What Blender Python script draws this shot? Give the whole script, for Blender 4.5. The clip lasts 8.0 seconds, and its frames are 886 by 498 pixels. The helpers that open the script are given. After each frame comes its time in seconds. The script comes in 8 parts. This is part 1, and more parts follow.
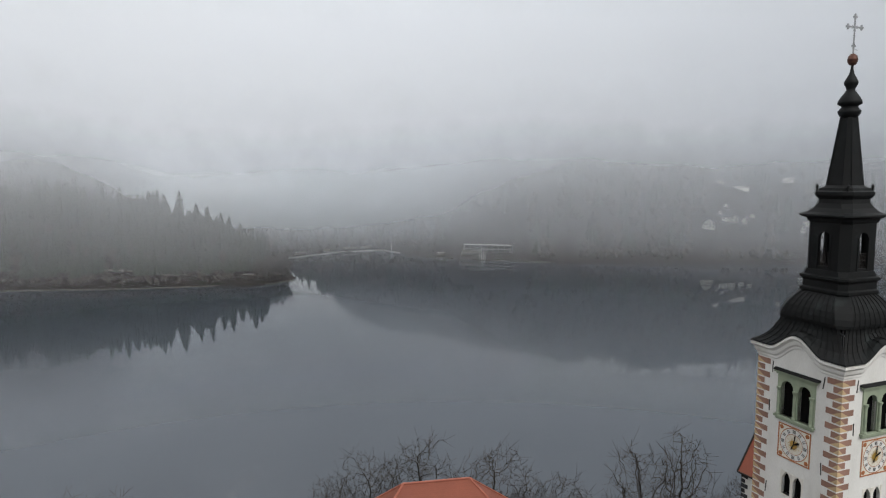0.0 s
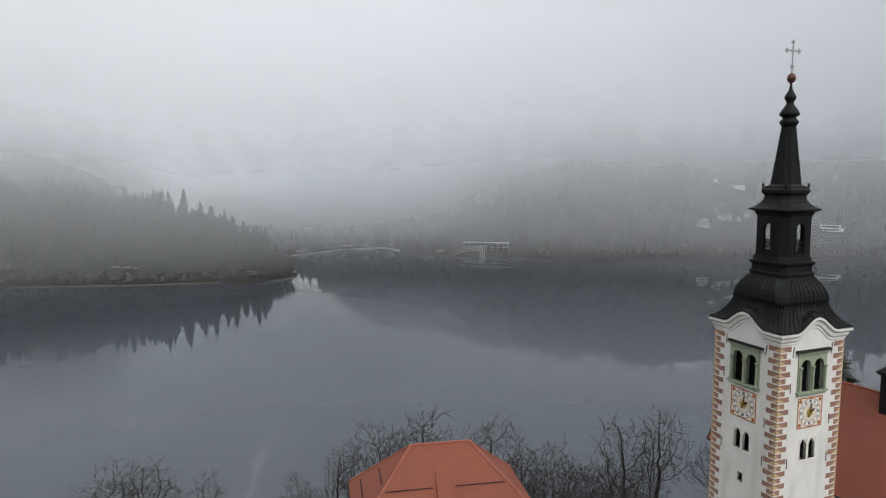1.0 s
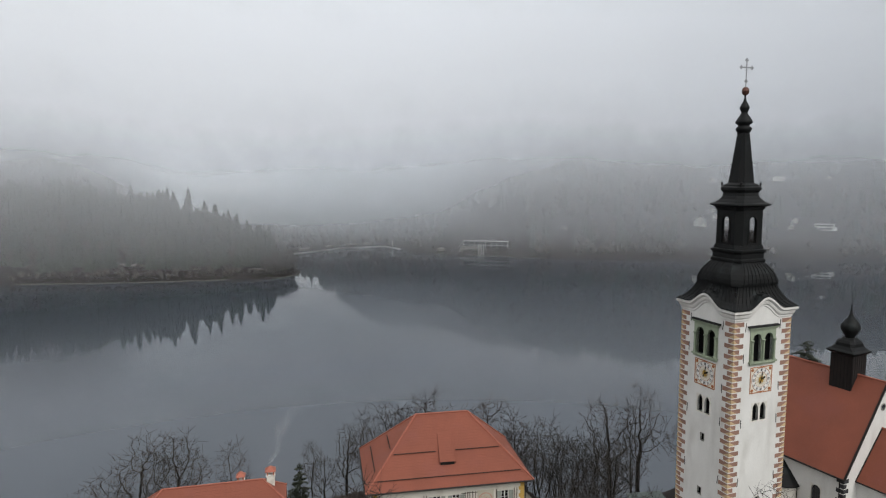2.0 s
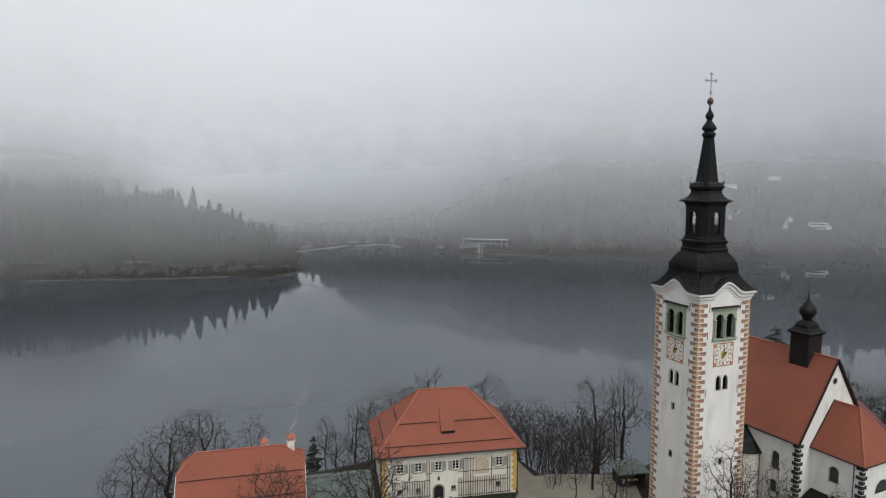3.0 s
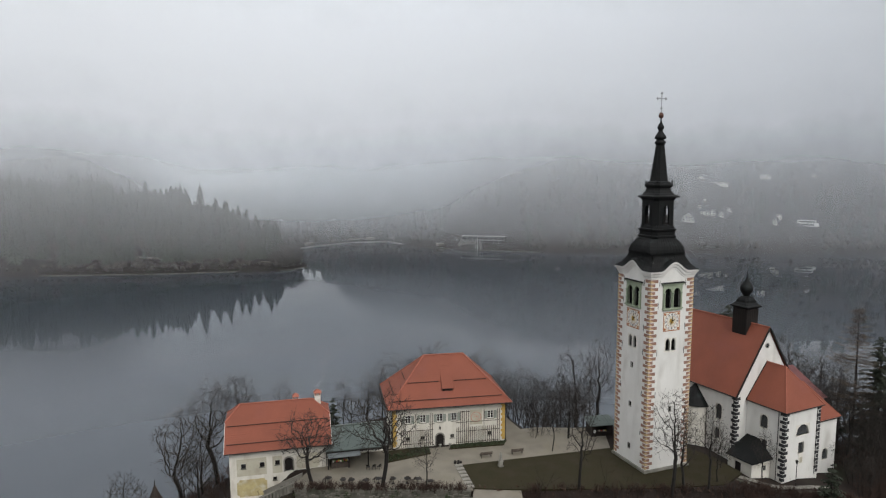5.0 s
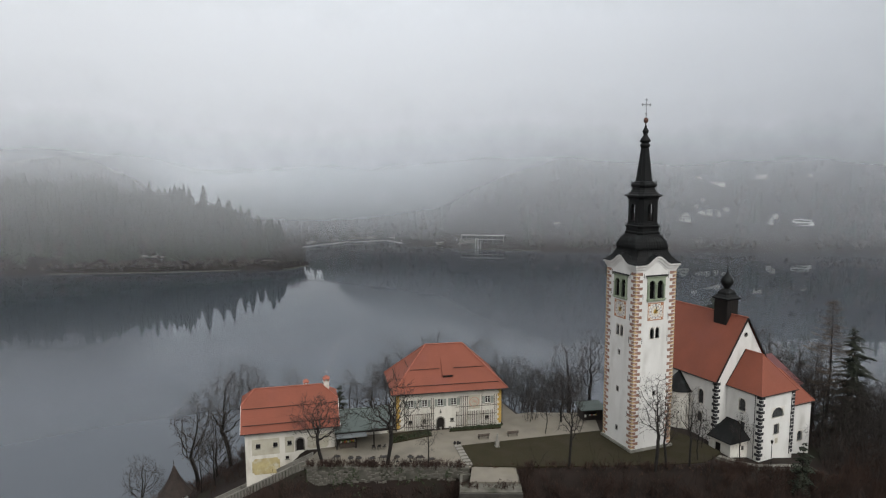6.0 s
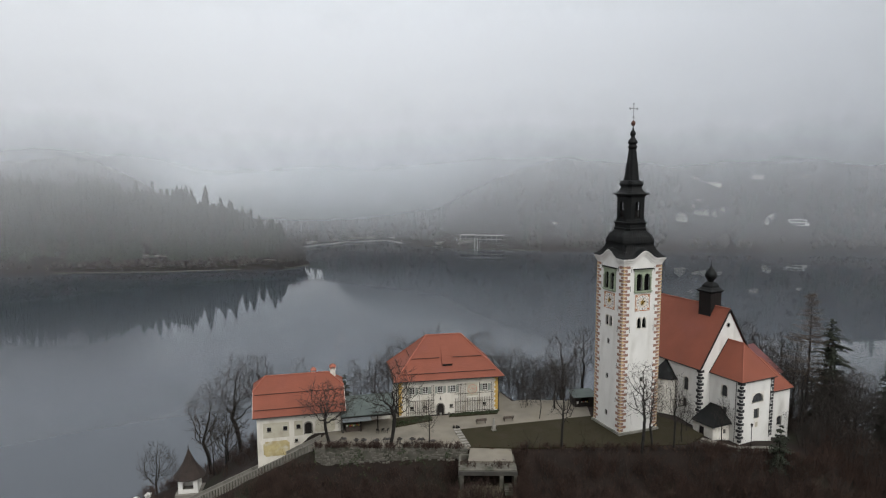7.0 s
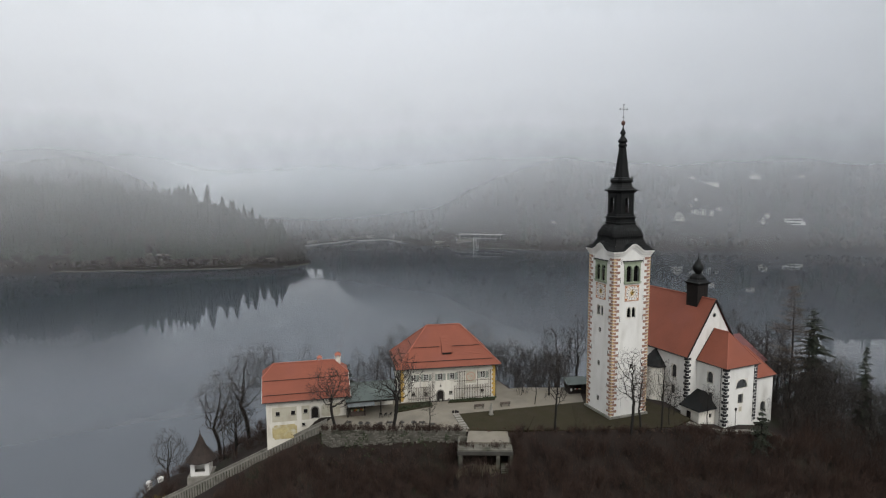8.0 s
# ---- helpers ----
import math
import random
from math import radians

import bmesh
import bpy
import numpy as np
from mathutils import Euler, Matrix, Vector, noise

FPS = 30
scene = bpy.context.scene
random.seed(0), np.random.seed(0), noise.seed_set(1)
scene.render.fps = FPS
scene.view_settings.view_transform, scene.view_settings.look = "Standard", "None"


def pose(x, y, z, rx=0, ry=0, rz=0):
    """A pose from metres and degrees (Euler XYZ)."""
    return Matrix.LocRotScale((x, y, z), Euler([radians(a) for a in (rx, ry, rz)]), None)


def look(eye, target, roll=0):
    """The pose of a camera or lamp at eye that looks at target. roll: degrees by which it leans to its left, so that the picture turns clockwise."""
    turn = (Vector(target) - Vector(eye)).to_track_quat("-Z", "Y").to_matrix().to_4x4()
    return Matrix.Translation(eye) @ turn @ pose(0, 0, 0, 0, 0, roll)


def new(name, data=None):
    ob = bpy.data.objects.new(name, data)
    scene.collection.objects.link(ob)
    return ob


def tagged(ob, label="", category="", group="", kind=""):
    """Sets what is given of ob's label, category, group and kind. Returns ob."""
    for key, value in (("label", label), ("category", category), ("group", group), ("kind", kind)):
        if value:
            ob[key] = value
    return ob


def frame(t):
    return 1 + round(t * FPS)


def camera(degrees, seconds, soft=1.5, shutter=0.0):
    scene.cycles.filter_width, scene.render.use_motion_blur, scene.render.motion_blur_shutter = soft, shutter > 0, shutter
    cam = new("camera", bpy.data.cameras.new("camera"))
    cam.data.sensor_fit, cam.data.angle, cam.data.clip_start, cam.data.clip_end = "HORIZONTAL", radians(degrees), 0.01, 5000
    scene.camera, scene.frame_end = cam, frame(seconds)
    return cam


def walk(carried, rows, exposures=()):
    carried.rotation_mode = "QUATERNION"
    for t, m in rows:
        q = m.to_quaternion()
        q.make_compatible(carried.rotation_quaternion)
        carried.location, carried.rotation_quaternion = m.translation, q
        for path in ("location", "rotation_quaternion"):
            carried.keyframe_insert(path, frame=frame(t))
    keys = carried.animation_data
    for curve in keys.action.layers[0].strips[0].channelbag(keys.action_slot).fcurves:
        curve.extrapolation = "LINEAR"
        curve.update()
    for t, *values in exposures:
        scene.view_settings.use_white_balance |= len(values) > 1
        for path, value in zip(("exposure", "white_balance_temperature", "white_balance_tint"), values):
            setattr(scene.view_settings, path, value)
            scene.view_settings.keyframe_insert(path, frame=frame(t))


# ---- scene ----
cam = camera(68.0, 8.0, soft=1.2)
PATH = [
    (0, (-0.903, -8.846, 69.917), (-0.958, -6.859, 69.692), -0.3),
    (0.5, (-0.978, -13.228, 70.045), (-1.032, -11.242, 69.817), -0.35),
    (1, (-1.0, -17.726, 70.07), (-1.053, -15.74, 69.841), -0.3),
    (1.5, (-0.971, -22.129, 70.095), (-1.023, -20.143, 69.865), -0.3),
    (3, (-0.876, -35.72, 70.195), (-0.928, -33.735, 69.962), -0.2),
    (3.5, (-0.82, -40.08, 70.335), (-0.87, -38.095, 70.098), -0.2),
    (4, (-0.804, -44.518, 70.427), (-0.853, -42.533, 70.19), -0.2),
    (4.5, (-0.77, -48.718, 70.494), (-0.818, -46.732, 70.258), -0.2),
    (5, (-0.712, -52.701, 70.561), (-0.76, -50.716, 70.323), -0.2),
    (6.5, (-0.602, -63.036, 70.786), (-0.649, -61.051, 70.547), -0.2),
    (7, (-0.589, -66.192, 70.623), (-0.634, -64.207, 70.386), -0.2),
    (7.5, (-0.555, -69.124, 70.407), (-0.599, -67.138, 70.17), -0.2),
    (8, (-0.547, -71.959, 70.124), (-0.59, -69.973, 69.888), -0.2),
]
walk(cam, [(t, look(eye, target, roll)) for t, eye, target, roll in PATH])

# ---- light: an overcast winter sky, brighter overhead and behind the view ----
SUN_ELEV, SUN_AZ = 42.0, 148.0        # degrees; azimuth clockwise from +y
world = bpy.data.worlds.new("overcast")
scene.world = world
world.use_nodes = True
wn, wl = world.node_tree.nodes, world.node_tree.links
sky = wn.new("ShaderNodeTexSky")
sky.sky_type, sky.sun_disc = "NISHITA", False
sky.sun_elevation, sky.sun_rotation = radians(SUN_ELEV), radians(SUN_AZ)
sky.dust_density, sky.air_density = 6.0, 1.0
flat = wn.new("ShaderNodeHueSaturation")
flat.inputs["Saturation"].default_value = 0.1
wl.new(sky.outputs["Color"], flat.inputs["Color"])
way = wn.new("ShaderNodeTexCoord")
split = wn.new("ShaderNodeSeparateXYZ")
wl.new(way.outputs["Generated"], split.inputs["Vector"])
ramp = wn.new("ShaderNodeValToRGB")   # cloud deck: dim at the horizon, bright overhead
wl.new(split.outputs["Z"], ramp.inputs["Fac"])
ramp.color_ramp.elements[0].position, ramp.color_ramp.elements[0].color = 0.0, (3.9, 4.05, 4.3, 1)
ramp.color_ramp.elements[1].position, ramp.color_ramp.elements[1].color = 1.0, (12.6, 13.0, 13.5, 1)
el = ramp.color_ramp.elements.new(0.25)
el.color = (7.0, 7.2, 7.45, 1)
both = wn.new("ShaderNodeMixRGB")
both.inputs["Fac"].default_value = 0.85
wl.new(flat.outputs["Color"], both.inputs["Color1"])
wl.new(ramp.outputs["Color"], both.inputs["Color2"])
wl.new(both.outputs["Color"], wn["Background"].inputs["Color"])
wn["Background"].inputs["Strength"].default_value = 0.10
sun = bpy.data.lights.new("sun", "SUN")
sun.energy, sun.angle, sun.color = 1.2, radians(30), (1.0, 0.98, 0.95)
az, elv = radians(SUN_AZ), radians(SUN_ELEV)
toward = Vector((math.sin(az) * math.cos(elv), math.cos(az) * math.cos(elv), math.sin(elv)))
new("sun", sun).matrix_world = look(toward * 300, (0, 0, 0))
scene.view_settings.exposure = 0.29


# ---- helpers: meshes, parts, materials ----
def link_mesh(name, bm, mat, smooth=False):
    me = bpy.data.meshes.new(name)
    bm.normal_update()
    bm.to_mesh(me)
    bm.free()
    for m in (mat if isinstance(mat, (list, tuple)) else [mat]):
        me.materials.append(m)
    if smooth:
        me.shade_smooth()
    return me


def thing(name, m=None, label="", category="", group="", kind=""):
    ob = new(name)
    ob.empty_display_size = 0.5
    if m is not None:
        ob.matrix_world = m
    return tagged(ob, label, category, group, kind)


def part(name, bm, mat, parent, label="", m=None, smooth=False):
    ob = new(name, link_mesh(name, bm, mat, smooth))
    ob.parent = parent
    if m is not None:
        ob.matrix_basis = m
    return tagged(ob, label)


def mesh_thing(name, bm, mat, m=None, label="", category="", group="", kind="", smooth=False):
    ob = new(name, link_mesh(name, bm, mat, smooth))
    if m is not None:
        ob.matrix_world = m
    return tagged(ob, label, category, group, kind)


def again(ob, name, parent, m):
    """The same mesh once more, as a part of its own."""
    twin = new(name, ob.data)
    twin.parent = parent
    twin.matrix_basis = m
    return twin


def box(bm, x0, x1, y0, y1, z0, z1, mi=0):
    v = [bm.verts.new((x, y, z)) for z in (z0, z1) for x, y in ((x0, y0), (x1, y0), (x1, y1), (x0, y1))]
    for q in ((3, 2, 1, 0), (4, 5, 6, 7), (0, 1, 5, 4), (1, 2, 6, 5), (2, 3, 7, 6), (3, 0, 4, 7)):
        bm.faces.new([v[i] for i in q]).material_index = mi
    return v


def poly(bm, pts, mi=0):
    f = bm.faces.new([bm.verts.new(p) for p in pts])
    f.material_index = mi
    return f


def prism(bm, outline, z0, z1, mi=0):
    """An upright prism over an outline of (x, y), counter-clockwise."""
    a = [bm.verts.new((x, y, z0)) for x, y in outline]
    b = [bm.verts.new((x, y, z1)) for x, y in outline]
    n = len(a)
    bm.faces.new(a[::-1]).material_index = mi
    bm.faces.new(b).material_index = mi
    for i in range(n):
        bm.faces.new((a[i], a[(i + 1) % n], b[(i + 1) % n], b[i])).material_index = mi


def lathe(bm, prof, sides=16, start=0.0, square=None, cap=True):
    """Rings (radius, z). square: makes the ring a polygon by its own corners (sides=4 or 8)."""
    rings = []
    for r, z in prof:
        rings.append([bm.verts.new((r * math.cos(start + 2 * math.pi * i / sides), r * math.sin(start + 2 * math.pi * i / sides), z)) for i in range(sides)])
    for a, b in zip(rings, rings[1:]):
        for i in range(sides):
            j = (i + 1) % sides
            bm.faces.new((a[i], a[j], b[j], b[i]))
    if cap:
        bm.faces.new(rings[0][::-1])
        bm.faces.new(rings[-1])
    return rings


def tube(bm, p, q, r0, r1, sides=5):
    p, q = Vector(p), Vector(q)
    d = (q - p).normalized()
    u = d.orthogonal().normalized()
    w = d.cross(u)
    rings = []
    for c, r in ((p, r0), (q, r1)):
        rings.append([bm.verts.new(c + r * (math.cos(2 * math.pi * i / sides) * u + math.sin(2 * math.pi * i / sides) * w)) for i in range(sides)])
    a, b = rings
    for i in range(sides):
        j = (i + 1) % sides
        bm.faces.new((a[i], a[j], b[j], b[i]))
    bm.faces.new(a[::-1])
    bm.faces.new(b)


def material(name, c1, c2=None, scale=1.0, rough=0.85, bump=0.15, fine=25.0, metal=0.0, stain=None, stain_scale=0.4, stain_at=0.55, stretch=(1, 1, 1), spread=0.0, tile=None, spec=0.3):
    """A procedural surface: two tones mixed by broad noise, stains, fine relief. tile: (width, height, joint colour) of courses by UV in metres."""
    m = bpy.data.materials.new(name)
    m.use_nodes = True
    n, l = m.node_tree.nodes, m.node_tree.links
    b = n["Principled BSDF"]
    b.inputs["Roughness"].default_value, b.inputs["Metallic"].default_value = rough, metal
    b.inputs["Specular IOR Level"].default_value = spec
    tc = n.new("ShaderNodeTexCoord")
    mp = n.new("ShaderNodeMapping")
    mp.inputs["Scale"].default_value = stretch
    l.new(tc.outputs["Object"], mp.inputs["Vector"])

    def tex(s, detail=5.0):
        t = n.new("ShaderNodeTexNoise")
        t.inputs["Scale"].default_value, t.inputs["Detail"].default_value = s, detail
        l.new(mp.outputs["Vector"], t.inputs["Vector"])
        return t.outputs["Fac"]

    def mix(kind, fac, a, c):
        x = n.new("ShaderNodeMixRGB")
        x.blend_type = kind
        for slot, v in (("Fac", fac), ("Color1", a), ("Color2", c)):
            if isinstance(v, (int, float)):
                x.inputs[slot].default_value = v
            elif isinstance(v, tuple):
                x.inputs[slot].default_value = (*v[:3], 1)
            else:
                l.new(v, x.inputs[slot])
        return x.outputs["Color"]

    def step(v, a, c):
        r = n.new("ShaderNodeMapRange")
        r.inputs["From Min"].default_value, r.inputs["From Max"].default_value = a, c
        l.new(v, r.inputs["Value"])
        return r.outputs["Result"]

    col = mix("MIX", step(tex(scale), 0.3, 0.7), c1, c2 or tuple(x * 0.8 for x in c1))
    height = tex(fine, 4.0)
    col = mix("MULTIPLY", 0.35, col, mix("MIX", step(height, 0.3, 0.7), (0.72, 0.72, 0.72), (1.0, 1.0, 1.0)))
    if stain:
        col = mix("MIX", step(tex(stain_scale, 7.0), stain_at, stain_at + 0.22), col, stain)
    if spread:
        oi = n.new("ShaderNodeObjectInfo")
        col = mix("MULTIPLY", spread, col, mix("MIX", oi.outputs["Random"], (0.45, 0.45, 0.45), (1.0, 1.0, 1.0)))
    bp = n.new("ShaderNodeBump")
    bp.inputs["Strength"].default_value, bp.inputs["Distance"].default_value = bump, 0.03
    l.new(height, bp.inputs["Height"])
    if tile:
        br = n.new("ShaderNodeTexBrick")
        br.inputs["Scale"].default_value = 1.0
        br.inputs["Brick Width"].default_value, br.inputs["Row Height"].default_value = tile[0], tile[1]
        br.inputs["Mortar Size"].default_value, br.inputs["Mortar Smooth"].default_value = 0.014, 0.3
        br.inputs["Color1"].default_value, br.inputs["Color2"].default_value = (0.78, 0.78, 0.78, 1), (1.08, 1.08, 1.08, 1)
        br.inputs["Mortar"].default_value = (*tile[2], 1)
        l.new(tc.outputs["UV"], br.inputs["Vector"])
        col = mix("MULTIPLY", 0.22, col, br.outputs["Color"])
        b2 = n.new("ShaderNodeBump")
        b2.inputs["Strength"].default_value, b2.inputs["Distance"].default_value = 0.3, 0.02
        l.new(br.outputs["Fac"], b2.inputs["Height"])
        b2.invert = True
        l.new(bp.outputs["Normal"], b2.inputs["Normal"])
        bp = b2
    l.new(col, b.inputs["Base Color"])
    l.new(bp.outputs["Normal"], b.inputs["Normal"])
    return m


PLASTER = material("plaster_white", (0.72, 0.705, 0.665), (0.62, 0.605, 0.565), 0.6, 0.9, 0.25, 14, stain=(0.47, 0.45, 0.41), stain_scale=0.42, stain_at=0.53, stretch=(1, 1, 0.35))
PLASTER_OLD = material("plaster_old", (0.72, 0.69, 0.62), (0.60, 0.57, 0.50), 0.8, 0.9, 0.3, 10, stain=(0.38, 0.35, 0.29), stain_scale=0.7, stain_at=0.55)
PLASTER_CREAM = material("plaster_cream", (0.66, 0.625, 0.55), (0.56, 0.53, 0.46), 0.7, 0.9, 0.25, 14, stain=(0.42, 0.38, 0.31), stain_scale=0.6, stain_at=0.52, stretch=(1, 1, 0.5))
TILE_RED = material("roof_tile_red", (0.222, 0.066, 0.038), (0.188, 0.057, 0.033), 0.35, 0.72, 0.3, 9, stain=(0.19, 0.06, 0.042), stain_scale=0.25, tile=(0.17, 0.18, (0.55, 0.5, 0.48)))
TILE_DARK = material("roof_tile_dark", (0.16, 0.06, 0.055), (0.12, 0.05, 0.05), 0.35, 0.7, 0.3, 9, tile=(0.2, 0.34, (0.4, 0.4, 0.4)))
RIDGE = material("ridge_tile", (0.33, 0.11, 0.07), (0.26, 0.085, 0.055), 1.5, 0.75, 0.3, 8)
SHEET = material("blackened_sheet_metal", (0.010, 0.0098, 0.0095), (0.007, 0.008, 0.008), 0.5, 0.55, 0.2, 6, stain=(0.022, 0.027, 0.026), stain_scale=0.6, stain_at=0.6, metal=0.0, spec=0.13)
WOOD_DARK = material("tarred_wood", (0.018, 0.013, 0.011), (0.011, 0.009, 0.008), 1.2, 0.8, 0.3, 12, stretch=(1, 1, 0.3))
STONE = material("grey_stone", (0.27, 0.255, 0.22), (0.18, 0.172, 0.15), 1.2, 0.92, 0.5, 8, stain=(0.12, 0.12, 0.09), stain_scale=0.8, stain_at=0.52)
SLATE = material("dark_quoin_stone", (0.045, 0.045, 0.047), (0.028, 0.028, 0.03), 1.5, 0.8, 0.3, 10, spread=0.4)
PAINT_RED = material("painted_quoin_red", (0.34, 0.195, 0.145), (0.27, 0.155, 0.115), 1.5, 0.85, 0.2, 18, spread=0.35)
PAINT_OCHRE = material("painted_quoin_ochre", (0.60, 0.44, 0.25), (0.50, 0.36, 0.2), 1.5, 0.85, 0.2, 18, spread=0.35)
GREEN_FRAME = material("grey_green_stone_frame", (0.30, 0.34, 0.24), (0.24, 0.28, 0.20), 1.5, 0.85, 0.25, 12)
MOSSY = material("mossy_rubble", (0.15, 0.14, 0.115), (0.085, 0.08, 0.065), 1.0, 0.95, 0.6, 6, stain=(0.03, 0.032, 0.018), stain_scale=0.55, stain_at=0.48, spread=0.5)
RUBBLE = material("pale_rubble", (0.19, 0.175, 0.148), (0.105, 0.097, 0.08), 0.7, 0.95, 0.6, 6, stain=(0.05, 0.05, 0.035), stain_scale=0.4, stain_at=0.5, spread=0.5)
# near-black colour that stands for the shade inside the tower's openings
OPENING_SHADE = material("opening_shade", (0.006, 0.0055, 0.0055), (0.004, 0.004, 0.004), 2.0, 0.9, 0.05, spec=0.03)
DARK_CONC = material("weathered_concrete", (0.062, 0.057, 0.049), (0.036, 0.034, 0.03), 0.8, 0.95, 0.5, 8, stain=(0.03, 0.03, 0.02), stain_scale=0.6, stain_at=0.5)
ZINC = material("dull_zinc_sheet", (0.13, 0.14, 0.14), (0.09, 0.1, 0.1), 0.6, 0.6, 0.15, 8)
DRY_REED = material("dry_pale_reed", (0.20, 0.17, 0.115), (0.13, 0.11, 0.08), 2.0, 0.95, 0.2, 10)
GRAVEL = material("pale_gravel", (0.20, 0.178, 0.142), (0.145, 0.13, 0.104), 0.35, 0.95, 0.5, 22, stain=(0.17, 0.15, 0.11), stain_scale=0.3, stain_at=0.54)
LAWN = material("winter_lawn", (0.018, 0.0155, 0.0036), (0.023, 0.0175, 0.0055), 0.5, 0.95, 0.7, 18, stain=(0.027, 0.020, 0.010), stain_scale=0.35, stain_at=0.5)
EARTH = material("leaf_litter_slope", (0.018, 0.0105, 0.0075), (0.011, 0.0075, 0.0055), 0.25, 0.95, 0.8, 5, stain=(0.017, 0.019, 0.009), stain_scale=0.12, stain_at=0.52)
BARK = material("dark_bark", (0.022, 0.0185, 0.016), (0.013, 0.0115, 0.010), 2.0, 0.95, 0.5, 14, spread=0.3)
TWIG = material("bare_twigs", (0.040, 0.033, 0.028), (0.028, 0.0235, 0.02), 1.0, 0.95, 0.2, 10, spread=0.35)

# ---- the lake, the ground from the island to the hills, the mist ----
SHORE = [(-293, 381), (-206, 390), (-150, 402), (-122, 409), (-113, 424), (-122, 455), (-150, 500), (-150, 538), (-112, 585), (-74, 600), (-40, 552), (16, 527),
         (75, 511), (152, 506), (328, 494), (520, 430), (640, 240), (660, -60), (560, -420), (240, -640), (-200, -640), (-520, -420), (-640, -60), (-560, 240), (-420, 350)]
PLAZA_Z = 28.15
CORE = [(-24, 31), (-4, 30.5), (9, 30.5), (36, 30.5), (56, 33), (66, 44), (60, 62), (36, 64), (26, 53.5), (10, 51.5), (7.5, 57.5), (-12, 57.5), (-24, 51)]


def signed(points, X, Y):
    """Distance to a closed outline, negative inside (arrays)."""
    best = np.full(X.shape, 1e9)
    inside = np.zeros(X.shape, bool)
    for (ax, ay), (bx, by) in zip(points, points[1:] + points[:1]):
        dx, dy = bx - ax, by - ay
        t = np.clip(((X - ax) * dx + (Y - ay) * dy) / (dx * dx + dy * dy), 0, 1)
        best = np.minimum(best, np.hypot(X - ax - t * dx, Y - ay - t * dy))
        cross = ((ay > Y) != (by > Y)) & (X < (bx - ax) * (Y - ay) / (by - ay + 1e-12) + ax)
        inside ^= cross
    return np.where(inside, -best, best)


def ripple(X, Y, size, seed):
    """Cheap smooth waviness, about -1 to 1."""
    rng = np.random.default_rng(seed)
    out = np.zeros(X.shape)
    for k in range(6):
        a, f, p = rng.uniform(0, 6.28), rng.uniform(0.6, 2.0) / size, rng.uniform(0, 6.28)
        out += np.sin((X * np.cos(a) + Y * np.sin(a)) * f * 6.28 + p) / 6 * 1.6
    return out


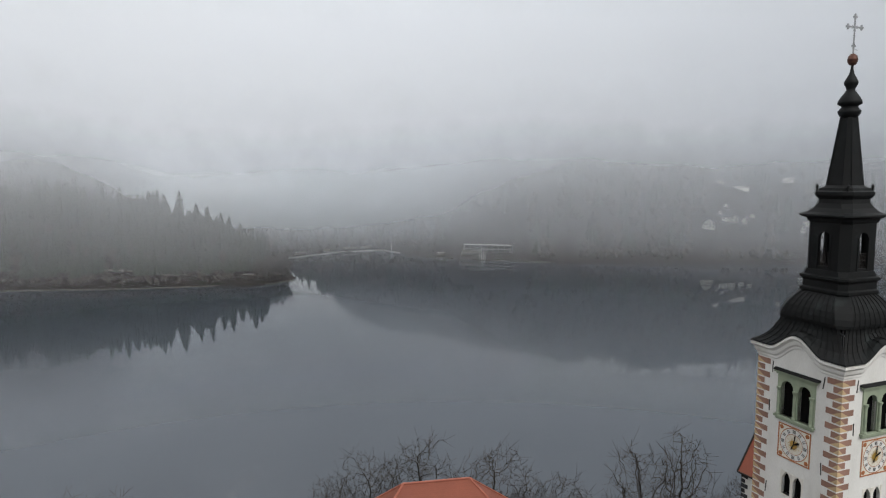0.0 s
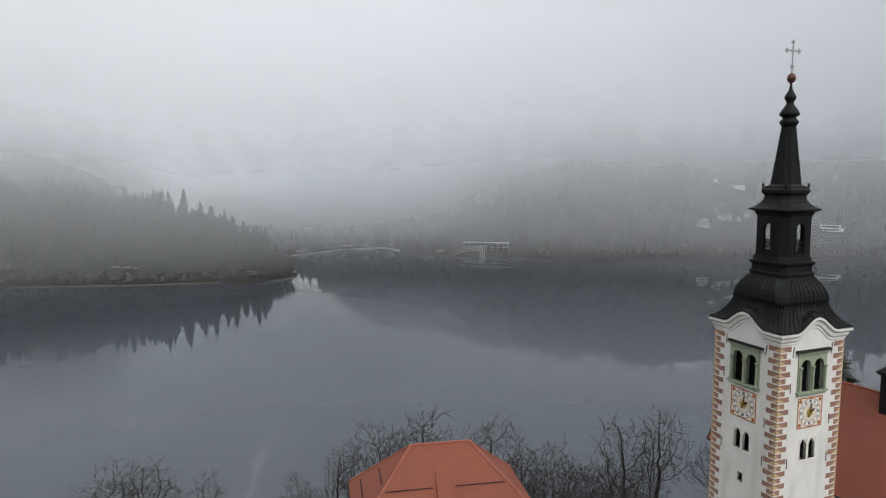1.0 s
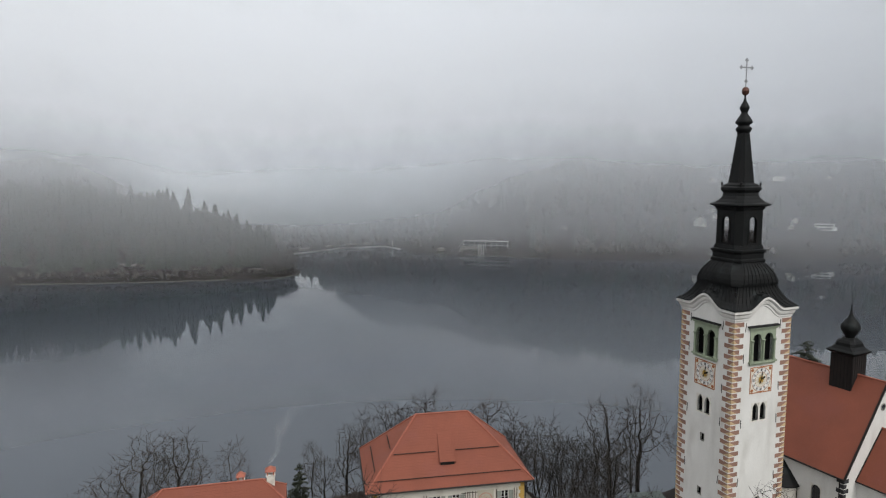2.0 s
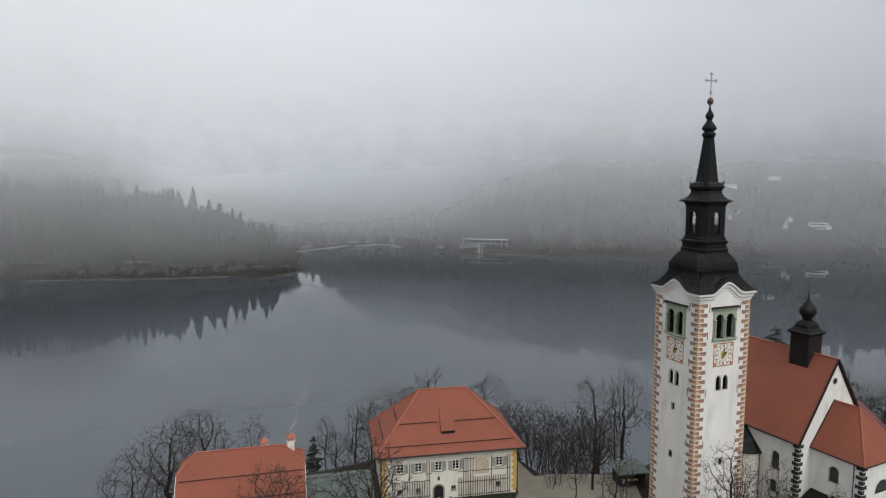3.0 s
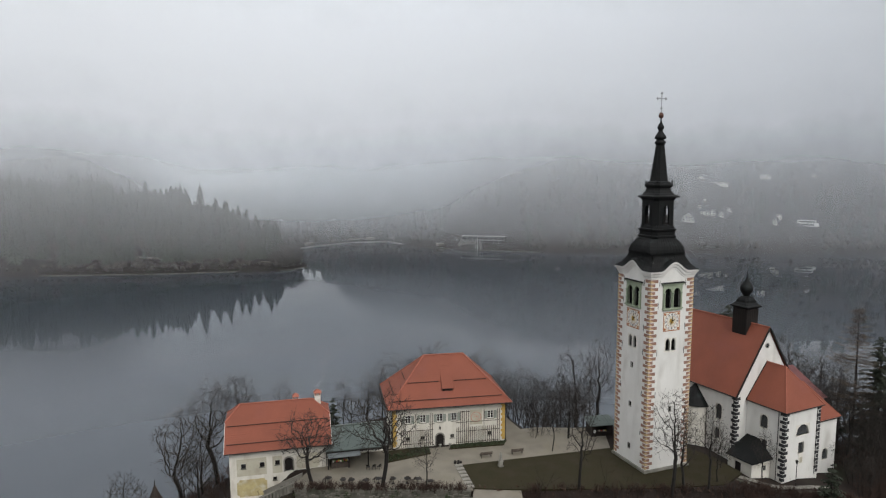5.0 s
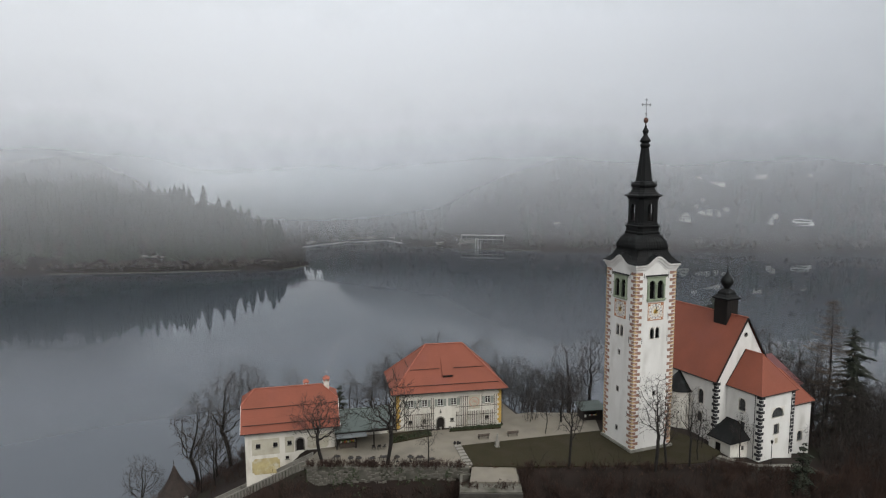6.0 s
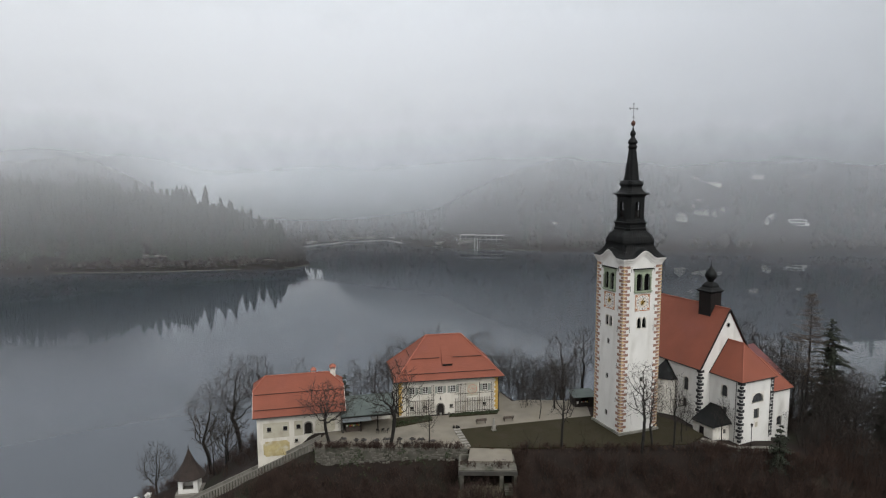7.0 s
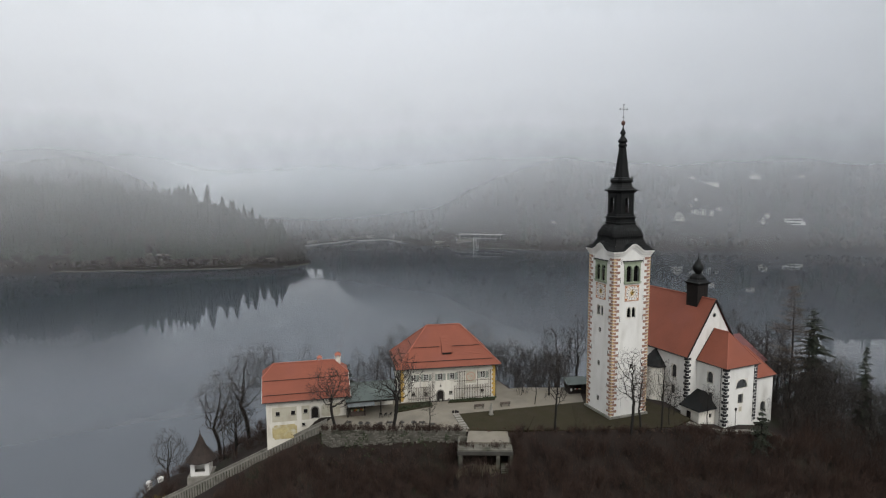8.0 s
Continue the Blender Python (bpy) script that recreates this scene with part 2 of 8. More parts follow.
def height(X, Y):
    X, Y = np.asarray(X, float), np.asarray(Y, float)
    d = signed(CORE, X, Y)
    front = np.clip((33 - Y) / 6, 0, 1) * np.clip((X + 27) / 5, 0, 1)
    behind = np.clip((Y - 48) / 8, 0, 1) * np.clip((X + 26) / 10, 0, 1)
    top = PLAZA_Z - 1.75 * np.clip((X - 36) / 8, 0, 1) - 1.9 * np.clip((X - 48) / 9, 0, 1)
    bank = top - np.where(d > 0, (0.52 + 0.3 * behind + 0.12 * np.clip((-24 - X) / 4, 0, 1)) * d + 2.6 * front * np.clip(d / 1.2, 0, 1) + 1.7 * front * np.clip((X + 23) / 2, 0, 1) * np.clip((0.2 - X) / 1.2, 0, 1) * np.clip(d / 0.9, 0, 1) - 0.8 * ripple(X, Y, 16, 3) * np.clip(d / 8, 0, 1), 0)
    bank = bank + 3.4 * np.clip((24.6 - Y) / 0.6, 0, 1) * np.clip((Y - 15) / 6, 0, 1) * np.clip((X + 3) / 2, 0, 1) * np.clip((10 - X) / 2, 0, 1)
    # the ground falls away below the long stairs
    u = np.clip((-22.8 - X) / 34.2, 0, 1)
    off = Y - (32.3 + 7.3 * u)
    under = 27.9 - 19.1 * u - 0.5 * np.clip(-1.8 - off, 0, 30)
    bank = np.where((X < -22.2) & (off < 2.2), np.minimum(bank, under), bank)
    bank = bank + 3.6 * np.exp(-((X + 59) ** 2 + (Y - 48.5) ** 2) / 55)     # a knoll by the foot of the stairs
    bank = np.maximum(bank, -7 + 0 * d)
    s = signed(SHORE, X, Y)
    # hills: a wooded headland, a steep hill behind it, a low valley, a broad slope to the north-east
    way_out = X / np.maximum(Y + 22, 60)
    head = np.clip((-X - 118) / 50, 0, 1) * np.clip((515 - Y) / 50, 0, 1)
    big = np.clip((-0.46 - way_out) / 0.09, 0, 1)
    crest = np.interp(way_out, [-0.4, -0.27, -0.22, -0.17, -0.11, 0.0, 0.1, 0.2, 0.31, 0.42, 0.6, 0.9], [18, 20, 45, 85, 112, 120, 124, 114, 92, 76, 58, 50])
    rise = np.clip((s - 8) / 190, 0, 1)
    rise = rise * (1 - 0.85 * np.clip(1.6 - np.hypot((X - 18) / 34, (Y - 548) / 26), 0, 1))
    hill = 1.0 + 2.2 * np.clip(s / 6, 0, 1) + crest * rise ** 1.15 + 0.03 * np.clip(s - 190, 0, 600) + ripple(X, Y, 170, 5) * np.clip(s / 130, 0, 1) * 6
    extra = np.interp(way_out, [-0.6, -0.5, -0.42, 0.15, 0.3, 0.9], [115, 50, 6, 8, 75, 85]) * np.clip((s - 215) / 75, 0, 1) ** 1.2
    hill = hill + extra + head * (24 + 9 * np.clip((-X - 190) / 110, 0, 1)) * np.clip((s - 14) / 60, 0, 1) + big * 112 * np.clip((s - 120) / 110, 0, 1)
    back = np.clip(-(Y - 250) / 200, 0, 1)
    hill = hill * (1 - back) + back * (3 + 0.2 * np.clip(s, 0, 700))
    hill = np.where(s > 0, np.minimum(hill, 190), np.maximum(-7, s * 0.6))
    return np.maximum(bank, hill)


def grid_axis(lo, a, b, hi, fine, grow):
    mid = list(np.arange(a, b + 1e-6, fine))
    out, step = [b], fine
    while out[-1] < hi:
        step = min(step * grow, 26)
        out.append(out[-1] + step)
    low, step = [a], fine
    while low[-1] > lo:
        step = min(step * grow, 26)
        low.append(low[-1] - step)
    return np.array(low[:0:-1] + mid + out[1:])


def sheet_mesh(name, xs, ys, Z, mat):
    nx, ny = len(xs), len(ys)
    X, Y = np.meshgrid(xs, ys)
    me = bpy.data.meshes.new(name)
    me.vertices.add(nx * ny)
    me.vertices.foreach_set("co", np.stack([X, Y, Z], -1).astype(np.float32).ravel())
    i = (np.arange(ny - 1)[:, None] * nx + np.arange(nx - 1)[None, :]).ravel()
    quads = np.stack([i, i + 1, i + 1 + nx, i + nx], -1).astype(np.int32)
    me.loops.add(quads.size)
    me.loops.foreach_set("vertex_index", quads.ravel())
    me.polygons.add(len(quads))
    me.polygons.foreach_set("loop_start", np.arange(0, quads.size, 4, dtype=np.int32))
    me.update(calc_edges=True)
    me.materials.append(mat)
    me.shade_smooth()
    return new(name, me)


gx, gy = grid_axis(-1500, -80, 95, 1500, 1.0, 1.09), grid_axis(-1300, -12, 100, 1700, 1.0, 1.09)
GX, GY = np.meshgrid(gx, gy)
ground = tagged(sheet_mesh("ground", gx, gy, height(GX, GY), EARTH), "dark leaf-littered wooded ground sloping into the lake", "ground", kind="structure")

WATER = bpy.data.materials.new("lake_water")
WATER.use_nodes = True
n, l = WATER.node_tree.nodes, WATER.node_tree.links
b = n["Principled BSDF"]
b.inputs["Base Color"].default_value = (0.055, 0.0635, 0.0745, 1)
b.inputs["Roughness"].default_value, b.inputs["IOR"].default_value = 0.02, 1.43
tc, mp = n.new("ShaderNodeTexCoord"), n.new("ShaderNodeMapping")
l.new(tc.outputs["Object"], mp.inputs["Vector"])
no, bp = n.new("ShaderNodeTexNoise"), n.new("ShaderNodeBump")
no.inputs["Scale"].default_value, no.inputs["Detail"].default_value = 0.35, 4.0
bp.inputs["Strength"].default_value, bp.inputs["Distance"].default_value = 0.05, 0.05
l.new(mp.outputs["Vector"], no.inputs["Vector"])
l.new(no.outputs["Fac"], bp.inputs["Height"])
l.new(bp.outputs["Normal"], b.inputs["Normal"])
bm = bmesh.new()
poly(bm, [(-900, -900, 0), (900, -900, 0), (900, 900, 0), (-900, 900, 0)])
mesh_thing("water", bm, WATER, label="calm dark grey lake mirroring hills and mist", category="lake", kind="structure")


def mist_material(name, steps, tint, lift, wave, edges):
    """White droplets: steps are (height, cover); the mist hangs higher before the hills than in the valley between them."""
    m = bpy.data.materials.new(name)
    m.use_nodes = True
    n, l = m.node_tree.nodes, m.node_tree.links
    n.remove(n["Principled BSDF"])
    out = n["Material Output"]
    tc, sp = n.new("ShaderNodeTexCoord"), n.new("ShaderNodeSeparateXYZ")
    l.new(tc.outputs["Object"], sp.inputs["Vector"])

    def math_node(kind, a, c):
        x = n.new("ShaderNodeMath")
        x.operation = kind
        for i, v in enumerate((a, c)):
            if isinstance(v, (int, float)):
                x.inputs[i].default_value = v
            else:
                l.new(v, x.inputs[i])
        return x.outputs[0]

    z = sp.outputs["Z"]
    for scale, size in ((0.006, wave), (0.022, wave * 0.5), (0.08, wave * 0.3)):
        no = n.new("ShaderNodeTexNoise")
        no.inputs["Scale"].default_value, no.inputs["Detail"].default_value = scale, 3.0
        l.new(tc.outputs["Object"], no.inputs["Vector"])
        z = math_node("ADD", z, math_node("MULTIPLY", math_node("SUBTRACT", no.outputs["Fac"], 0.5), size))
    for (x0, x1), (h0, h1) in zip(edges, ((lift[0], 0.0), (0.0, lift[1]))):
        side = n.new("ShaderNodeMapRange")
        side.interpolation_type = "SMOOTHSTEP"
        for k, v in (("From Min", x0), ("From Max", x1), ("To Min", h0), ("To Max", h1)):
            side.inputs[k].default_value = v
        l.new(sp.outputs["X"], side.inputs["Value"])
        z = math_node("SUBTRACT", z, side.outputs["Result"])
    ramp = n.new("ShaderNodeValToRGB")
    ramp.color_ramp.interpolation = "B_SPLINE"
    l.new(math_node("DIVIDE", z, 400.0), ramp.inputs["Fac"])
    els = ramp.color_ramp.elements
    for i, (h, c) in enumerate(steps):
        e = els[i] if i < 2 else els.new(1.0)
        e.position, e.color = h / 400.0, (c, c, c, 1)
    foot = n.new("ShaderNodeMapRange")
    foot.interpolation_type = "SMOOTHSTEP"
    foot.inputs["From Min"].default_value, foot.inputs["From Max"].default_value = 0.0, 30.0
    l.new(sp.outputs["Z"], foot.inputs["Value"])
    cover = math_node("MULTIPLY", ramp.outputs["Color"], foot.outputs["Result"])
    tr, di, tl, mx, half = n.new("ShaderNodeBsdfTransparent"), n.new("ShaderNodeBsdfDiffuse"), n.new("ShaderNodeBsdfTranslucent"), n.new("ShaderNodeMixShader"), n.new("ShaderNodeMixShader")
    for s in (di, tl):
        s.inputs["Color"].default_value = (*tint, 1)
    l.new(di.outputs[0], half.inputs[1])
    l.new(tl.outputs[0], half.inputs[2])
    l.new(cover, mx.inputs["Fac"])
    l.new(tr.outputs[0], mx.inputs[1])
    l.new(half.outputs[0], mx.inputs[2])
    l.new(mx.outputs[0], out.inputs["Surface"])
    return m


def around(reach, k=160):
    """A ring about the island from (bearing, distance) pairs, bearing in radians from north, east positive."""
    ring = []
    for i in range(k):
        a = 2 * math.pi * i / k - math.pi
        r = float(np.interp(a, [q[0] for q in reach], [q[1] for q in reach]))
        ring.append((r * math.sin(a), 40 + r * math.cos(a)))
    return ring


def mist_bank(ring, steps, tall, tint=(0.965, 0.98, 0.993), lift=(0.0, 0.0), wave=30.0, edges=((-320.0, -220.0), (-80.0, 120.0))):
    """A standing sheet of mist."""
    bm = bmesh.new()
    for (ax, ay), (bx, by) in zip(ring, ring[1:]):
        poly(bm, [(ax, ay, -3), (bx, by, -3), (bx, by, tall), (ax, ay, tall)])
    bmesh.ops.remove_doubles(bm, verts=bm.verts, dist=0.01)
    mesh_thing("mist_bank", bm, mist_material("mist", steps, tint, lift, wave, edges), label="thin grey mist hanging over the lake", category="mist", group="mist", kind="stuff", smooth=True)


def thinned(steps, layers):
    """The cover of one of several sheets that together give these steps."""
    return [(h, 1 - (1 - c) ** (1 / layers)) for h, c in steps]


NORTH = [q for q in around([(-2.0, 780), (-1.6, 700), (-1.18, 691), (-0.856, 595), (-0.571, 553), (-0.393, 522), (-0.302, 503), (-0.212, 476), (-0.1, 462), (0.9, 470), (1.6, 560)]) if q[1] > 60]
# the low cloud over the lake: clear near the water, closed above; then the mist before the hills, and the grey behind them
for k in range(3):
    mist_bank([q for q in around([(0, 322 + 12 * k)]) if q[1] > -60], thinned([(0, 0.12), (22, 0.19), (38, 0.28), (54, 0.40), (70, 0.54), (84, 0.72), (98, 0.90), (124, 0.97), (170, 0.97), (260, 0.0)], 3), 262, (0.957, 0.965, 0.977), (8.0, 3.0), 22.0, ((-205.0, -150.0), (-50.0, 70.0)))
for k in range(2):
    mist_bank([(x * (1 + 0.012 * k), 40 + (y - 40) * (1 + 0.012 * k)) for x, y in NORTH], thinned([(0, 0.17), (20, 0.34), (40, 0.58), (62, 0.85), (95, 0.97), (250, 0.97), (340, 0.0)], 2), 342, (0.90, 0.945, 0.995), (52.0, 56.0))
mist_bank([q for q in around([(0, 1100)]) if q[1] > 320], [(0, 0.97), (60, 0.98), (330, 0.95), (399, 0.0)], 485)

# ---- building kit ----
def roof_face(bm, A, B, C, D, mi=0, course=0.34, rise=0.014):
    """Tiled slope in stepped courses: eave A to B, ridge D to C (C == D for a hip triangle)."""
    A, B, C, D = (Vector(p) for p in (A, B, C, D))
    nrm = (B - A).cross(D - A).normalized()
    along = (B - A).normalized()
    up = nrm.cross(along)
    uv = bm.loops.layers.uv.verify()
    n = max(2, round((D - A).dot(up) / course))

    def q(pts):
        f = bm.faces.new([bm.verts.new(p) for p in pts])
        f.material_index = mi
        for lp in f.loops:
            d = lp.vert.co - A
            lp[uv].uv = (d.dot(along), d.dot(up))
    for i in range(n):
        s, t = i / n, (i + 1) / n
        a0, b0, a1, b1 = A.lerp(D, s), B.lerp(C, s), A.lerp(D, t), B.lerp(C, t)
        k = nrm * rise
        if (a1 - b1).length < 0.02:
            q([a0 + k, b0 + k, b1])
        else:
            q([a0 + k, b0 + k, b1, a1])
        q([a0, b0, b0 + k, a0 + k])


def hip_roof(bm, hl, hw, ze, rl, zr, ro=0.0):
    e = [(-hl, -hw, ze), (hl, -hw, ze), (hl, hw, ze), (-hl, hw, ze)]
    r0, r1 = (ro - rl, 0, zr), (ro + rl, 0, zr)
    roof_face(bm, e[0], e[1], r1, r0)
    roof_face(bm, e[2], e[3], r0, r1)
    roof_face(bm, e[1], e[2], r1, r1)
    roof_face(bm, e[3], e[0], r0, r0)
    return e, r0, r1


def half_hip_roof(bm, hl, hw, ze, rl, zr, ro, tl, tr):
    """A gabled roof whose two ends are clipped: the little end hips start at the fractions tl and tr of the slope."""
    r0, r1 = (ro - rl, 0, zr), (ro + rl, 0, zr)
    k = lambda sx, sy, t: (sx * hl, sy * hw * (1 - t), ze + (zr - ze) * t)
    for sy in (-1, 1):
        for t0, t1 in ((0.0, min(tl, tr)),):
            A, B, C, D = k(-1, sy, t0), k(1, sy, t0), k(1, sy, t1), k(-1, sy, t1)
            roof_face(bm, *((A, B, C, D) if sy < 0 else (B, A, D, C)))
        A, B, C, D = k(-1, sy, min(tl, tr)), k(1, sy, min(tl, tr)), r1, r0
        roof_face(bm, *((A, B, C, D) if sy < 0 else (B, A, D, C)))
    t = min(tl, tr)
    roof_face(bm, k(1, -1, t), k(1, 1, t), r1, r1)
    roof_face(bm, k(-1, 1, t), k(-1, -1, t), r0, r0)
    return [k(-1, -1, 0), k(1, -1, 0), k(1, 1, 0), k(-1, 1, 0)], [k(-1, -1, t), k(1, -1, t), k(1, 1, t), k(-1, 1, t)], r0, r1


def ridge_line(bm, p, q, r=0.11):
    """Half-round ridge tiles laid end to end, each a little tilted and lapped."""
    p, q = Vector(p), Vector(q)
    n = max(2, round((q - p).length / 0.42))
    for i in range(n):
        a, b = p.lerp(q, i / n), p.lerp(q, (i + 1.12) / n)
        tube(bm, a + Vector((0, 0, 0.05)), b + Vector((0, 0, 0.03)), r * 1.06, r * 0.92, 6)


def pane_wall(bm, x0, x1, z0, z1, thick, holes=(), mi=0):
    """An upright wall in the plane y = 0 (outer face) to y = thick, with rectangular holes right through it."""
    xs = sorted({x0, x1, *[v for h in holes for v in h[:2]]})
    zs = sorted({z0, z1, *[v for h in holes for v in h[2:4]]})
    xs, zs = [v for v in xs if x0 <= v <= x1], [v for v in zs if z0 <= v <= z1]
    inside = lambda x, z: any(a < x < b and c < z < d for a, b, c, d in holes)
    solid = lambda i, j: 0 <= i < len(xs) - 1 and 0 <= j < len(zs) - 1 and not inside((xs[i] + xs[i + 1]) / 2, (zs[j] + zs[j + 1]) / 2)
    for i in range(len(xs) - 1):
        for j in range(len(zs) - 1):
            if not solid(i, j):
                continue
            a, b, c, d = xs[i], xs[i + 1], zs[j], zs[j + 1]
            poly(bm, [(a, 0, c), (b, 0, c), (b, 0, d), (a, 0, d)], mi)
            poly(bm, [(b, thick, c), (a, thick, c), (a, thick, d), (b, thick, d)], mi)
            if not solid(i - 1, j):
                poly(bm, [(a, thick, c), (a, 0, c), (a, 0, d), (a, thick, d)], mi)
            if not solid(i + 1, j):
                poly(bm, [(b, 0, c), (b, thick, c), (b, thick, d), (b, 0, d)], mi)
            if not solid(i, j - 1):
                poly(bm, [(a, thick, c), (b, thick, c), (b, 0, c), (a, 0, c)], mi)
            if not solid(i, j + 1):
                poly(bm, [(a, 0, d), (b, 0, d), (b, thick, d), (a, thick, d)], mi)
    bmesh.ops.remove_doubles(bm, verts=bm.verts, dist=0.001)


def arch_head(bm, cx, w, spring, top, z1, y0, y1, point=1.0, steps=10):
    """The filling over an arch of width w that springs at `spring` and reaches `top`, up to z1, between the planes y0 and y1."""
    xs = [cx - w / 2 + w * i / steps for i in range(steps + 1)]
    f = lambda x: spring + (top - spring) * max(0.0, 1 - abs((x - cx) / (w / 2)) ** (2 / point)) ** (point / 2)
    for a, b in zip(xs, xs[1:]):
        za, zb = f(a), f(b)
        poly(bm, [(a, y0, za), (b, y0, zb), (b, y0, z1), (a, y0, z1)])
        poly(bm, [(a, y1, za), (b, y1, zb), (b, y0, zb), (a, y0, za)])


GLASS = bpy.data.materials.new("window_glass")
GLASS.use_nodes = True
GLASS.node_tree.nodes["Principled BSDF"].inputs["Base Color"].default_value = (0.012, 0.013, 0.015, 1)
GLASS.node_tree.nodes["Principled BSDF"].inputs["Roughness"].default_value = 0.12
LEADED = material("leaded_glass", (0.085, 0.087, 0.09), (0.06, 0.062, 0.064), 2.0, 0.25, 0.3, 12, spec=0.5)
WHITE_WOOD = material("white_painted_wood", (0.74, 0.73, 0.69), (0.62, 0.61, 0.57), 2.0, 0.6, 0.1, 20)
SHUTTER = material("grey_green_shutter", (0.27, 0.285, 0.25), (0.21, 0.225, 0.195), 2.0, 0.7, 0.2, 20)
TRELLIS = material("weathered_trellis", (0.085, 0.065, 0.052), (0.05, 0.04, 0.033), 2.0, 0.85, 0.2, 20)
YELLOW = material("ochre_quoin", (0.54, 0.35, 0.09), (0.44, 0.28, 0.075), 1.5, 0.85, 0.2, 15, spread=0.3)
BEIGE = material("beige_render", (0.47, 0.44, 0.35), (0.40, 0.37, 0.29), 0.8, 0.9, 0.2, 12, stain=(0.33, 0.30, 0.23), stain_scale=0.9, stain_at=0.5)
FRESCO = material("faded_fresco", (0.48, 0.40, 0.20), (0.33, 0.27, 0.14), 0.9, 0.9, 0.15, 5, stain=(0.50, 0.47, 0.38), stain_scale=0.8, stain_at=0.5)
IRON = material("black_iron", (0.02, 0.019, 0.018), (0.03, 0.026, 0.023), 3.0, 0.55, 0.1, 20, metal=0.6)
GREY_IRON = material("weathered_grey_iron", (0.36, 0.36, 0.36), (0.25, 0.25, 0.25), 3.0, 0.5, 0.1, 20, metal=0.5)
COPPER_BALL = material("rusty_copper", (0.13, 0.058, 0.038), (0.08, 0.038, 0.028), 3.0, 0.5, 0.1, 20, metal=0.5)
GOLD = material("gilding", (0.55, 0.35, 0.08), (0.42, 0.26, 0.06), 4.0, 0.45, 0.1, 20, metal=0.4)
CREAM = material("cream_dial", (0.72, 0.68, 0.58), (0.64, 0.60, 0.50), 2.0, 0.85, 0.1, 20)
RUST = material("rust_ornament", (0.40, 0.15, 0.06), (0.32, 0.12, 0.05), 3.0, 0.85, 0.1, 20)
VERDIGRIS = material("verdigris_sheet", (0.092, 0.112, 0.10), (0.066, 0.082, 0.075), 0.5, 0.6, 0.15, 8, stain=(0.06, 0.07, 0.064), stain_scale=0.6, stain_at=0.55)
CONCRETE = material("grey_concrete", (0.23, 0.215, 0.185), (0.16, 0.15, 0.13), 0.7, 0.92, 0.3, 12, stain=(0.09, 0.085, 0.07), stain_scale=0.6, stain_at=0.52)
PINK = material("pink_sgraffito", (0.42, 0.17, 0.13), (0.52, 0.28, 0.22), 2.5, 0.9, 0.1, 12)
SHINGLE = material("wood_shingle", (0.04, 0.029, 0.024), (0.026, 0.02, 0.017), 1.0, 0.9, 0.5, 9, spread=0.2)


def slit(parent, m, x, z, w=0.45, h=0.7):
    """Dark lining and stone lip of a small loophole; the hole itself is in the wall."""
    bm = bmesh.new()
    for a, b, c, d in ((-w / 2 - 0.07, -w / 2, -h / 2 - 0.07, h / 2 + 0.07), (w / 2, w / 2 + 0.07, -h / 2 - 0.07, h / 2 + 0.07), (-w / 2, w / 2, h / 2, h / 2 + 0.07), (-w / 2, w / 2, -h / 2 - 0.07, -h / 2)):
        box(bm, x + a, x + b, -0.025, 0.12, z + c, z + d)
    part("loophole_frame", bm, STONE, parent, m=m)


def casement(parent, m, x, z, w, h, shutters=True, bars=2, frame_mat=None, deep=0.22):
    """A window: frame, glazing bars, panes, sill and two open shutters, in the facade plane m."""
    bm = bmesh.new()
    f = 0.08
    for a, b, c, d in ((-w / 2, -w / 2 + f, -h / 2, h / 2), (w / 2 - f, w / 2, -h / 2, h / 2), (-w / 2 + f, w / 2 - f, h / 2 - f, h / 2), (-w / 2 + f, w / 2 - f, -h / 2, -h / 2 + f), (-0.04, 0.04, -h / 2 + f, h / 2 - f)):
        box(bm, a, b, deep - 0.08, deep, c, d)
    for k in range(bars):
        zz = -h / 2 + h * (k + 1) / (bars + 1)
        box(bm, -w / 2 + f, -0.04, deep - 0.06, deep - 0.02, zz - 0.02, zz + 0.02)
        box(bm, 0.04, w / 2 - f, deep - 0.06, deep - 0.02, zz - 0.02, zz + 0.02)
    win = part("window", bm, frame_mat or WHITE_WOOD, parent, m=m @ pose(x, 0, z))
    for s in (-1, 1):
        bm = bmesh.new()
        box(bm, min(0, s * (w / 2 - f)) + 0.0, max(0, s * (w / 2 - f)), deep - 0.045, deep - 0.035, -h / 2 + f, h / 2 - f)
        part("pane", bm, GLASS, win)
    bm = bmesh.new()
    box(bm, -w / 2 - 0.1, w / 2 + 0.1, -0.1, deep, -h / 2 - 0.08, -h / 2)
    part("sill", bm, STONE, win)
    if shutters:
        for s in (-1, 1):
            bm = bmesh.new()
            a, b = sorted((s * (w / 2 + 0.03), s * (w / 2 + 0.03 + w / 2)))
            for u, v, c, d in ((a, a + 0.06, -h / 2, h / 2), (b - 0.06, b, -h / 2, h / 2), (a + 0.06, b - 0.06, h / 2 - 0.08, h / 2), (a + 0.06, b - 0.06, -h / 2, -h / 2 + 0.08)):
                box(bm, u, v, -0.07, -0.02, c, d)
            for k in range(9):
                zz = -h / 2 + 0.08 + (h - 0.16) * k / 9
                poly(bm, [(a + 0.06, -0.055, zz), (b - 0.06, -0.055, zz), (b - 0.06, -0.025, zz + (h - 0.16) / 9), (a + 0.06, -0.025, zz + (h - 0.16) / 9)])
            part("shutter", bm, SHUTTER, win)
    return win


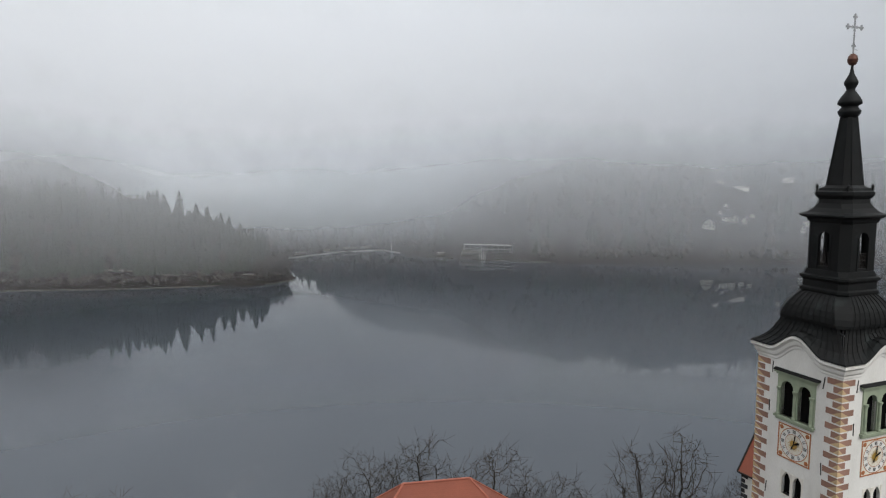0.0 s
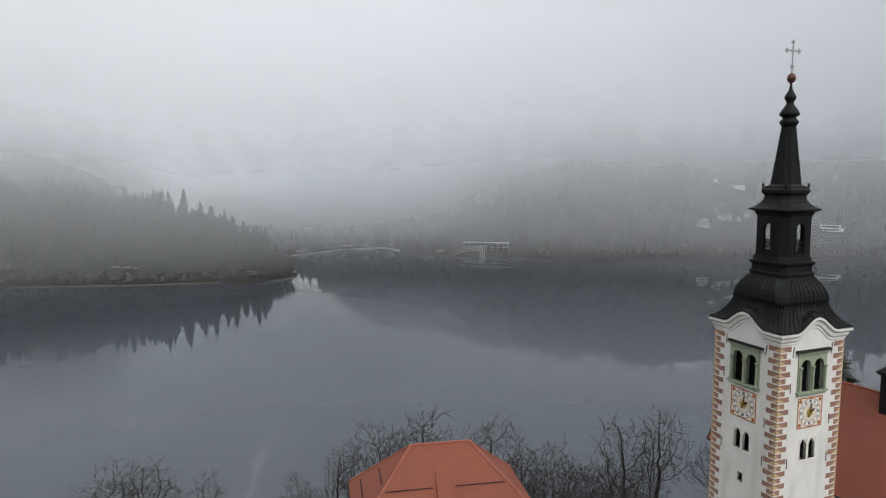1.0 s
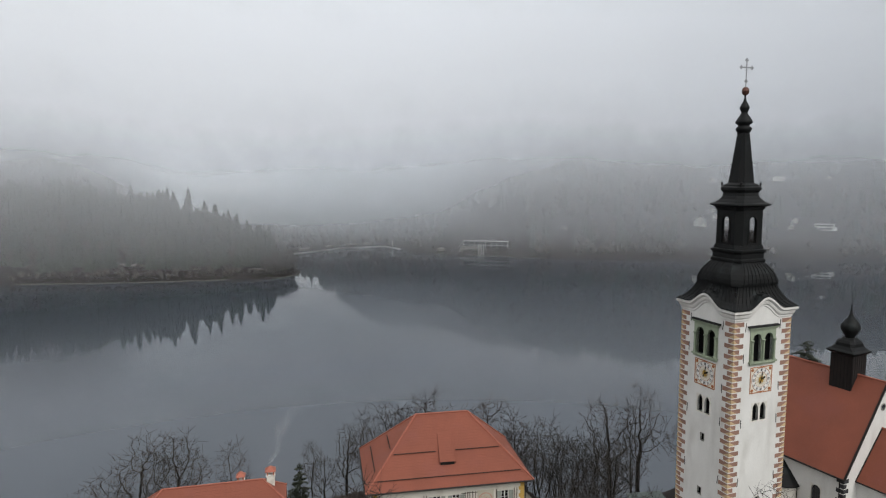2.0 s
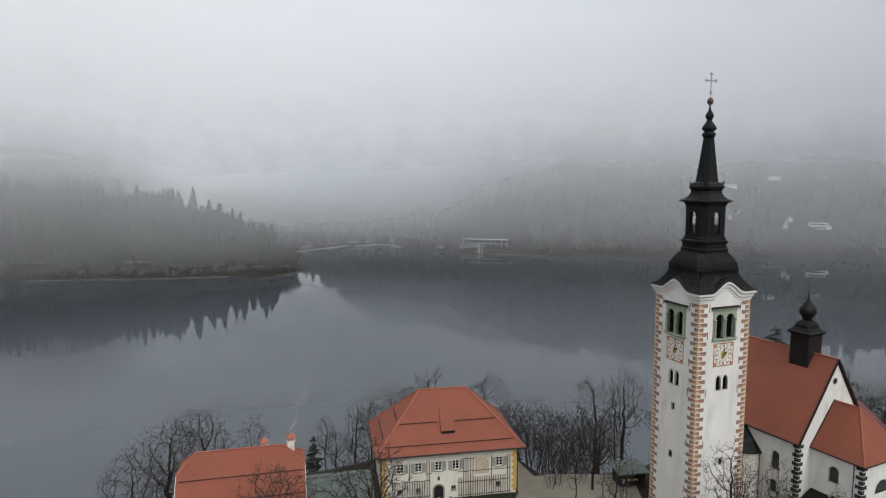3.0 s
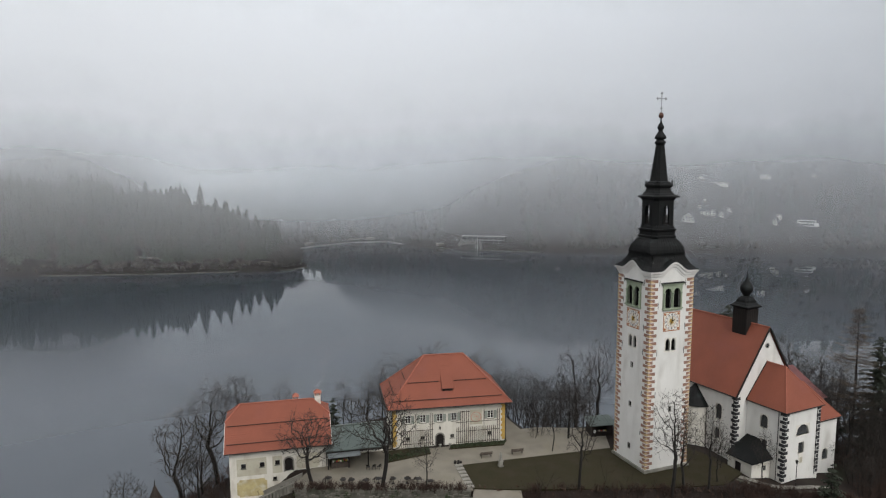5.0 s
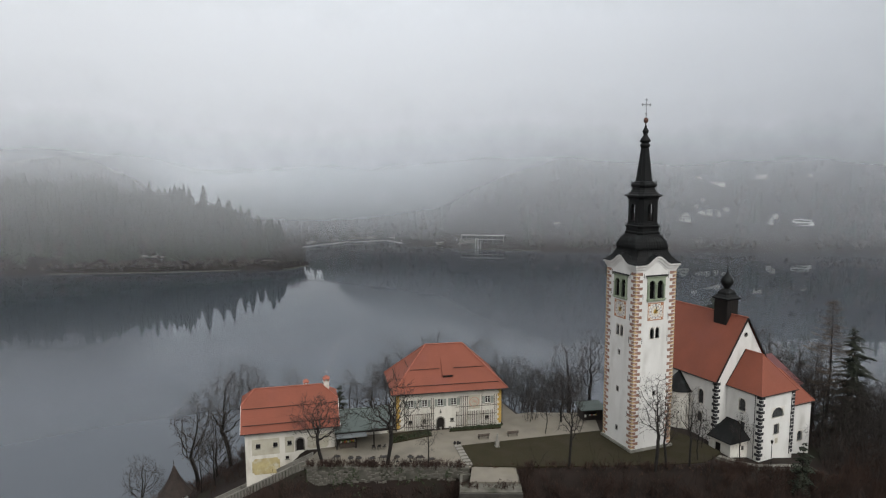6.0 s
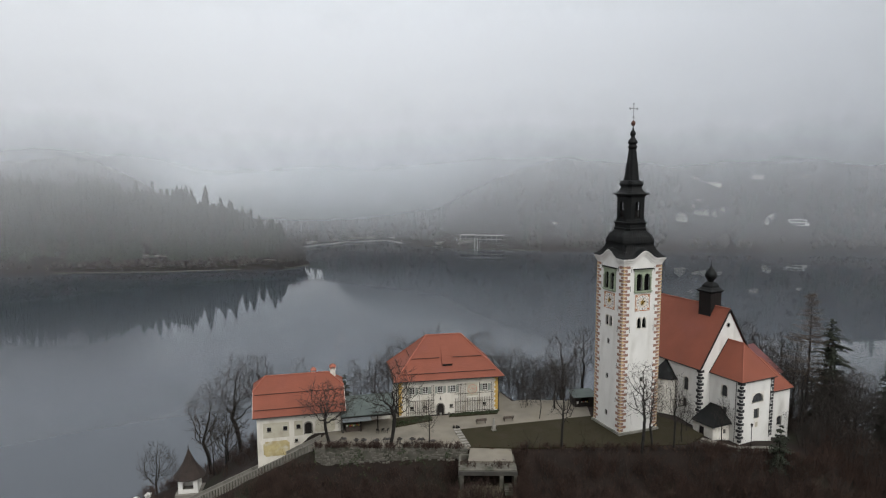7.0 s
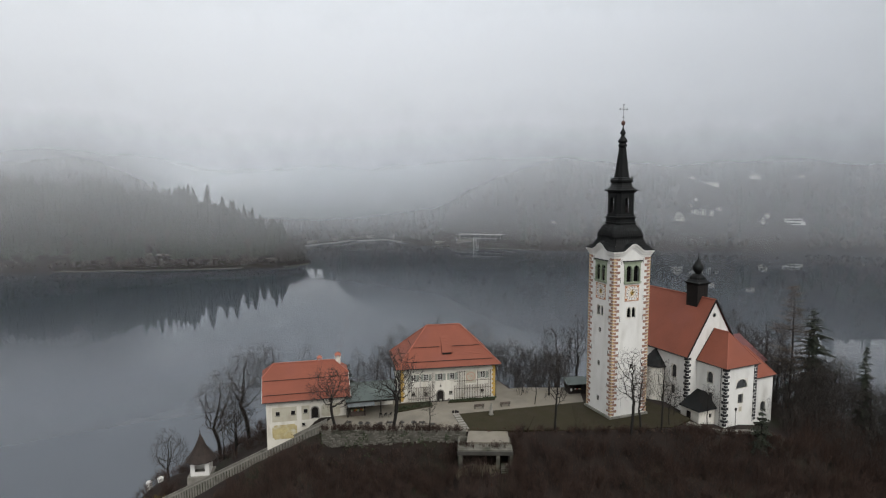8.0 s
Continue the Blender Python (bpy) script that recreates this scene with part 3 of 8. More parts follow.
def arched_door(parent, m, x, w, h, mat=None, name="door"):
    """An arched plank door in a stone surround, in the facade plane m, standing on z = 0."""
    bm = bmesh.new()
    for k in range(5):
        a, b = x - w / 2 + w * k / 5, x - w / 2 + w * (k + 1) / 5
        box(bm, a + 0.01, b - 0.01, 0.14 + 0.01 * (k % 2), 0.2, 0.02, h - 0.35 + 0.3 * (1 - abs(2 * (k + 0.5) / 5 - 1)))
    d = part(name, bm, mat or WOOD_DARK, parent, m=m)
    bm = bmesh.new()
    r = w / 2
    outer, inner = r + 0.2, r
    sp = h - r
    for s in (-1, 1):
        a, b = sorted((x + s * inner, x + s * outer))
        box(bm, a, b, -0.06, 0.2, 0, sp)
    n = 10
    for k in range(n):
        t0, t1 = math.pi * k / n, math.pi * (k + 1) / n
        p = [(x + q * math.cos(t), y, sp + q * math.sin(t)) for t in (t0, t1) for q in (inner, outer) for y in (-0.06, 0.2)]
        for f in ((0, 2, 6, 4), (2, 3, 7, 6), (1, 0, 4, 5)):
            poly(bm, [p[i] for i in f])
    part("surround", bm, STONE, parent, m=m)
    bm = bmesh.new()
    tube(bm, (x + r * 0.6, 0.1, 1.05), (x + r * 0.6, 0.03, 1.05), 0.03, 0.04, 6)
    part("door_handle", bm, IRON, d)
    return d

# ---- the bell tower ----
HW = 3.62
tower = thing("bell_tower", pose(27.32, 40.47, 28.2, 0, 0, 22.41), "tall white plastered bell tower with painted quoins and black metal spire", "bell tower")
FACES = [pose(0, -HW, 0), pose(-HW, 0, 0, 0, 0, -90), pose(0, HW, 0, 0, 0, 180), pose(HW, 0, 0, 0, 0, 90)]
BELFRY = [(-1.3, -0.2, 23.4, 26.2), (0.2, 1.3, 23.4, 26.2)]
TWIN = [(-0.86, -0.12, 17.35, 19.15), (0.12, 0.86, 17.35, 19.15)]
LOOPS = [[(0.3, 8.85)], [(0.02, 14.75), (-0.1, 8.9), (-0.08, 2.65)], [(0, 9.0)], []]


def bump(x):
    t = min(1.0, abs(x) / 2.05)
    return 1.22 * (0.5 + 0.5 * math.cos(math.pi * t)) ** 0.9


def cornice(bm, m):
    """A moulded cornice that swings up over the middle of a face, mitred at the ends."""
    prof = [(0.0, 27.55), (0.07, 27.62), (0.07, 27.78), (0.2, 27.92), (0.24, 28.1), (0.24, 28.18), (0.36, 28.3), (0.44, 28.36), (0.44, 28.56), (0.0, 28.62)]
    n = 36
    rows = []
    for i in range(n + 1):
        s = -1 + 2 * i / n
        rows.append([bm.verts.new(m @ Vector((s * (HW + o), -o, z + bump(s * HW)))) for o, z in prof])
    for a, b in zip(rows, rows[1:]):
        for k in range(len(prof) - 1):
            bm.faces.new((a[k], b[k], b[k + 1], a[k + 1]))


for fi, m in enumerate(FACES):
    holes = BELFRY + TWIN + [(x - 0.22, x + 0.22, z - 0.35, z + 0.35) for x, z in LOOPS[fi]]
    bm = bmesh.new()
    # butt joints: two faces run full width, two fit between them
    ext = HW if fi % 2 == 0 else HW - 0.8
    pane_wall(bm, -ext, ext, 0.0, 27.5, 0.8, holes)
    for i in range(24):                       # the wall under the swung cornice
        a, b = -HW + 2 * HW * i / 24, -HW + 2 * HW * (i + 1) / 24
        if fi % 2 and (i == 0 or i == 23):
            a, b = max(a, -HW + 0.001), min(b, HW - 0.001)
        poly(bm, [(a, 0, 27.5), (b, 0, 27.5), (b, 0, 27.95 + bump(b)), (a, 0, 27.95 + bump(a))])
    part("wall", bm, PLASTER, tower, m=m)
    bm = bmesh.new()
    cornice(bm, Matrix())
    part("cornice", bm, PLASTER, tower, "moulded white cornice curving up over each face", m=m)
    # belfry window: grey-green frame with a middle column, twin arches, hood and sill
    bm = bmesh.new()
    for a, b in ((-1.62, -1.3), (-0.2, 0.2), (1.3, 1.62)):
        box(bm, a, b, -0.10, 0.25, 23.4, 26.55)
    for a, b in BELFRY[0][:2], BELFRY[1][:2]:
        arch_head(bm, (a + b) / 2, b - a, 25.6, 26.15, 26.55, -0.10, 0.25)
    frame_part = part("belfry_window", bm, GREEN_FRAME, tower, "grey-green stone twin-arched belfry window", m=m)
    bm = bmesh.new()
    for a, b, c, d, o in ((-1.74, 1.74, 26.55, 26.7, 0.16), (-1.86, 1.86, 26.7, 26.84, 0.28)):
        box(bm, a, b, -o, 0.0, c, d)
    part("hood", bm, GREEN_FRAME, frame_part)
    bm = bmesh.new()
    poly(bm, [(-1.95, -0.36, 26.845), (1.95, -0.36, 26.845), (1.95, 0.0, 27.0), (-1.95, 0.0, 27.0)])
    poly(bm, [(-1.95, -0.36, 26.845), (-1.95, 0.0, 27.0), (-1.95, 0.0, 26.845)])
    poly(bm, [(1.95, -0.36, 26.845), (1.95, 0.0, 26.845), (1.95, 0.0, 27.0)])
    part("hood_flashing", bm, SHEET, frame_part)
    bm = bmesh.new()
    box(bm, -1.72, 1.72, -0.30, 0.3, 23.24, 23.4)
    box(bm, -1.6, 1.6, -0.18, 0.0, 23.06, 23.24)
    part("sill", bm, GREEN_FRAME, frame_part)
    for x in (-1.42, 0.0, 1.42):
        bm = bmesh.new()
        lathe(bm, [(0.16, 23.4), (0.16, 23.52), (0.115, 23.6), (0.105, 25.3), (0.12, 25.36), (0.17, 25.46), (0.18, 25.56)], 10)
        part("column", bm, GREEN_FRAME, frame_part, m=pose(x, -0.17, 0))
    for a, b, c, d in BELFRY:                # near-black boards just behind the frame, added as the openings' shade
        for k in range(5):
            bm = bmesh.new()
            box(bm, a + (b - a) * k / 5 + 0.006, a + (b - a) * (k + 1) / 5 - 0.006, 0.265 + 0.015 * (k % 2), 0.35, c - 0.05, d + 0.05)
            part("board", bm, OPENING_SHADE, frame_part)
    # pointed twin window
    bm = bmesh.new()
    for a, b, c, d in TWIN:
        arch_head(bm, (a + b) / 2, b - a, 18.55, 19.12, 19.15, 0.0, 0.3, point=1.5)
    for a, b, c, d in ((-1.0, -0.86, 17.35, 19.2), (0.86, 1.0, 17.35, 19.2), (-0.12, 0.12, 17.35, 19.14), (-1.05, 1.05, 17.2, 17.35)):
        box(bm, a, b, -0.03, 0.25, c, d)
    twin = part("twin_window", bm, PLASTER_OLD, tower, "pale stone pointed twin window", m=m)
    # added near-black slats stand for the darkness inside the twin window
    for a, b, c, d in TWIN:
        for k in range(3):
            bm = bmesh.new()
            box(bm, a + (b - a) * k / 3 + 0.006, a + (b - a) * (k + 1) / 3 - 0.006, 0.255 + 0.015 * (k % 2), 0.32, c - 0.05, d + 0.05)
            part("board", bm, OPENING_SHADE, twin)
    for x, z in LOOPS[fi]:
        slit(tower, m, x, z, 0.44, 0.7)
        # an added near-black panel gives the loophole its shade by colour
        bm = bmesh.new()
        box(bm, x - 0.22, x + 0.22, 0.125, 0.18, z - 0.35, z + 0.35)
        part("shutter_boards", bm, OPENING_SHADE, tower, m=m)
    # plinth
    bm = bmesh.new()
    e = HW + 0.25
    prism(bm, [(-e if fi % 2 == 0 else -HW, -0.25), (e if fi % 2 == 0 else HW, -0.25), (e if fi % 2 == 0 else HW, 0.0), (-e if fi % 2 == 0 else -HW, 0.0)], -1.2, 0.42)
    part("plinth", bm, STONE, tower, m=m)
    # iron wall anchors
    for x, z in ((-2.2, 26.9), (2.2, 26.9), (-2.35, 23.8), (2.35, 20.6), (-2.3, 17.2), (2.3, 17.2), (-2.35, 11.2), (2.35, 11.2), (2.3, 5.6)):
        bm = bmesh.new()
        box(bm, -0.022, 0.022, -0.05, 0.0, -0.45, 0.45)
        part("wall_anchor", bm, IRON, tower, m=m @ pose(x, 0, z, 0, random.uniform(-9, 9), 0))
# dark floor inside, so that the belfry is closed
bm = bmesh.new()
box(bm, -HW + 0.85, HW - 0.85, -HW + 0.85, HW - 0.85, 22.9, 23.1)
box(bm, -HW + 0.85, HW - 0.85, -HW + 0.85, HW - 0.85, 27.0, 27.2)
box(bm, -1.6, 1.6, -1.6, 1.6, 14.0, 22.8)
part("inner_floor", bm, WOOD_DARK, tower)
bm = bmesh.new()
lathe(bm, [(0.95, 23.6), (0.9, 23.7), (0.66, 24.2), (0.55, 24.9), (0.4, 25.2), (0.1, 25.3)], 16)
part("bell", bm, COPPER_BALL, tower)

# clock faces on the two seen sides
for m in FACES[:2]:
    bm = bmesh.new()
    box(bm, -1.42, 1.42, -0.03, 0.0, -1.34, 1.34)
    clock = part("clock", bm, CREAM, tower, "square cream painted clock face with gilt sun and rust border", m=m @ pose(0.03, 0, 21.48))
    bm = bmesh.new()
    for a, b, c, d in ((-1.42, 1.42, 1.24, 1.34), (-1.42, 1.42, -1.34, -1.24), (-1.42, -1.32, -1.24, 1.24), (1.32, 1.42, -1.24, 1.24)):
        box(bm, a, b, -0.045, -0.03, c, d)
    part("border", bm, RUST, clock)

    def ring(r0, r1, mat, name, depth):
        bm = bmesh.new()
        n = 40
        for k in range(n):
            t0, t1 = 2 * math.pi * k / n, 2 * math.pi * (k + 1) / n
            q = lambda r, t: (r * math.cos(t), -depth, r * math.sin(t))
            if r0 <= 0:
                poly(bm, [q(0, 0), q(r1, t1), q(r1, t0)][::-1])
            else:
                poly(bm, [q(r0, t0), q(r1, t0), q(r1, t1), q(r0, t1)])
        part(name, bm, mat, clock)
    ring(1.18, 1.24, RUST, "outer_ring", 0.046)
    ring(0.78, 1.18, WHITE_WOOD, "chapter_ring", 0.042)
    ring(0.74, 0.78, RUST, "inner_ring", 0.046)
    ring(0, 0.3, GOLD, "sun_disc", 0.06)
    bm = bmesh.new()
    for k in range(24):
        t = 2 * math.pi * k / 24
        r = 0.72 if k % 2 == 0 else 0.55
        q = lambda r, t: (r * math.cos(t), -0.05, r * math.sin(t))
        poly(bm, [q(0.28, t - 0.09), q(r, t), q(0.28, t + 0.09)][::-1])
    part("sun_rays", bm, GOLD, clock)
    for k in range(12):
        t = 2 * math.pi * k / 12
        bm = bmesh.new()
        for dx in ((-0.06, 0.06) if k % 3 else (-0.09, 0.0, 0.09)):
            box(bm, dx - 0.025, dx + 0.025, -0.055, -0.043, -0.13, 0.13)
        part("hour_mark", bm, IRON, clock, m=pose(0.98 * math.cos(t), 0, 0.98 * math.sin(t), 0, 90 - math.degrees(t), 0))
    for sx in (-1, 1):
        for sz in (-1, 1):
            bm = bmesh.new()
            lathe(bm, [(0.17, 0), (0.17, 0.02), (0.05, 0.04)], 10)
            part("rosette", bm, RUST, clock, m=pose(sx * 1.12, -0.03, sz * 1.04, 90, 0, 0))
    for ang, ln, wd in ((62, 0.62, 0.09), (10, 0.88, 0.06), (205, 0.5, 0.06)):
        bm = bmesh.new()
        poly(bm, [(-wd * 0.5, -0.085, 0), (wd * 0.5, -0.085, 0), (wd * 1.1, -0.085, ln * 0.72), (0, -0.085, ln), (-wd * 1.1, -0.085, ln * 0.72)])
        part("clock_hand", bm, IRON, clock, m=pose(0, 0, 0, 0, ang, 0))


# the spire: square skirt and dome, open lantern, tall cone
def chamfered(h, c):
    return [(h, -h + c), (h, h - c), (h - c, h), (-h + c, h), (-h, h - c), (-h, -h + c), (-h + c, -h), (h - c, -h)]


def eight(bm, prof, caps=False):
    rows = [[bm.verts.new((x, y, z)) for x, y in chamfered(h, c)] for h, c, z in prof]
    for a, b in zip(rows, rows[1:]):
        for i in range(8):
            j = (i + 1) % 8
            bm.faces.new((a[i], a[j], b[j], b[i]))
    if caps:
        bm.faces.new(rows[0][::-1])
        bm.faces.new(rows[-1])


SKIRT = [(4.08, 0.02, 28.56), (4.06, 0.02, 28.66), (3.72, 0.05, 28.86), (3.36, 0.1, 29.22), (3.06, 0.18, 29.72), (2.84, 0.3, 30.3), (2.74, 0.45, 30.72)]
DOME = [(2.74, 0.5, 30.72), (2.98, 0.6, 30.76), (3.03, 0.7, 31.0), (2.98, 0.75, 31.4), (2.84, 0.8, 31.85), (2.58, 0.75, 32.3), (2.26, 0.65, 32.68), (1.98, 0.55, 32.92)]


def lift_of(z):
    """How far the sheet at this height follows the swung cornice."""
    return float(np.interp(z, [28.9, 29.22, 29.72, 30.3], [1.0, 0.72, 0.22, 0.0]))


bm = bmesh.new()
n = 18
for side in range(4):
    R = pose(0, 0, 0, 0, 0, 90 * side)
    grid = []
    for h, c, z in SKIRT:
        k = lift_of(z)
        line = []
        for i in range(n + 1):
            s = -1 + 2 * i / n
            x = s * (h - c * 0.5)
            line.append(bm.verts.new(R @ Vector((x, -h, z + (bump(s * HW) + (0.06 if z < 29 else 0.0)) * k))))
        grid.append(line)
    for a, b in zip(grid, grid[1:]):
        for i in range(n):
            bm.faces.new((a[i], a[i + 1], b[i + 1], b[i]))
bmesh.ops.remove_doubles(bm, verts=bm.verts, dist=0.03)
spire = part("spire", bm, SHEET, tower, "blackened sheet-metal spire with standing seams, dome and lantern")
bm = bmesh.new()
eight(bm, DOME)
part("dome", bm, SHEET, spire)


def seams(bm, prof, count, lift=0.0):
    for side in range(4):
        R = pose(0, 0, 0, 0, 0, 90 * side)
        for i in range(count):
            s = -1 + 2 * (i + 0.5) / count
            pts = []
            for h, c, z in prof:
                k = lift_of(z) if lift else 0.0
                pts.append(R @ Vector((s * (h - c), -h - 0.01, z + bump(s * HW) * k + 0.03 + 0.05 * k)))
            for p, q in zip(pts, pts[1:]):
                tube(bm, p, q, 0.028, 0.028, 4)


bm = bmesh.new()
seams(bm, SKIRT[1:], 13, 1.0)
seams(bm, DOME[1:], 9)
for side in range(4):
    R = pose(0, 0, 0, 0, 0, 90 * side)
    pts = [R @ Vector((-h + c * 0.4, -h + c * 0.4, z + 0.02)) for h, c, z in SKIRT[1:]]
    for p, q in zip(pts, pts[1:]):
        tube(bm, p, q, 0.05, 0.05, 5)
part("seams", bm, SHEET, spire)
bm = bmesh.new()
eight(bm, [(1.98, 0.5, 32.9), (2.05, 0.5, 33.0), (2.05, 0.5, 33.18), (1.9, 0.45, 33.3), (1.9, 0.45, 33.75), (1.95, 0.45, 33.85), (2.08, 0.5, 33.98), (2.08, 0.5, 34.14), (1.86, 0.45, 34.22), (1.8, 0.5, 34.6)], True)
part("lantern_base", bm, SHEET, spire)
# lantern walls: four with an arch, four narrow corner piers
LH, LC = 1.76, 0.55
for side in range(4):
    R = pose(0, 0, 0, 0, 0, 90 * side) @ pose(0, -LH, 0)
    e = LH - LC
    bm = bmesh.new()
    pane_wall(bm, -e, e, 34.6, 38.2, 0.25, [(-0.46, 0.46, 34.85, 37.45)])
    arch_head(bm, 0, 0.92, 36.98, 37.43, 37.45, 0.0, 0.25)
    for a, b in ((-0.6, -0.46), (0.46, 0.6)):
        box(bm, a, b, -0.05, 0.0, 34.7, 37.1)
    lw = part("lantern_wall", bm, SHEET, spire, m=R)
    bm = bmesh.new()
    for k in range(7):
        x = -0.44 + 0.88 * k / 6
        tube(bm, (x, 0.1, 34.85), (x, 0.1, 35.9), 0.018, 0.018, 4)
    for z in (34.95, 35.4, 35.9):
        tube(bm, (-0.46, 0.1, z), (0.46, 0.1, z), 0.022, 0.022, 4)
    for k in range(4):
        x = -0.33 + 0.22 * k
        tube(bm, (x - 0.1, 0.1, 35.0), (x + 0.1, 0.1, 35.85), 0.015, 0.015, 4)
        tube(bm, (x + 0.1, 0.1, 35.0), (x - 0.1, 0.1, 35.85), 0.015, 0.015, 4)
    part("railing", bm, IRON, lw)
    bm = bmesh.new()
    pts = [(-e, -LH), (-e, -LH + 0.3), (-LH + 0.3, -e), (-LH, -e)]
    prism(bm, pts[::-1], 34.6, 38.2)
    bmesh.ops.recalc_face_normals(bm, faces=bm.faces)
    part("lantern_pier", bm, SHEET, spire, m=pose(0, 0, 0, 0, 0, 90 * side))
bm = bmesh.new()
eight(bm, [(1.7, 0.5, 38.0), (1.85, 0.5, 38.2), (1.9, 0.5, 38.4), (2.22, 0.4, 38.58), (2.2, 0.4, 38.68), (1.86, 0.45, 38.85), (1.6, 0.5, 39.15), (1.42, 0.5, 39.5), (1.36, 0.45, 39.8), (1.5, 0.5, 39.95), (1.58, 0.5, 40.1), (1.58, 0.5, 40.32), (1.42, 0.45, 40.42), (1.36, 0.4, 40.6)], True)
part("lantern_roof", bm, SHEET, spire)
bm = bmesh.new()
eight(bm, [(1.3, 0.45, 40.6), (1.02, 0.40, 40.8), (0.9, 0.36, 41.6), (0.48, 0.2, 45.7)], True)
cone = part("cone", bm, SHEET, spire)
bm = bmesh.new()
for i in range(8):
    a, b = chamfered(1.02, 0.40)[i], chamfered(0.48, 0.2)[i]
    tube(bm, (*a, 40.8), (*b, 45.7), 0.03, 0.025, 4)
part("edge_seam", bm, SHEET, cone)
for sx in (-1, 1):
    for sy in (-1, 1):
        bm = bmesh.new()
        lathe(bm, [(0.06, 40.35), (0.06, 40.55), (0.11, 40.65), (0.11, 40.75), (0.03, 40.9)], 8)
        part("finial_knob", bm, SHEET, spire, m=pose(sx * 1.25, sy * 1.25, 0))
bm = bmesh.new()
lathe(bm, [(0.5, 45.65), (0.62, 45.8), (0.74, 46.0), (0.76, 46.15), (0.64, 46.3), (0.52, 46.42), (0.58, 46.52), (0.8, 46.66), (0.78, 46.85), (0.62, 47.15), (0.42, 47.42), (0.29, 47.65), (0.3, 47.78), (0.45, 48.05), (0.46, 48.22), (0.34, 48.48), (0.17, 48.78), (0.1, 49.1), (0.08, 49.4)], 16)
part("turned_finial", bm, SHEET, spire, smooth=True)
bm = bmesh.new()
lathe(bm, [(0.05, 49.36), (0.24, 49.45), (0.33, 49.62), (0.34, 49.76), (0.36, 49.8), (0.34, 49.84), (0.3, 50.02), (0.16, 50.18), (0.05, 50.22)], 16)
part("ball", bm, COPPER_BALL, spire, "rusty copper ball", smooth=True)
bm = bmesh.new()
box(bm, -0.045, 0.045, -0.03, 0.03, 50.2, 53.0)
box(bm, -0.82, 0.82, -0.03, 0.03, 52.02, 52.12)
for x, z in ((-0.68, 52.07), (0.68, 52.07), (0, 52.78), (0, 50.75)):
    for dx, dz in ((0.13, 0), (-0.13, 0), (0, 0.13), (0, -0.13)):
        lathe_bm = [(x + dx + 0.085 * math.cos(t), z + dz + 0.085 * math.sin(t)) for t in (2 * math.pi * k / 8 for k in range(8))]
        a = [bm.verts.new((px, -0.025, pz)) for px, pz in lathe_bm]
        b = [bm.verts.new((px, 0.025, pz)) for px, pz in lathe_bm]
        bm.faces.new(a)
        bm.faces.new(b[::-1])
        for i in range(8):
            bm.faces.new((a[i], b[i], b[(i + 1) % 8], a[(i + 1) % 8]))
for k in range(8):                           # rays round the crossing
    t = 2 * math.pi * (k + 0.5) / 8
    tube(bm, (0, 0, 52.07), (0.34 * math.cos(t), 0, 52.07 + 0.34 * math.sin(t)), 0.02, 0.012, 4)
tube(bm, (0.1, 0, 50.55), (0.42, 0, 50.45), 0.015, 0.01, 4)
part("cross", bm, GREY_IRON, spire, "ornate grey iron cross")


# painted quoins, one block after another round every corner
def quoin_piece(length, tall, split=True, depth=0.018):
    """A corner block: both arms wrap the corner at the origin, one along +x, one along +y, with a lighter wedge."""
    bm = bmesh.new()
    for arm in (0, 1):
        def P(d, z, o):
            return (d, -o, z) if arm == 0 else (-o, d, z)
        h, L, o = tall / 2, length, depth
        face = [[(-o, -h), (L, -h), (L, h), (-o, h)]]
        if split:
            face = [[(-o, -h), (L * 0.62, -h), (-o, h * 0.75)], [(L * 0.62, -h), (L, -h), (L, h), (-o, h), (-o, h * 0.75)]]
        for k, f in enumerate(face):
            pts = [P(d, z, o) for d, z in f]
            poly(bm, pts if arm == 0 else pts[::-1], 1 if split and k == 0 else 0)
        for a, b in (((-o, h), (L, h)), ((L, h), (L, -h)), ((L, -h), (-o, -h))):
            pts = [P(*a, o), P(*b, o), P(*b, -0.01), P(*a, -0.01)]
            poly(bm, pts[::-1] if arm == 0 else pts)
    return bm


def quoin_column(parent, corners, z0, z1, pitch, long_, short, mats, name="quoin", tall=None, split=True, depth=0.018):
    me = [link_mesh(name, quoin_piece(L, tall or pitch * 0.8, split, depth), mats) for L in (long_, short)]
    k, z = 0, z1
    while z > z0:
        for x, y, a in corners:
            ob = new(name, me[k % 2])
            ob.parent = parent
            ob.matrix_basis = pose(x, y, z, 0, 0, a)
        z -= pitch
        k += 1


quoin_column(tower, [(-HW, -HW, 0), (HW, -HW, 90), (HW, HW, 180), (-HW, HW, 270)], 0.7, 27.22, 0.54, 1.18, 0.68, [PAINT_RED, PAINT_OCHRE])

# ---- the large hipped house ----
house = thing("main_house", pose(-3.21, 50.35, 28.1, 0, 0, 11.76), "white two-storey house with red hipped roof and wall trellis", "house")
X, Y, TOP = 8.8, 5.28, 6.5
WIN = [(x, 4.5) for x in (-6.5, -4.18, -1.55, 0.7, 6.52)]
LOW = [(x, 1.45) for x in (-6.55, -4.2, 0.41, 6.38)]
front = pose(0, -Y, 0)
holes = [(x - 0.47, x + 0.47, z - 0.62, z + 0.62) for x, z in WIN] + [(x - 0.32, x + 0.32, z - 0.3, z + 0.3) for x, z in LOW] + [(-2.15, -0.95, 0.0, 1.95)]
side_holes = [(x - 0.47, x + 0.47, 3.88, 5.12) for x in (-3, 0, 3)]
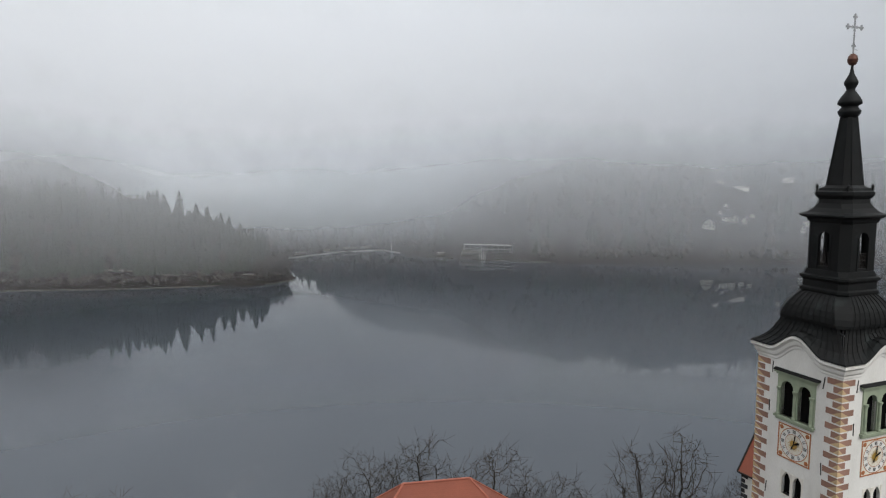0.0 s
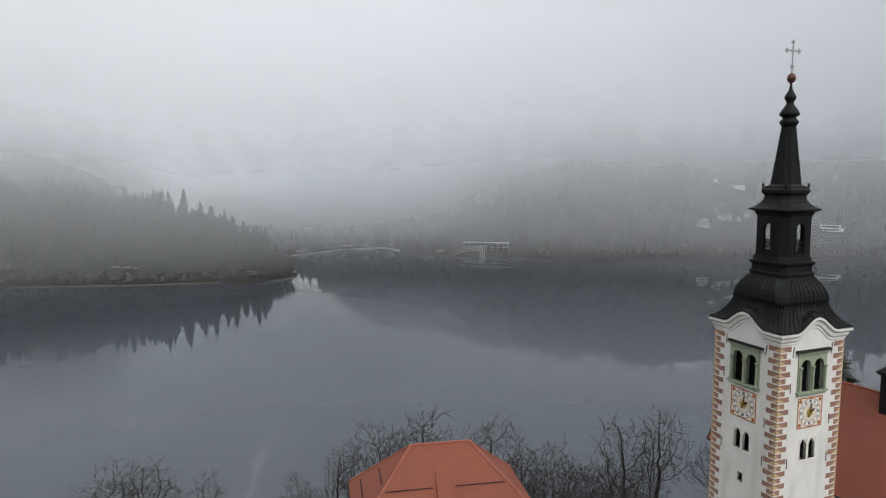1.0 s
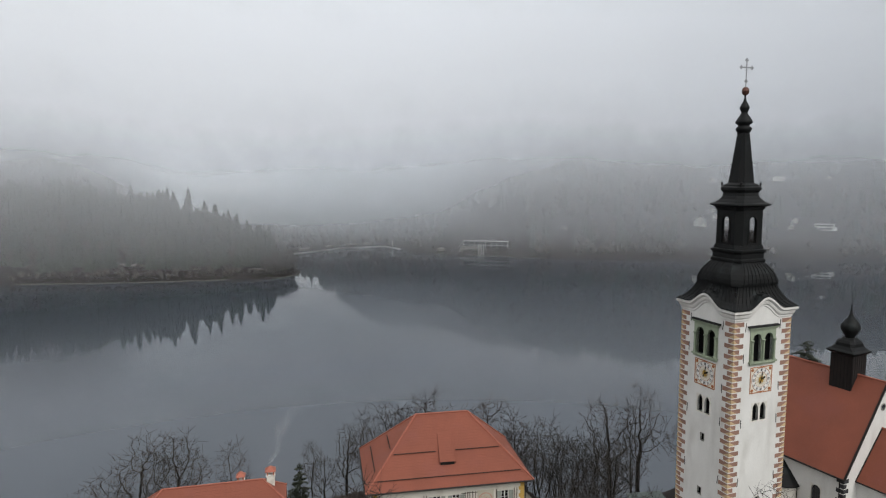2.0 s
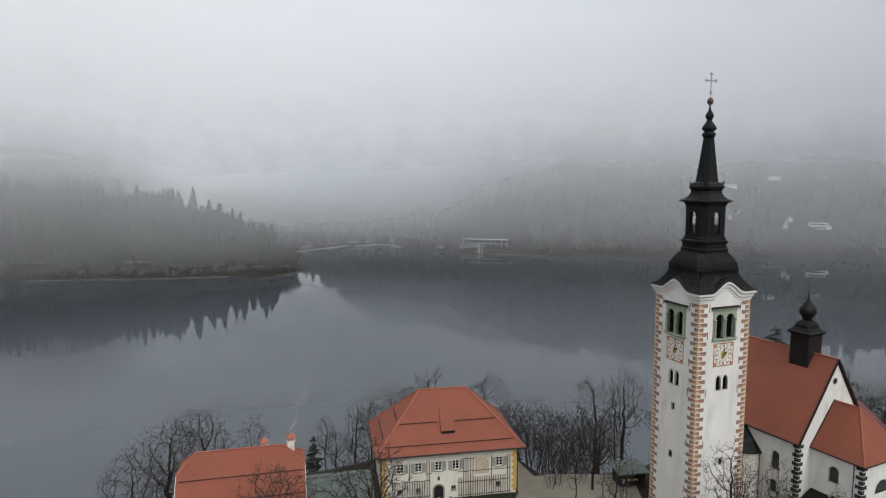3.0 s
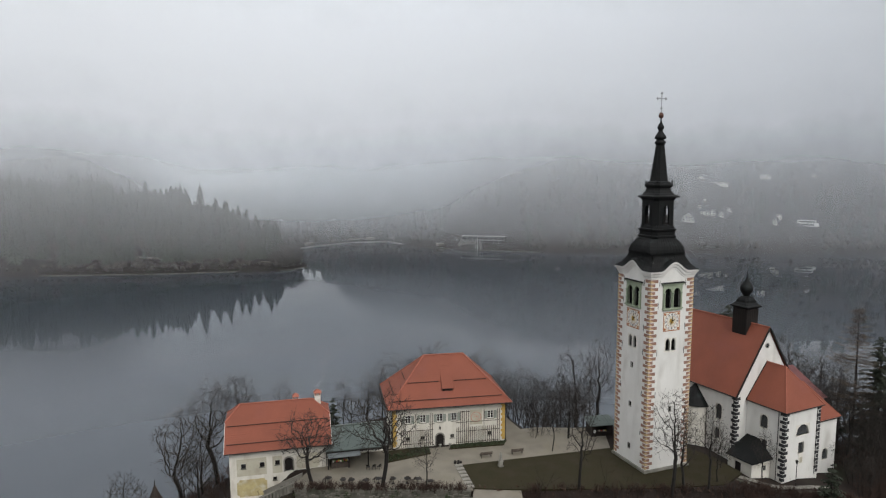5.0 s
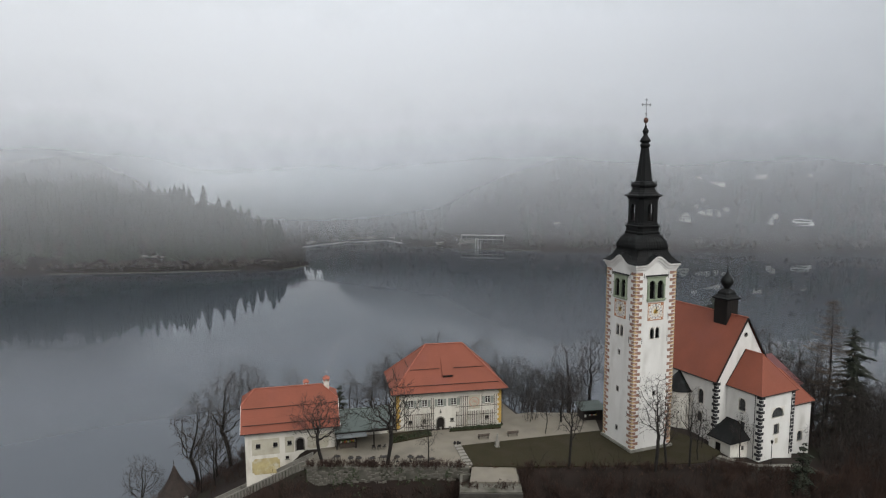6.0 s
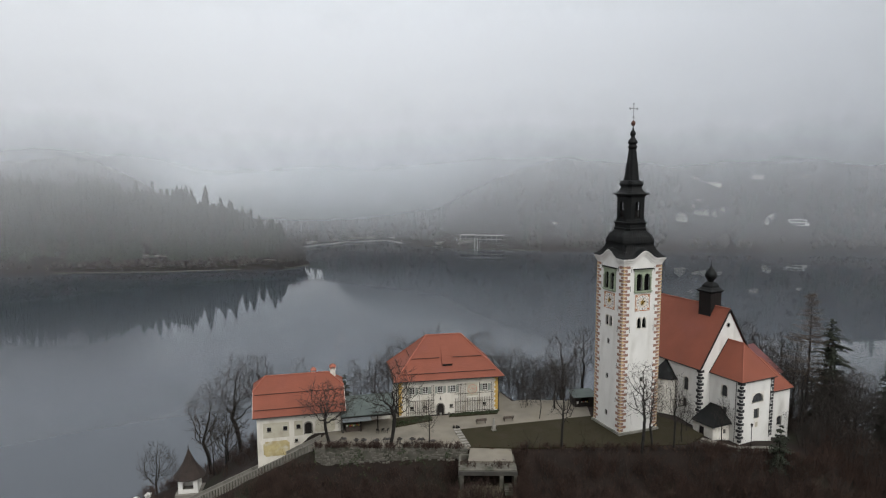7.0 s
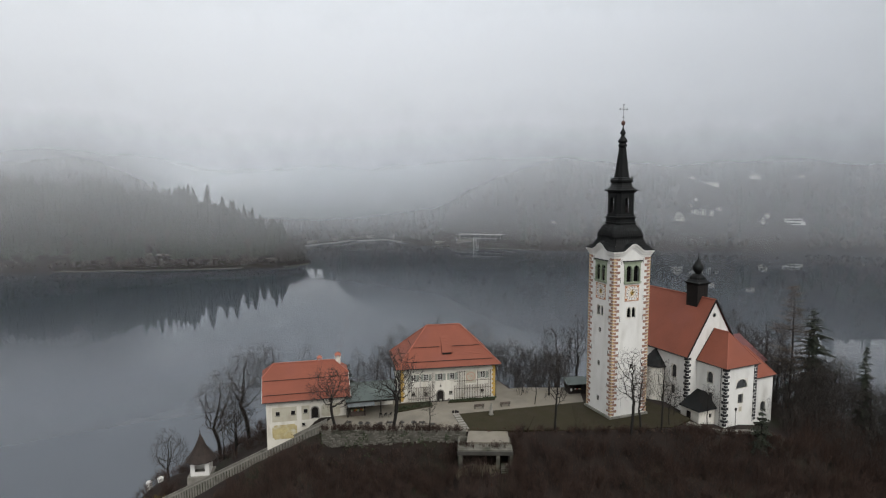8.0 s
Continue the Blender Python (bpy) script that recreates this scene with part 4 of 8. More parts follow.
for m, e, hs in ((front, X, holes), (pose(-X, 0, 0, 0, 0, -90), Y - 0.5, side_holes), (pose(0, Y, 0, 0, 0, 180), X, [(x - 0.47, x + 0.47, 3.88, 5.12) for x in (-6, -2, 2, 6)]), (pose(X, 0, 0, 0, 0, 90), Y - 0.5, side_holes)):
    bm = bmesh.new()
    pane_wall(bm, -e, e, -1.0, TOP, 0.5, hs)
    part("wall", bm, PLASTER_CREAM, house, m=m)
    for a, b, c, d in hs:
        if d - c > 1.0 and c > 2:
            casement(house, m, (a + b) / 2, (c + d) / 2, b - a, d - c)
        elif c > 0.5:
            casement(house, m, (a + b) / 2, (c + d) / 2, b - a, d - c, shutters=False, bars=0, frame_mat=STONE)
arched_door(house, front, -1.55, 1.2, 1.95)
bm = bmesh.new()
box(bm, -8.4, 8.4, -4.8, 4.8, 3.0, 3.1)
box(bm, -8.4, 8.4, -1.5, -1.4, 0.0, 6.4)
part("inner_floor", bm, WOOD_DARK, house)
bm = bmesh.new()
box(bm, -2.6, -0.5, -Y - 1.1, -Y, -0.3, -0.02)
box(bm, -2.9, -0.2, -Y - 1.6, -Y - 1.1, -0.5, -0.16)
part("doorstep", bm, STONE, house)
# roof
bm = bmesh.new()
e, r0, r1 = hip_roof(bm, 9.73, 6.2, 6.58, 3.18, 13.02, -0.05)
roof = part("roof", bm, TILE_RED, house, "red clay tile hipped roof with snow guards")
bm = bmesh.new()
for p, q in ((r0, r1), (e[0], r0), (e[3], r0), (e[1], r1), (e[2], r1)):
    ridge_line(bm, p, q)
part("ridge_tiles", bm, RIDGE, roof)
bm = bmesh.new()
poly(bm, [(x, y, 6.42) for x, y, z in e[::-1]])
for (ax, ay, _), (bx, by, _) in zip(e, e[1:] + e[:1]):
    poly(bm, [(ax, ay, 6.42), (bx, by, 6.42), (bx, by, 6.58), (ax, ay, 6.58)])
part("soffit", bm, WOOD_DARK, roof)
bm = bmesh.new()
for (ax, ay, _), (bx, by, _) in zip(e, e[1:] + e[:1]):
    tube(bm, (ax * 1.01, ay * 1.012, 6.5), (bx * 1.01, by * 1.012, 6.5), 0.08, 0.08, 6)
for x in (-8.95, 8.95):
    tube(bm, (x, -6.2, 6.45), (x, -Y - 0.1, 5.9), 0.05, 0.05, 6)
    tube(bm, (x, -Y - 0.1, 5.9), (x, -Y - 0.1, 0.0), 0.05, 0.05, 6)
part("gutter", bm, IRON, roof)


def snow_guard(roof, p, q, nrm):
    """A low rail of little tiles across a slope."""
    p, q, nrm = Vector(p), Vector(q), Vector(nrm).normalized()
    n = int((q - p).length / 0.42)
    bm = bmesh.new()
    for i in range(n):
        a, b = p.lerp(q, (i + 0.15) / n), p.lerp(q, (i + 0.75) / n)
        tube(bm, a + nrm * 0.12, b + nrm * 0.12, 0.06, 0.06, 4)
        tube(bm, a - nrm * 0.02, a + nrm * 0.16, 0.03, 0.03, 4)
    tube(bm, p + nrm * 0.05, q + nrm * 0.05, 0.035, 0.035, 4)
    part("snow_guard", bm, SHINGLE, roof)


def on_slope(x, t, hl=9.73, hw=6.2, ze=6.58, zr=13.02):
    return (x, -hw * (1 - t), ze + (zr - ze) * t + 0.03)


SN = (0, -(13.02 - 6.58), 6.2)
snow_guard(roof, on_slope(-8.4, 0.14), on_slope(8.4, 0.14), SN)
snow_guard(roof, on_slope(-6.3, 0.47), on_slope(-1.35, 0.47), SN)
snow_guard(roof, on_slope(1.0, 0.47), on_slope(6.3, 0.47), SN)
for t, w in ((0.2, 3.6), (0.5, 2.0)):
    snow_guard(roof, (-9.73 + 6.5 * t, w, 6.6 + 6.44 * t), (-9.73 + 6.5 * t, -w, 6.6 + 6.44 * t), (-6.44, 0, 6.5))
# dormer: a tiled shed roof with a dark louvre under its lip
bm = bmesh.new()
A, B = (-1.05, -4.55, 8.85), (0.78, -4.55, 8.85)
C, D = (0.5, -1.7, 11.35), (-0.9, -1.7, 11.35)
roof_face(bm, A, B, C, D)
poly(bm, [A, D, (-0.9, -1.7, 11.0), (-1.05, -4.4, 8.35)])
poly(bm, [B, (0.78, -4.4, 8.35), (0.5, -1.7, 11.0), C])
dormer = part("dormer", bm, TILE_RED, roof)
bm = bmesh.new()
box(bm, -0.95, 0.68, -4.42, -3.6, 8.15, 8.72)
for k in range(4):
    box(bm, -0.9, 0.63, -4.45, -4.42, 8.22 + 0.12 * k, 8.27 + 0.12 * k)
part("louvre", bm, WOOD_DARK, dormer)
# ochre corner quoins
quoin_column(house, [(-X, -Y, 0), (X, -Y, 90)], 0.2, 6.1, 0.43, 0.62, 0.42, [YELLOW, YELLOW], tall=0.41, split=False, depth=0.04)
# trellis over the front: slats on rails, in two fields round door and windows
slat = bmesh.new()
box(slat, -0.042, 0.042, -0.10, -0.06, 0.15, 2.75)
slat = link_mesh("slat", slat, TRELLIS)
tall = bmesh.new()
box(tall, -0.042, 0.042, -0.10, -0.06, 0.15, 5.4)
tall = link_mesh("slat", tall, TRELLIS)
trellis = part("trellis", (lambda b: (box(b, -7.6, -2.6, -0.062, -0.03, 2.68, 2.76), box(b, 1.0, 8.0, -0.062, -0.03, 3.5, 3.58), box(b, 1.0, 8.0, -0.062, -0.03, 2.05, 2.13), box(b, -7.6, -2.6, -0.062, -0.03, 0.6, 0.68), box(b, 1.0, 8.0, -0.062, -0.03, 0.3, 0.38), box(b, 1.3, 3.2, -0.062, -0.03, 5.2, 5.28), box(b, -3.3, -2.4, -0.062, -0.03, 3.6, 3.68), b)[-1])(bmesh.new()), TRELLIS, house, "weathered wooden wall trellis", m=front)
for x in np.arange(-7.55, -2.6, 0.32):
    near = any(abs(x - wx) < 1.0 for wx, _ in WIN)
    ob = new("slat", slat if near else tall)
    ob.parent = trellis
    ob.matrix_basis = pose(float(x), 0, 0)
for x in np.arange(1.1, 8.0, 0.31):
    near = any(abs(x - wx) < 1.0 for wx, _ in WIN) or 3.15 < x < 5.2
    ob = new("slat", slat if near else tall)
    ob.parent = trellis
    ob.matrix_basis = pose(float(x), 0, 0, 0, random.uniform(-0.5, 0.5), 0)
# painted medallion
bm = bmesh.new()
box(bm, 3.2, 5.15, -0.02, 0.0, 3.05, 5.4)
med = part("wall_panel", bm, BEIGE, house, m=front)
bm = bmesh.new()
for r0, r1 in ((0.74, 0.84),):
    for k in range(28):
        t0, t1 = 2 * math.pi * k / 28, 2 * math.pi * (k + 1) / 28
        q = lambda r, t: (4.17 + r * math.cos(t), -0.028, 4.25 + r * math.sin(t))
        poly(bm, [q(r0, t0), q(r1, t0), q(r1, t1), q(r0, t1)])
rng = random.Random(4)
for k in range(26):                          # scrolls inside, too worn to read
    t, r = rng.uniform(0, 6.28), rng.uniform(0.05, 0.6)
    x, z, a = 4.17 + r * math.cos(t), 4.25 + r * math.sin(t), rng.uniform(0, 6.28)
    u = Vector((math.cos(a), 0, math.sin(a))) * rng.uniform(0.06, 0.13)
    w = Vector((-math.sin(a), 0, math.cos(a))) * 0.035
    c = Vector((x, -0.027, z))
    f = poly(bm, [c - u - w, c + u - w * 0.4, c + u + w * 0.4, c - u + w])
bmesh.ops.recalc_face_normals(bm, faces=bm.faces)
part("medallion", bm, PINK, med, "faded pink sgraffito medallion", m=None)
for x in (-1.0, 0.55):                       # pots by the door
    bm = bmesh.new()
    lathe(bm, [(0.16, 0), (0.22, 0.35), (0.25, 0.38), (0.2, 0.4)], 10)
    mesh_thing("flower_pot", bm, STONE, house.matrix_world @ pose(x - 0.6, -Y - 0.45, 0.03), "grey stone flower pot beside the house door", "pot", "pots by the door")
bm = bmesh.new()
box(bm, -0.1, 0.1, -0.3, -0.1, 0, 0.35)
lathe(bm, [(0.03, 0.35), (0.03, 0.5)], 6)
tube(bm, (0, -0.2, 0.42), (0, 0.0, 0.55), 0.02, 0.02, 5)
part("wall_lantern", bm, IRON, house, m=front @ pose(-1.55, 0, 2.75))

# ---- the inn by the stairs ----
inn = thing("side_house", pose(-27.37, 40.17, 28.04, 0, 0, 14.78), "white stair-side house with red roof and faded fresco panel", "house")
X, Y = 6.75, 4.82
front = pose(0, -Y, 0)
WIN = [(-4.88, 1.43, 0.66, 0.7), (-2.36, 1.45, 0.66, 0.7), (-0.26, 1.53, 0.64, 0.66), (-0.65, -0.78, 0.5, 0.5)]
holes = [(x - w / 2, x + w / 2, z - h / 2, z + h / 2) for x, z, w, h in WIN] + [(0.75, 1.85, 0.1, 2.1)]
for m, e, hs in ((front, X, holes), (pose(-X, 0, 0, 0, 0, -90), Y - 0.5, [(-3.4, -2.7, 1.4, 2.1), (0.4, 1.1, 1.4, 2.1)]), (pose(0, Y, 0, 0, 0, 180), X, []), (pose(X, 0, 0, 0, 0, 90), Y - 0.5, [])):
    bm = bmesh.new()
    pane_wall(bm, -e, e, -8.0, 3.55, 0.5, hs)
    part("wall", bm, PLASTER_CREAM, inn, m=m)
    for a, b, c, d in hs:
        if d - c < 1:
            casement(inn, m, (a + b) / 2, (c + d) / 2, b - a, d - c, shutters=False, bars=1, frame_mat=WOOD_DARK)
arched_door(inn, front @ pose(0, 0, 0.1), 1.3, 1.1, 2.0)
bm = bmesh.new()
box(bm, -6.1, 6.1, -3.0, -2.9, -6, 3.5)
part("inner_wall", bm, WOOD_DARK, inn)


def soft_panel(bm, x0, x1, z0, z1, r, y):
    """A flat panel with scooped corners, a finger thick."""
    pts = []
    for cx, cz, a in ((x1, z0, 180), (x1, z1, 270), (x0, z1, 0), (x0, z0, 90)):
        for k in range(6):
            t = radians(a - 90 * k / 5)
            pts.append((cx + r * math.cos(t), cz + r * math.sin(t)))
    a = [bm.verts.new((x, y, z)) for x, z in pts]
    b = [bm.verts.new((x, 0.0, z)) for x, z in pts]
    bm.faces.new(a)
    for i in range(len(a)):
        bm.faces.new((a[i], b[i], b[(i + 1) % len(a)], a[(i + 1) % len(a)]))
    bmesh.ops.recalc_face_normals(bm, faces=bm.faces)


# raised fields are built round the windows: two strips above and below, and piers between
for x0, x1 in ((-5.8, -1.75), (-0.95, 0.4)):
    bm = bmesh.new()
    wins = [(x - w / 2 - 0.02, x + w / 2 + 0.02) for x, z, w, h in WIN[:3] if x0 < x < x1]
    xs = [x0] + [v for w in wins for v in w] + [x1]
    box(bm, x0, x1, -0.025, 0.0, 1.88, 2.5)
    box(bm, x0, x1, -0.025, 0.0, 0.0, 1.04)
    for a, b in zip(xs[::2], xs[1::2]):
        box(bm, a, b, -0.025, 0.0, 1.04, 1.88)
    part("beige_field", bm, BEIGE, inn, "raised beige wall field", m=front)
bm = bmesh.new()
soft_panel(bm, -5.85, -1.75, -3.05, -0.55, 0.35, -0.03)
part("fresco", bm, FRESCO, inn, "faded ochre wall fresco", m=front)
bm = bmesh.new()
soft_panel(bm, 2.4, 5.6, 0.25, 2.5, 0.3, -0.02)
part("beige_field", bm, BEIGE, inn, m=front)
bm = bmesh.new()
e, kk, r0, r1 = half_hip_roof(bm, 7.38, 5.47, 3.7, 5.15, 8.8, -0.24, 0.64, 0.64)
roof = part("roof", bm, TILE_RED, inn, "red clay tile half-hipped roof")
bm = bmesh.new()
for p, q in ((r0, r1), (kk[0], r0), (kk[3], r0), (kk[1], r1), (kk[2], r1)):
    ridge_line(bm, p, q, 0.1)
part("ridge_tiles", bm, RIDGE, roof)
bm = bmesh.new()
poly(bm, [(x, y, 3.56) for x, y, z in e[::-1]])
for (ax, ay, _), (bx, by, _) in zip(e, e[1:] + e[:1]):
    poly(bm, [(ax, ay, 3.56), (bx, by, 3.56), (bx, by, 3.7), (ax, ay, 3.7)])
part("soffit", bm, WOOD_DARK, roof)
bm = bmesh.new()
tube(bm, (-7.4, -5.55, 3.64), (7.4, -5.55, 3.64), 0.07, 0.07, 6)
tube(bm, (6.6, -5.5, 3.6), (6.6, -4.9, 3.2), 0.045, 0.045, 6)
tube(bm, (6.6, -4.9, 3.2), (6.6, -4.9, 0.1), 0.045, 0.045, 6)
part("gutter", bm, IRON, roof)
bm = bmesh.new()                             # clipped gable ends
for s in (-1, 1):
    pts = [(s * X, -Y, 3.5), (s * X, Y, 3.5), (s * X, Y * 0.38, 6.75), (s * X, -Y * 0.38, 6.75)]
    poly(bm, pts if s > 0 else pts[::-1])
    for p, q in ((kk[0] if s < 0 else kk[1], e[0] if s < 0 else e[1]), (kk[3] if s < 0 else kk[2], e[3] if s < 0 else e[2])):
        tube(bm, p, q, 0.03, 0.03, 4)
part("gable", bm, PLASTER, inn)
SN = (0, -(8.8 - 3.7), 5.47)
for t in (0.17, 0.54):
    snow_guard(roof, (-7.1, -5.47 * (1 - t), 3.73 + 5.1 * t), (7.1, -5.47 * (1 - t), 3.73 + 5.1 * t), SN)
for x, y, h, w in ((5.75, 0.4, 0.75, 0.42), (2.55, 0.9, 0.25, 0.34)):
    bm = bmesh.new()
    box(bm, -w, w, -w, w, -1.4, h)
    box(bm, -w - 0.08, w + 0.08, -w - 0.08, w + 0.08, h, h + 0.1)
    ch = part("chimney", bm, PLASTER_OLD, inn, "plastered chimney with little tiled hood", m=pose(x, y, 8.3))
    for sx in (-1, 1):
        for sy in (-1, 1):
            bm = bmesh.new()
            box(bm, sx * w * 0.8 - 0.07, sx * w * 0.8 + 0.07, sy * w * 0.8 - 0.07, sy * w * 0.8 + 0.07, h + 0.1, h + 0.5)
            part("pier", bm, RIDGE, ch)
    bm = bmesh.new()
    lathe(bm, [((w + 0.16) * 1.414, h + 0.5), ((w + 0.16) * 1.414, h + 0.56), (0.1, h + 1.0)], 4, math.pi / 4)
    part("hood", bm, RIDGE, ch)

# ---- the church: nave, choir, sacristy, porch, stair apse, ridge turret ----
church = thing("church", pose(45.36, 43.98, 26.5, 0, 0, 27.42), "white church with steep red tile roof and dark zigzag quoins", "church")
NW, NL, NE, NR = 6.1, 22.0, 11.06, 20.7     # half width, length, eave, ridge
CW, CD = 3.78, 6.3                          # choir half width and depth


def church_window(m, x0, x1, z0, z1, arched=True):
    """Leaded dark glass deep in a splayed opening, with a pale lip."""
    w = x1 - x0
    bm = bmesh.new()
    box(bm, x0 - 0.1, x0, -0.03, 0.3, z0 - 0.1, z1)
    box(bm, x1, x1 + 0.1, -0.03, 0.3, z0 - 0.1, z1)
    box(bm, x0, x1, -0.06, 0.3, z0 - 0.12, z0)
    if arched:
        arch_head(bm, (x0 + x1) / 2, w, z1 - min(w / 2, 1.25), z1 - 0.02, z1, -0.002, 0.3)
        box(bm, x0 - 0.1, x1 + 0.1, -0.03, 0.3, z1, z1 + 0.08)
    else:
        box(bm, x0 - 0.1, x1 + 0.1, -0.03, 0.3, z1, z1 + 0.1)
    win = part("window", bm, PLASTER_OLD, church, m=m)
    bm = bmesh.new()
    box(bm, x0, x1, 0.24, 0.26, z0, z1)
    part("pane", bm, LEADED, win)
    bm = bmesh.new()
    for k in range(1, 4):
        tube(bm, (x0 + w * k / 4, 0.22, z0), (x0 + w * k / 4, 0.22, z1), 0.018, 0.018, 4)
    k = z0 + 0.35
    while k < z1:
        tube(bm, (x0, 0.22, k), (x1, 0.22, k), 0.018, 0.018, 4)
        k += 0.35
    part("window_grille", bm, IRON, win)


def church_wall(m, x0, x1, z0, z1, wins, thick=0.7, mat=None):
    bm = bmesh.new()
    pane_wall(bm, x0, x1, z0, z1, thick, [w[:4] for w in wins])
    part("wall", bm, mat or PLASTER, church, m=m)
    for w in wins:
        church_window(m, *w)


west = pose(-NW, 0, 0, 0, 0, -90)           # long side towards the tower; its x is minus the depth
church_wall(west, -NL, 0.0, -4, NE - 0.1, [(-3.6, -2.5, 6.6, 8.95), (-3.7, -2.7, 3.5, 5.2), (-15, -13.9, 6.6, 8.95), (-19, -17.9, 6.6, 8.95)])
church_wall(pose(NW, 0, 0, 0, 0, 90), 0.0, NL, -4, NE - 0.1, [(13, 14.1, 6.6, 8.95), (18, 19.1, 6.6, 8.95)])
# gable walls
for m, sign in ((pose(0, 0, 0), 1), (pose(0, NL, 0, 0, 0, 180), -1)):
    bm = bmesh.new()
    e = NW - 0.7
    pane_wall(bm, -e, e, -4, NE - 0.1, 0.7)
    n = 24
    for i in range(n):
        a, b = -NW + 2 * NW * i / n, -NW + 2 * NW * (i + 1) / n
        f = lambda x: NE - 0.12 + (NR - NE - 0.15) * (1 - abs(x) / NW)
        poly(bm, [(a, 0, NE - 0.1), (b, 0, NE - 0.1), (b, 0, max(NE - 0.09, f(b))), (a, 0, max(NE - 0.09, f(a)))])
        poly(bm, [(b, 0.7, NE - 0.1), (a, 0.7, NE - 0.1), (a, 0.7, max(NE - 0.09, f(a))), (b, 0.7, max(NE - 0.09, f(b)))])
    part("gable", bm, PLASTER, church, m=m)
bm = bmesh.new()
lathe(bm, [(0.42, 0.0), (0.42, 0.06), (0.3, 0.06), (0.3, 0.01)], 18, cap=False)
oculus = part("oculus", bm, STONE, church, m=pose(-0.1, 0.0, 17.95, 90, 0, 0))
bm = bmesh.new()
lathe(bm, [(0.3, 0.0), (0.3, 0.02)], 18)
part("pane", bm, GLASS, oculus)
# choir
church_wall(pose(-CW, 0, 0, 0, 0, -90), 0.0, CD - 0.7, -4, 10.2, [(2.35, 3.55, 6.95, 8.9), (2.65, 3.6, 4.0, 5.25, False)])
church_wall(pose(CW, 0, 0, 0, 0, 90), -CD + 0.7, 0.0, -4, 10.2, [])
church_wall(pose(0, -CD, 0), -CW, CW, -4, 10.2, [(-1.3, 1.4, 6.45, 7.95), (-0.72, 0.48, 3.75, 5.35, False)])
bm = bmesh.new()                            # painted niche
box(bm, -0.5, 0.42, -0.05, 0.0, 2.15, 3.25)
arch_head(bm, -0.04, 0.92, 3.25, 3.25, 3.6, -0.05, 0.0)
niche = part("painted_niche", bm, PLASTER_OLD, church, "small faded painted wall niche", m=pose(0, -CD, 0))
bm = bmesh.new()
box(bm, -0.34, 0.26, -0.06, -0.05, 2.3, 3.1)
part("niche_picture", bm, BEIGE, niche)
# sacristy
SX, SY = 9.75, -5.0
church_wall(pose(0, SY, 0), CW + 0.01, SX, -5, 6.95, [(6.75, 8.0, 0.8, 2.45)])
church_wall(pose(SX, 0, 0, 0, 0, 90), SY + 0.7, 2.0, -5, 6.95, [(-2.5, -1.6, 2.5, 4.2)])
church_wall(pose(0, 2.0, 0, 0, 0, 180), -SX, -NW - 0.01, -5, 6.95, [])
# side chapel on the far flank
church_wall(pose(13.9, 0, 0, 0, 0, 90), 0.7, 6.3, -7, 7.8, [])
church_wall(pose(0, 0.0, 0), NW + 0.01, 13.9, -7, 7.8, [])
church_wall(pose(0, 7.0, 0, 0, 0, 180), -13.9, -NW - 0.01, -7, 7.8, [])

bm = bmesh.new()
OV = 0.36
roof_face(bm, (-NW - OV, NL + 0.3, NE - 0.05), (-NW - OV, -0.25, NE - 0.05), (0, -0.25, NR), (0, NL + 0.3, NR))
roof_face(bm, (NW + OV, -0.25, NE - 0.05), (NW + OV, NL + 0.3, NE - 0.05), (0, NL + 0.3, NR), (0, -0.25, NR))
roof = part("nave_roof", bm, TILE_RED, church, "steep red clay tile nave roof")
bm = bmesh.new()
ridge_line(bm, (0, -0.2, NR), (0, NL + 0.2, NR), 0.12)
part("ridge_tiles", bm, RIDGE, roof)
bm = bmesh.new()                            # dark verge and eave boards
for y in (-0.26, NL + 0.31):
    for s in (-1, 1):
        p, q = Vector((s * (NW + OV), y, NE - 0.1)), Vector((0, y, NR + 0.0))
        bm = bmesh.new()
        tube(bm, p, q, 0.13, 0.13, 4)
        part("verge", bm, IRON, roof)
for s in (-1, 1):
    bm = bmesh.new()
    tube(bm, (s * (NW + OV), -0.25, NE - 0.12), (s * (NW + OV), NL + 0.3, NE - 0.12), 0.11, 0.11, 6)
    part("gutter", bm, IRON, roof)
bm = bmesh.new()
tube(bm, (-NW - 0.1, 0.4, NE - 0.2), (-NW - 0.1, 0.4, 0), 0.05, 0.05, 6)
part("downpipe", bm, IRON, roof)
bm = bmesh.new()
c, d, rz, rd, ez = 4.11, 6.64, 15.5, 3.2, 10.3
roof_face(bm, (-c, 0, ez), (-c, -d, ez), (0, -rd, rz), (0, 0, rz))
roof_face(bm, (c, -d, ez), (c, 0, ez), (0, 0, rz), (0, -rd, rz))
roof_face(bm, (-c, -d, ez), (c, -d, ez), (0, -rd, rz), (0, -rd, rz))
roof = part("choir_roof", bm, TILE_RED, church, "red clay tile hipped choir roof")
bm = bmesh.new()
ridge_line(bm, (0, 0, rz), (0, -rd, rz), 0.1)
ridge_line(bm, (-c, -d, ez), (0, -rd, rz), 0.07)
ridge_line(bm, (c, -d, ez), (0, -rd, rz), 0.07)
part("ridge_tiles", bm, RIDGE, roof)
bm = bmesh.new()
for p, q in (((-c, 0, ez - 0.05), (-c, -d, ez - 0.05)), ((-c, -d, ez - 0.05), (c, -d, ez - 0.05)), ((c, -d, ez - 0.05), (c, 0, ez - 0.05)), ((-c, -0.02, ez), (0, -0.02, rz + 0.05))):
    bm = bmesh.new()
    tube(bm, p, q, 0.09, 0.09, 6)
    part("gutter", bm, IRON, roof)
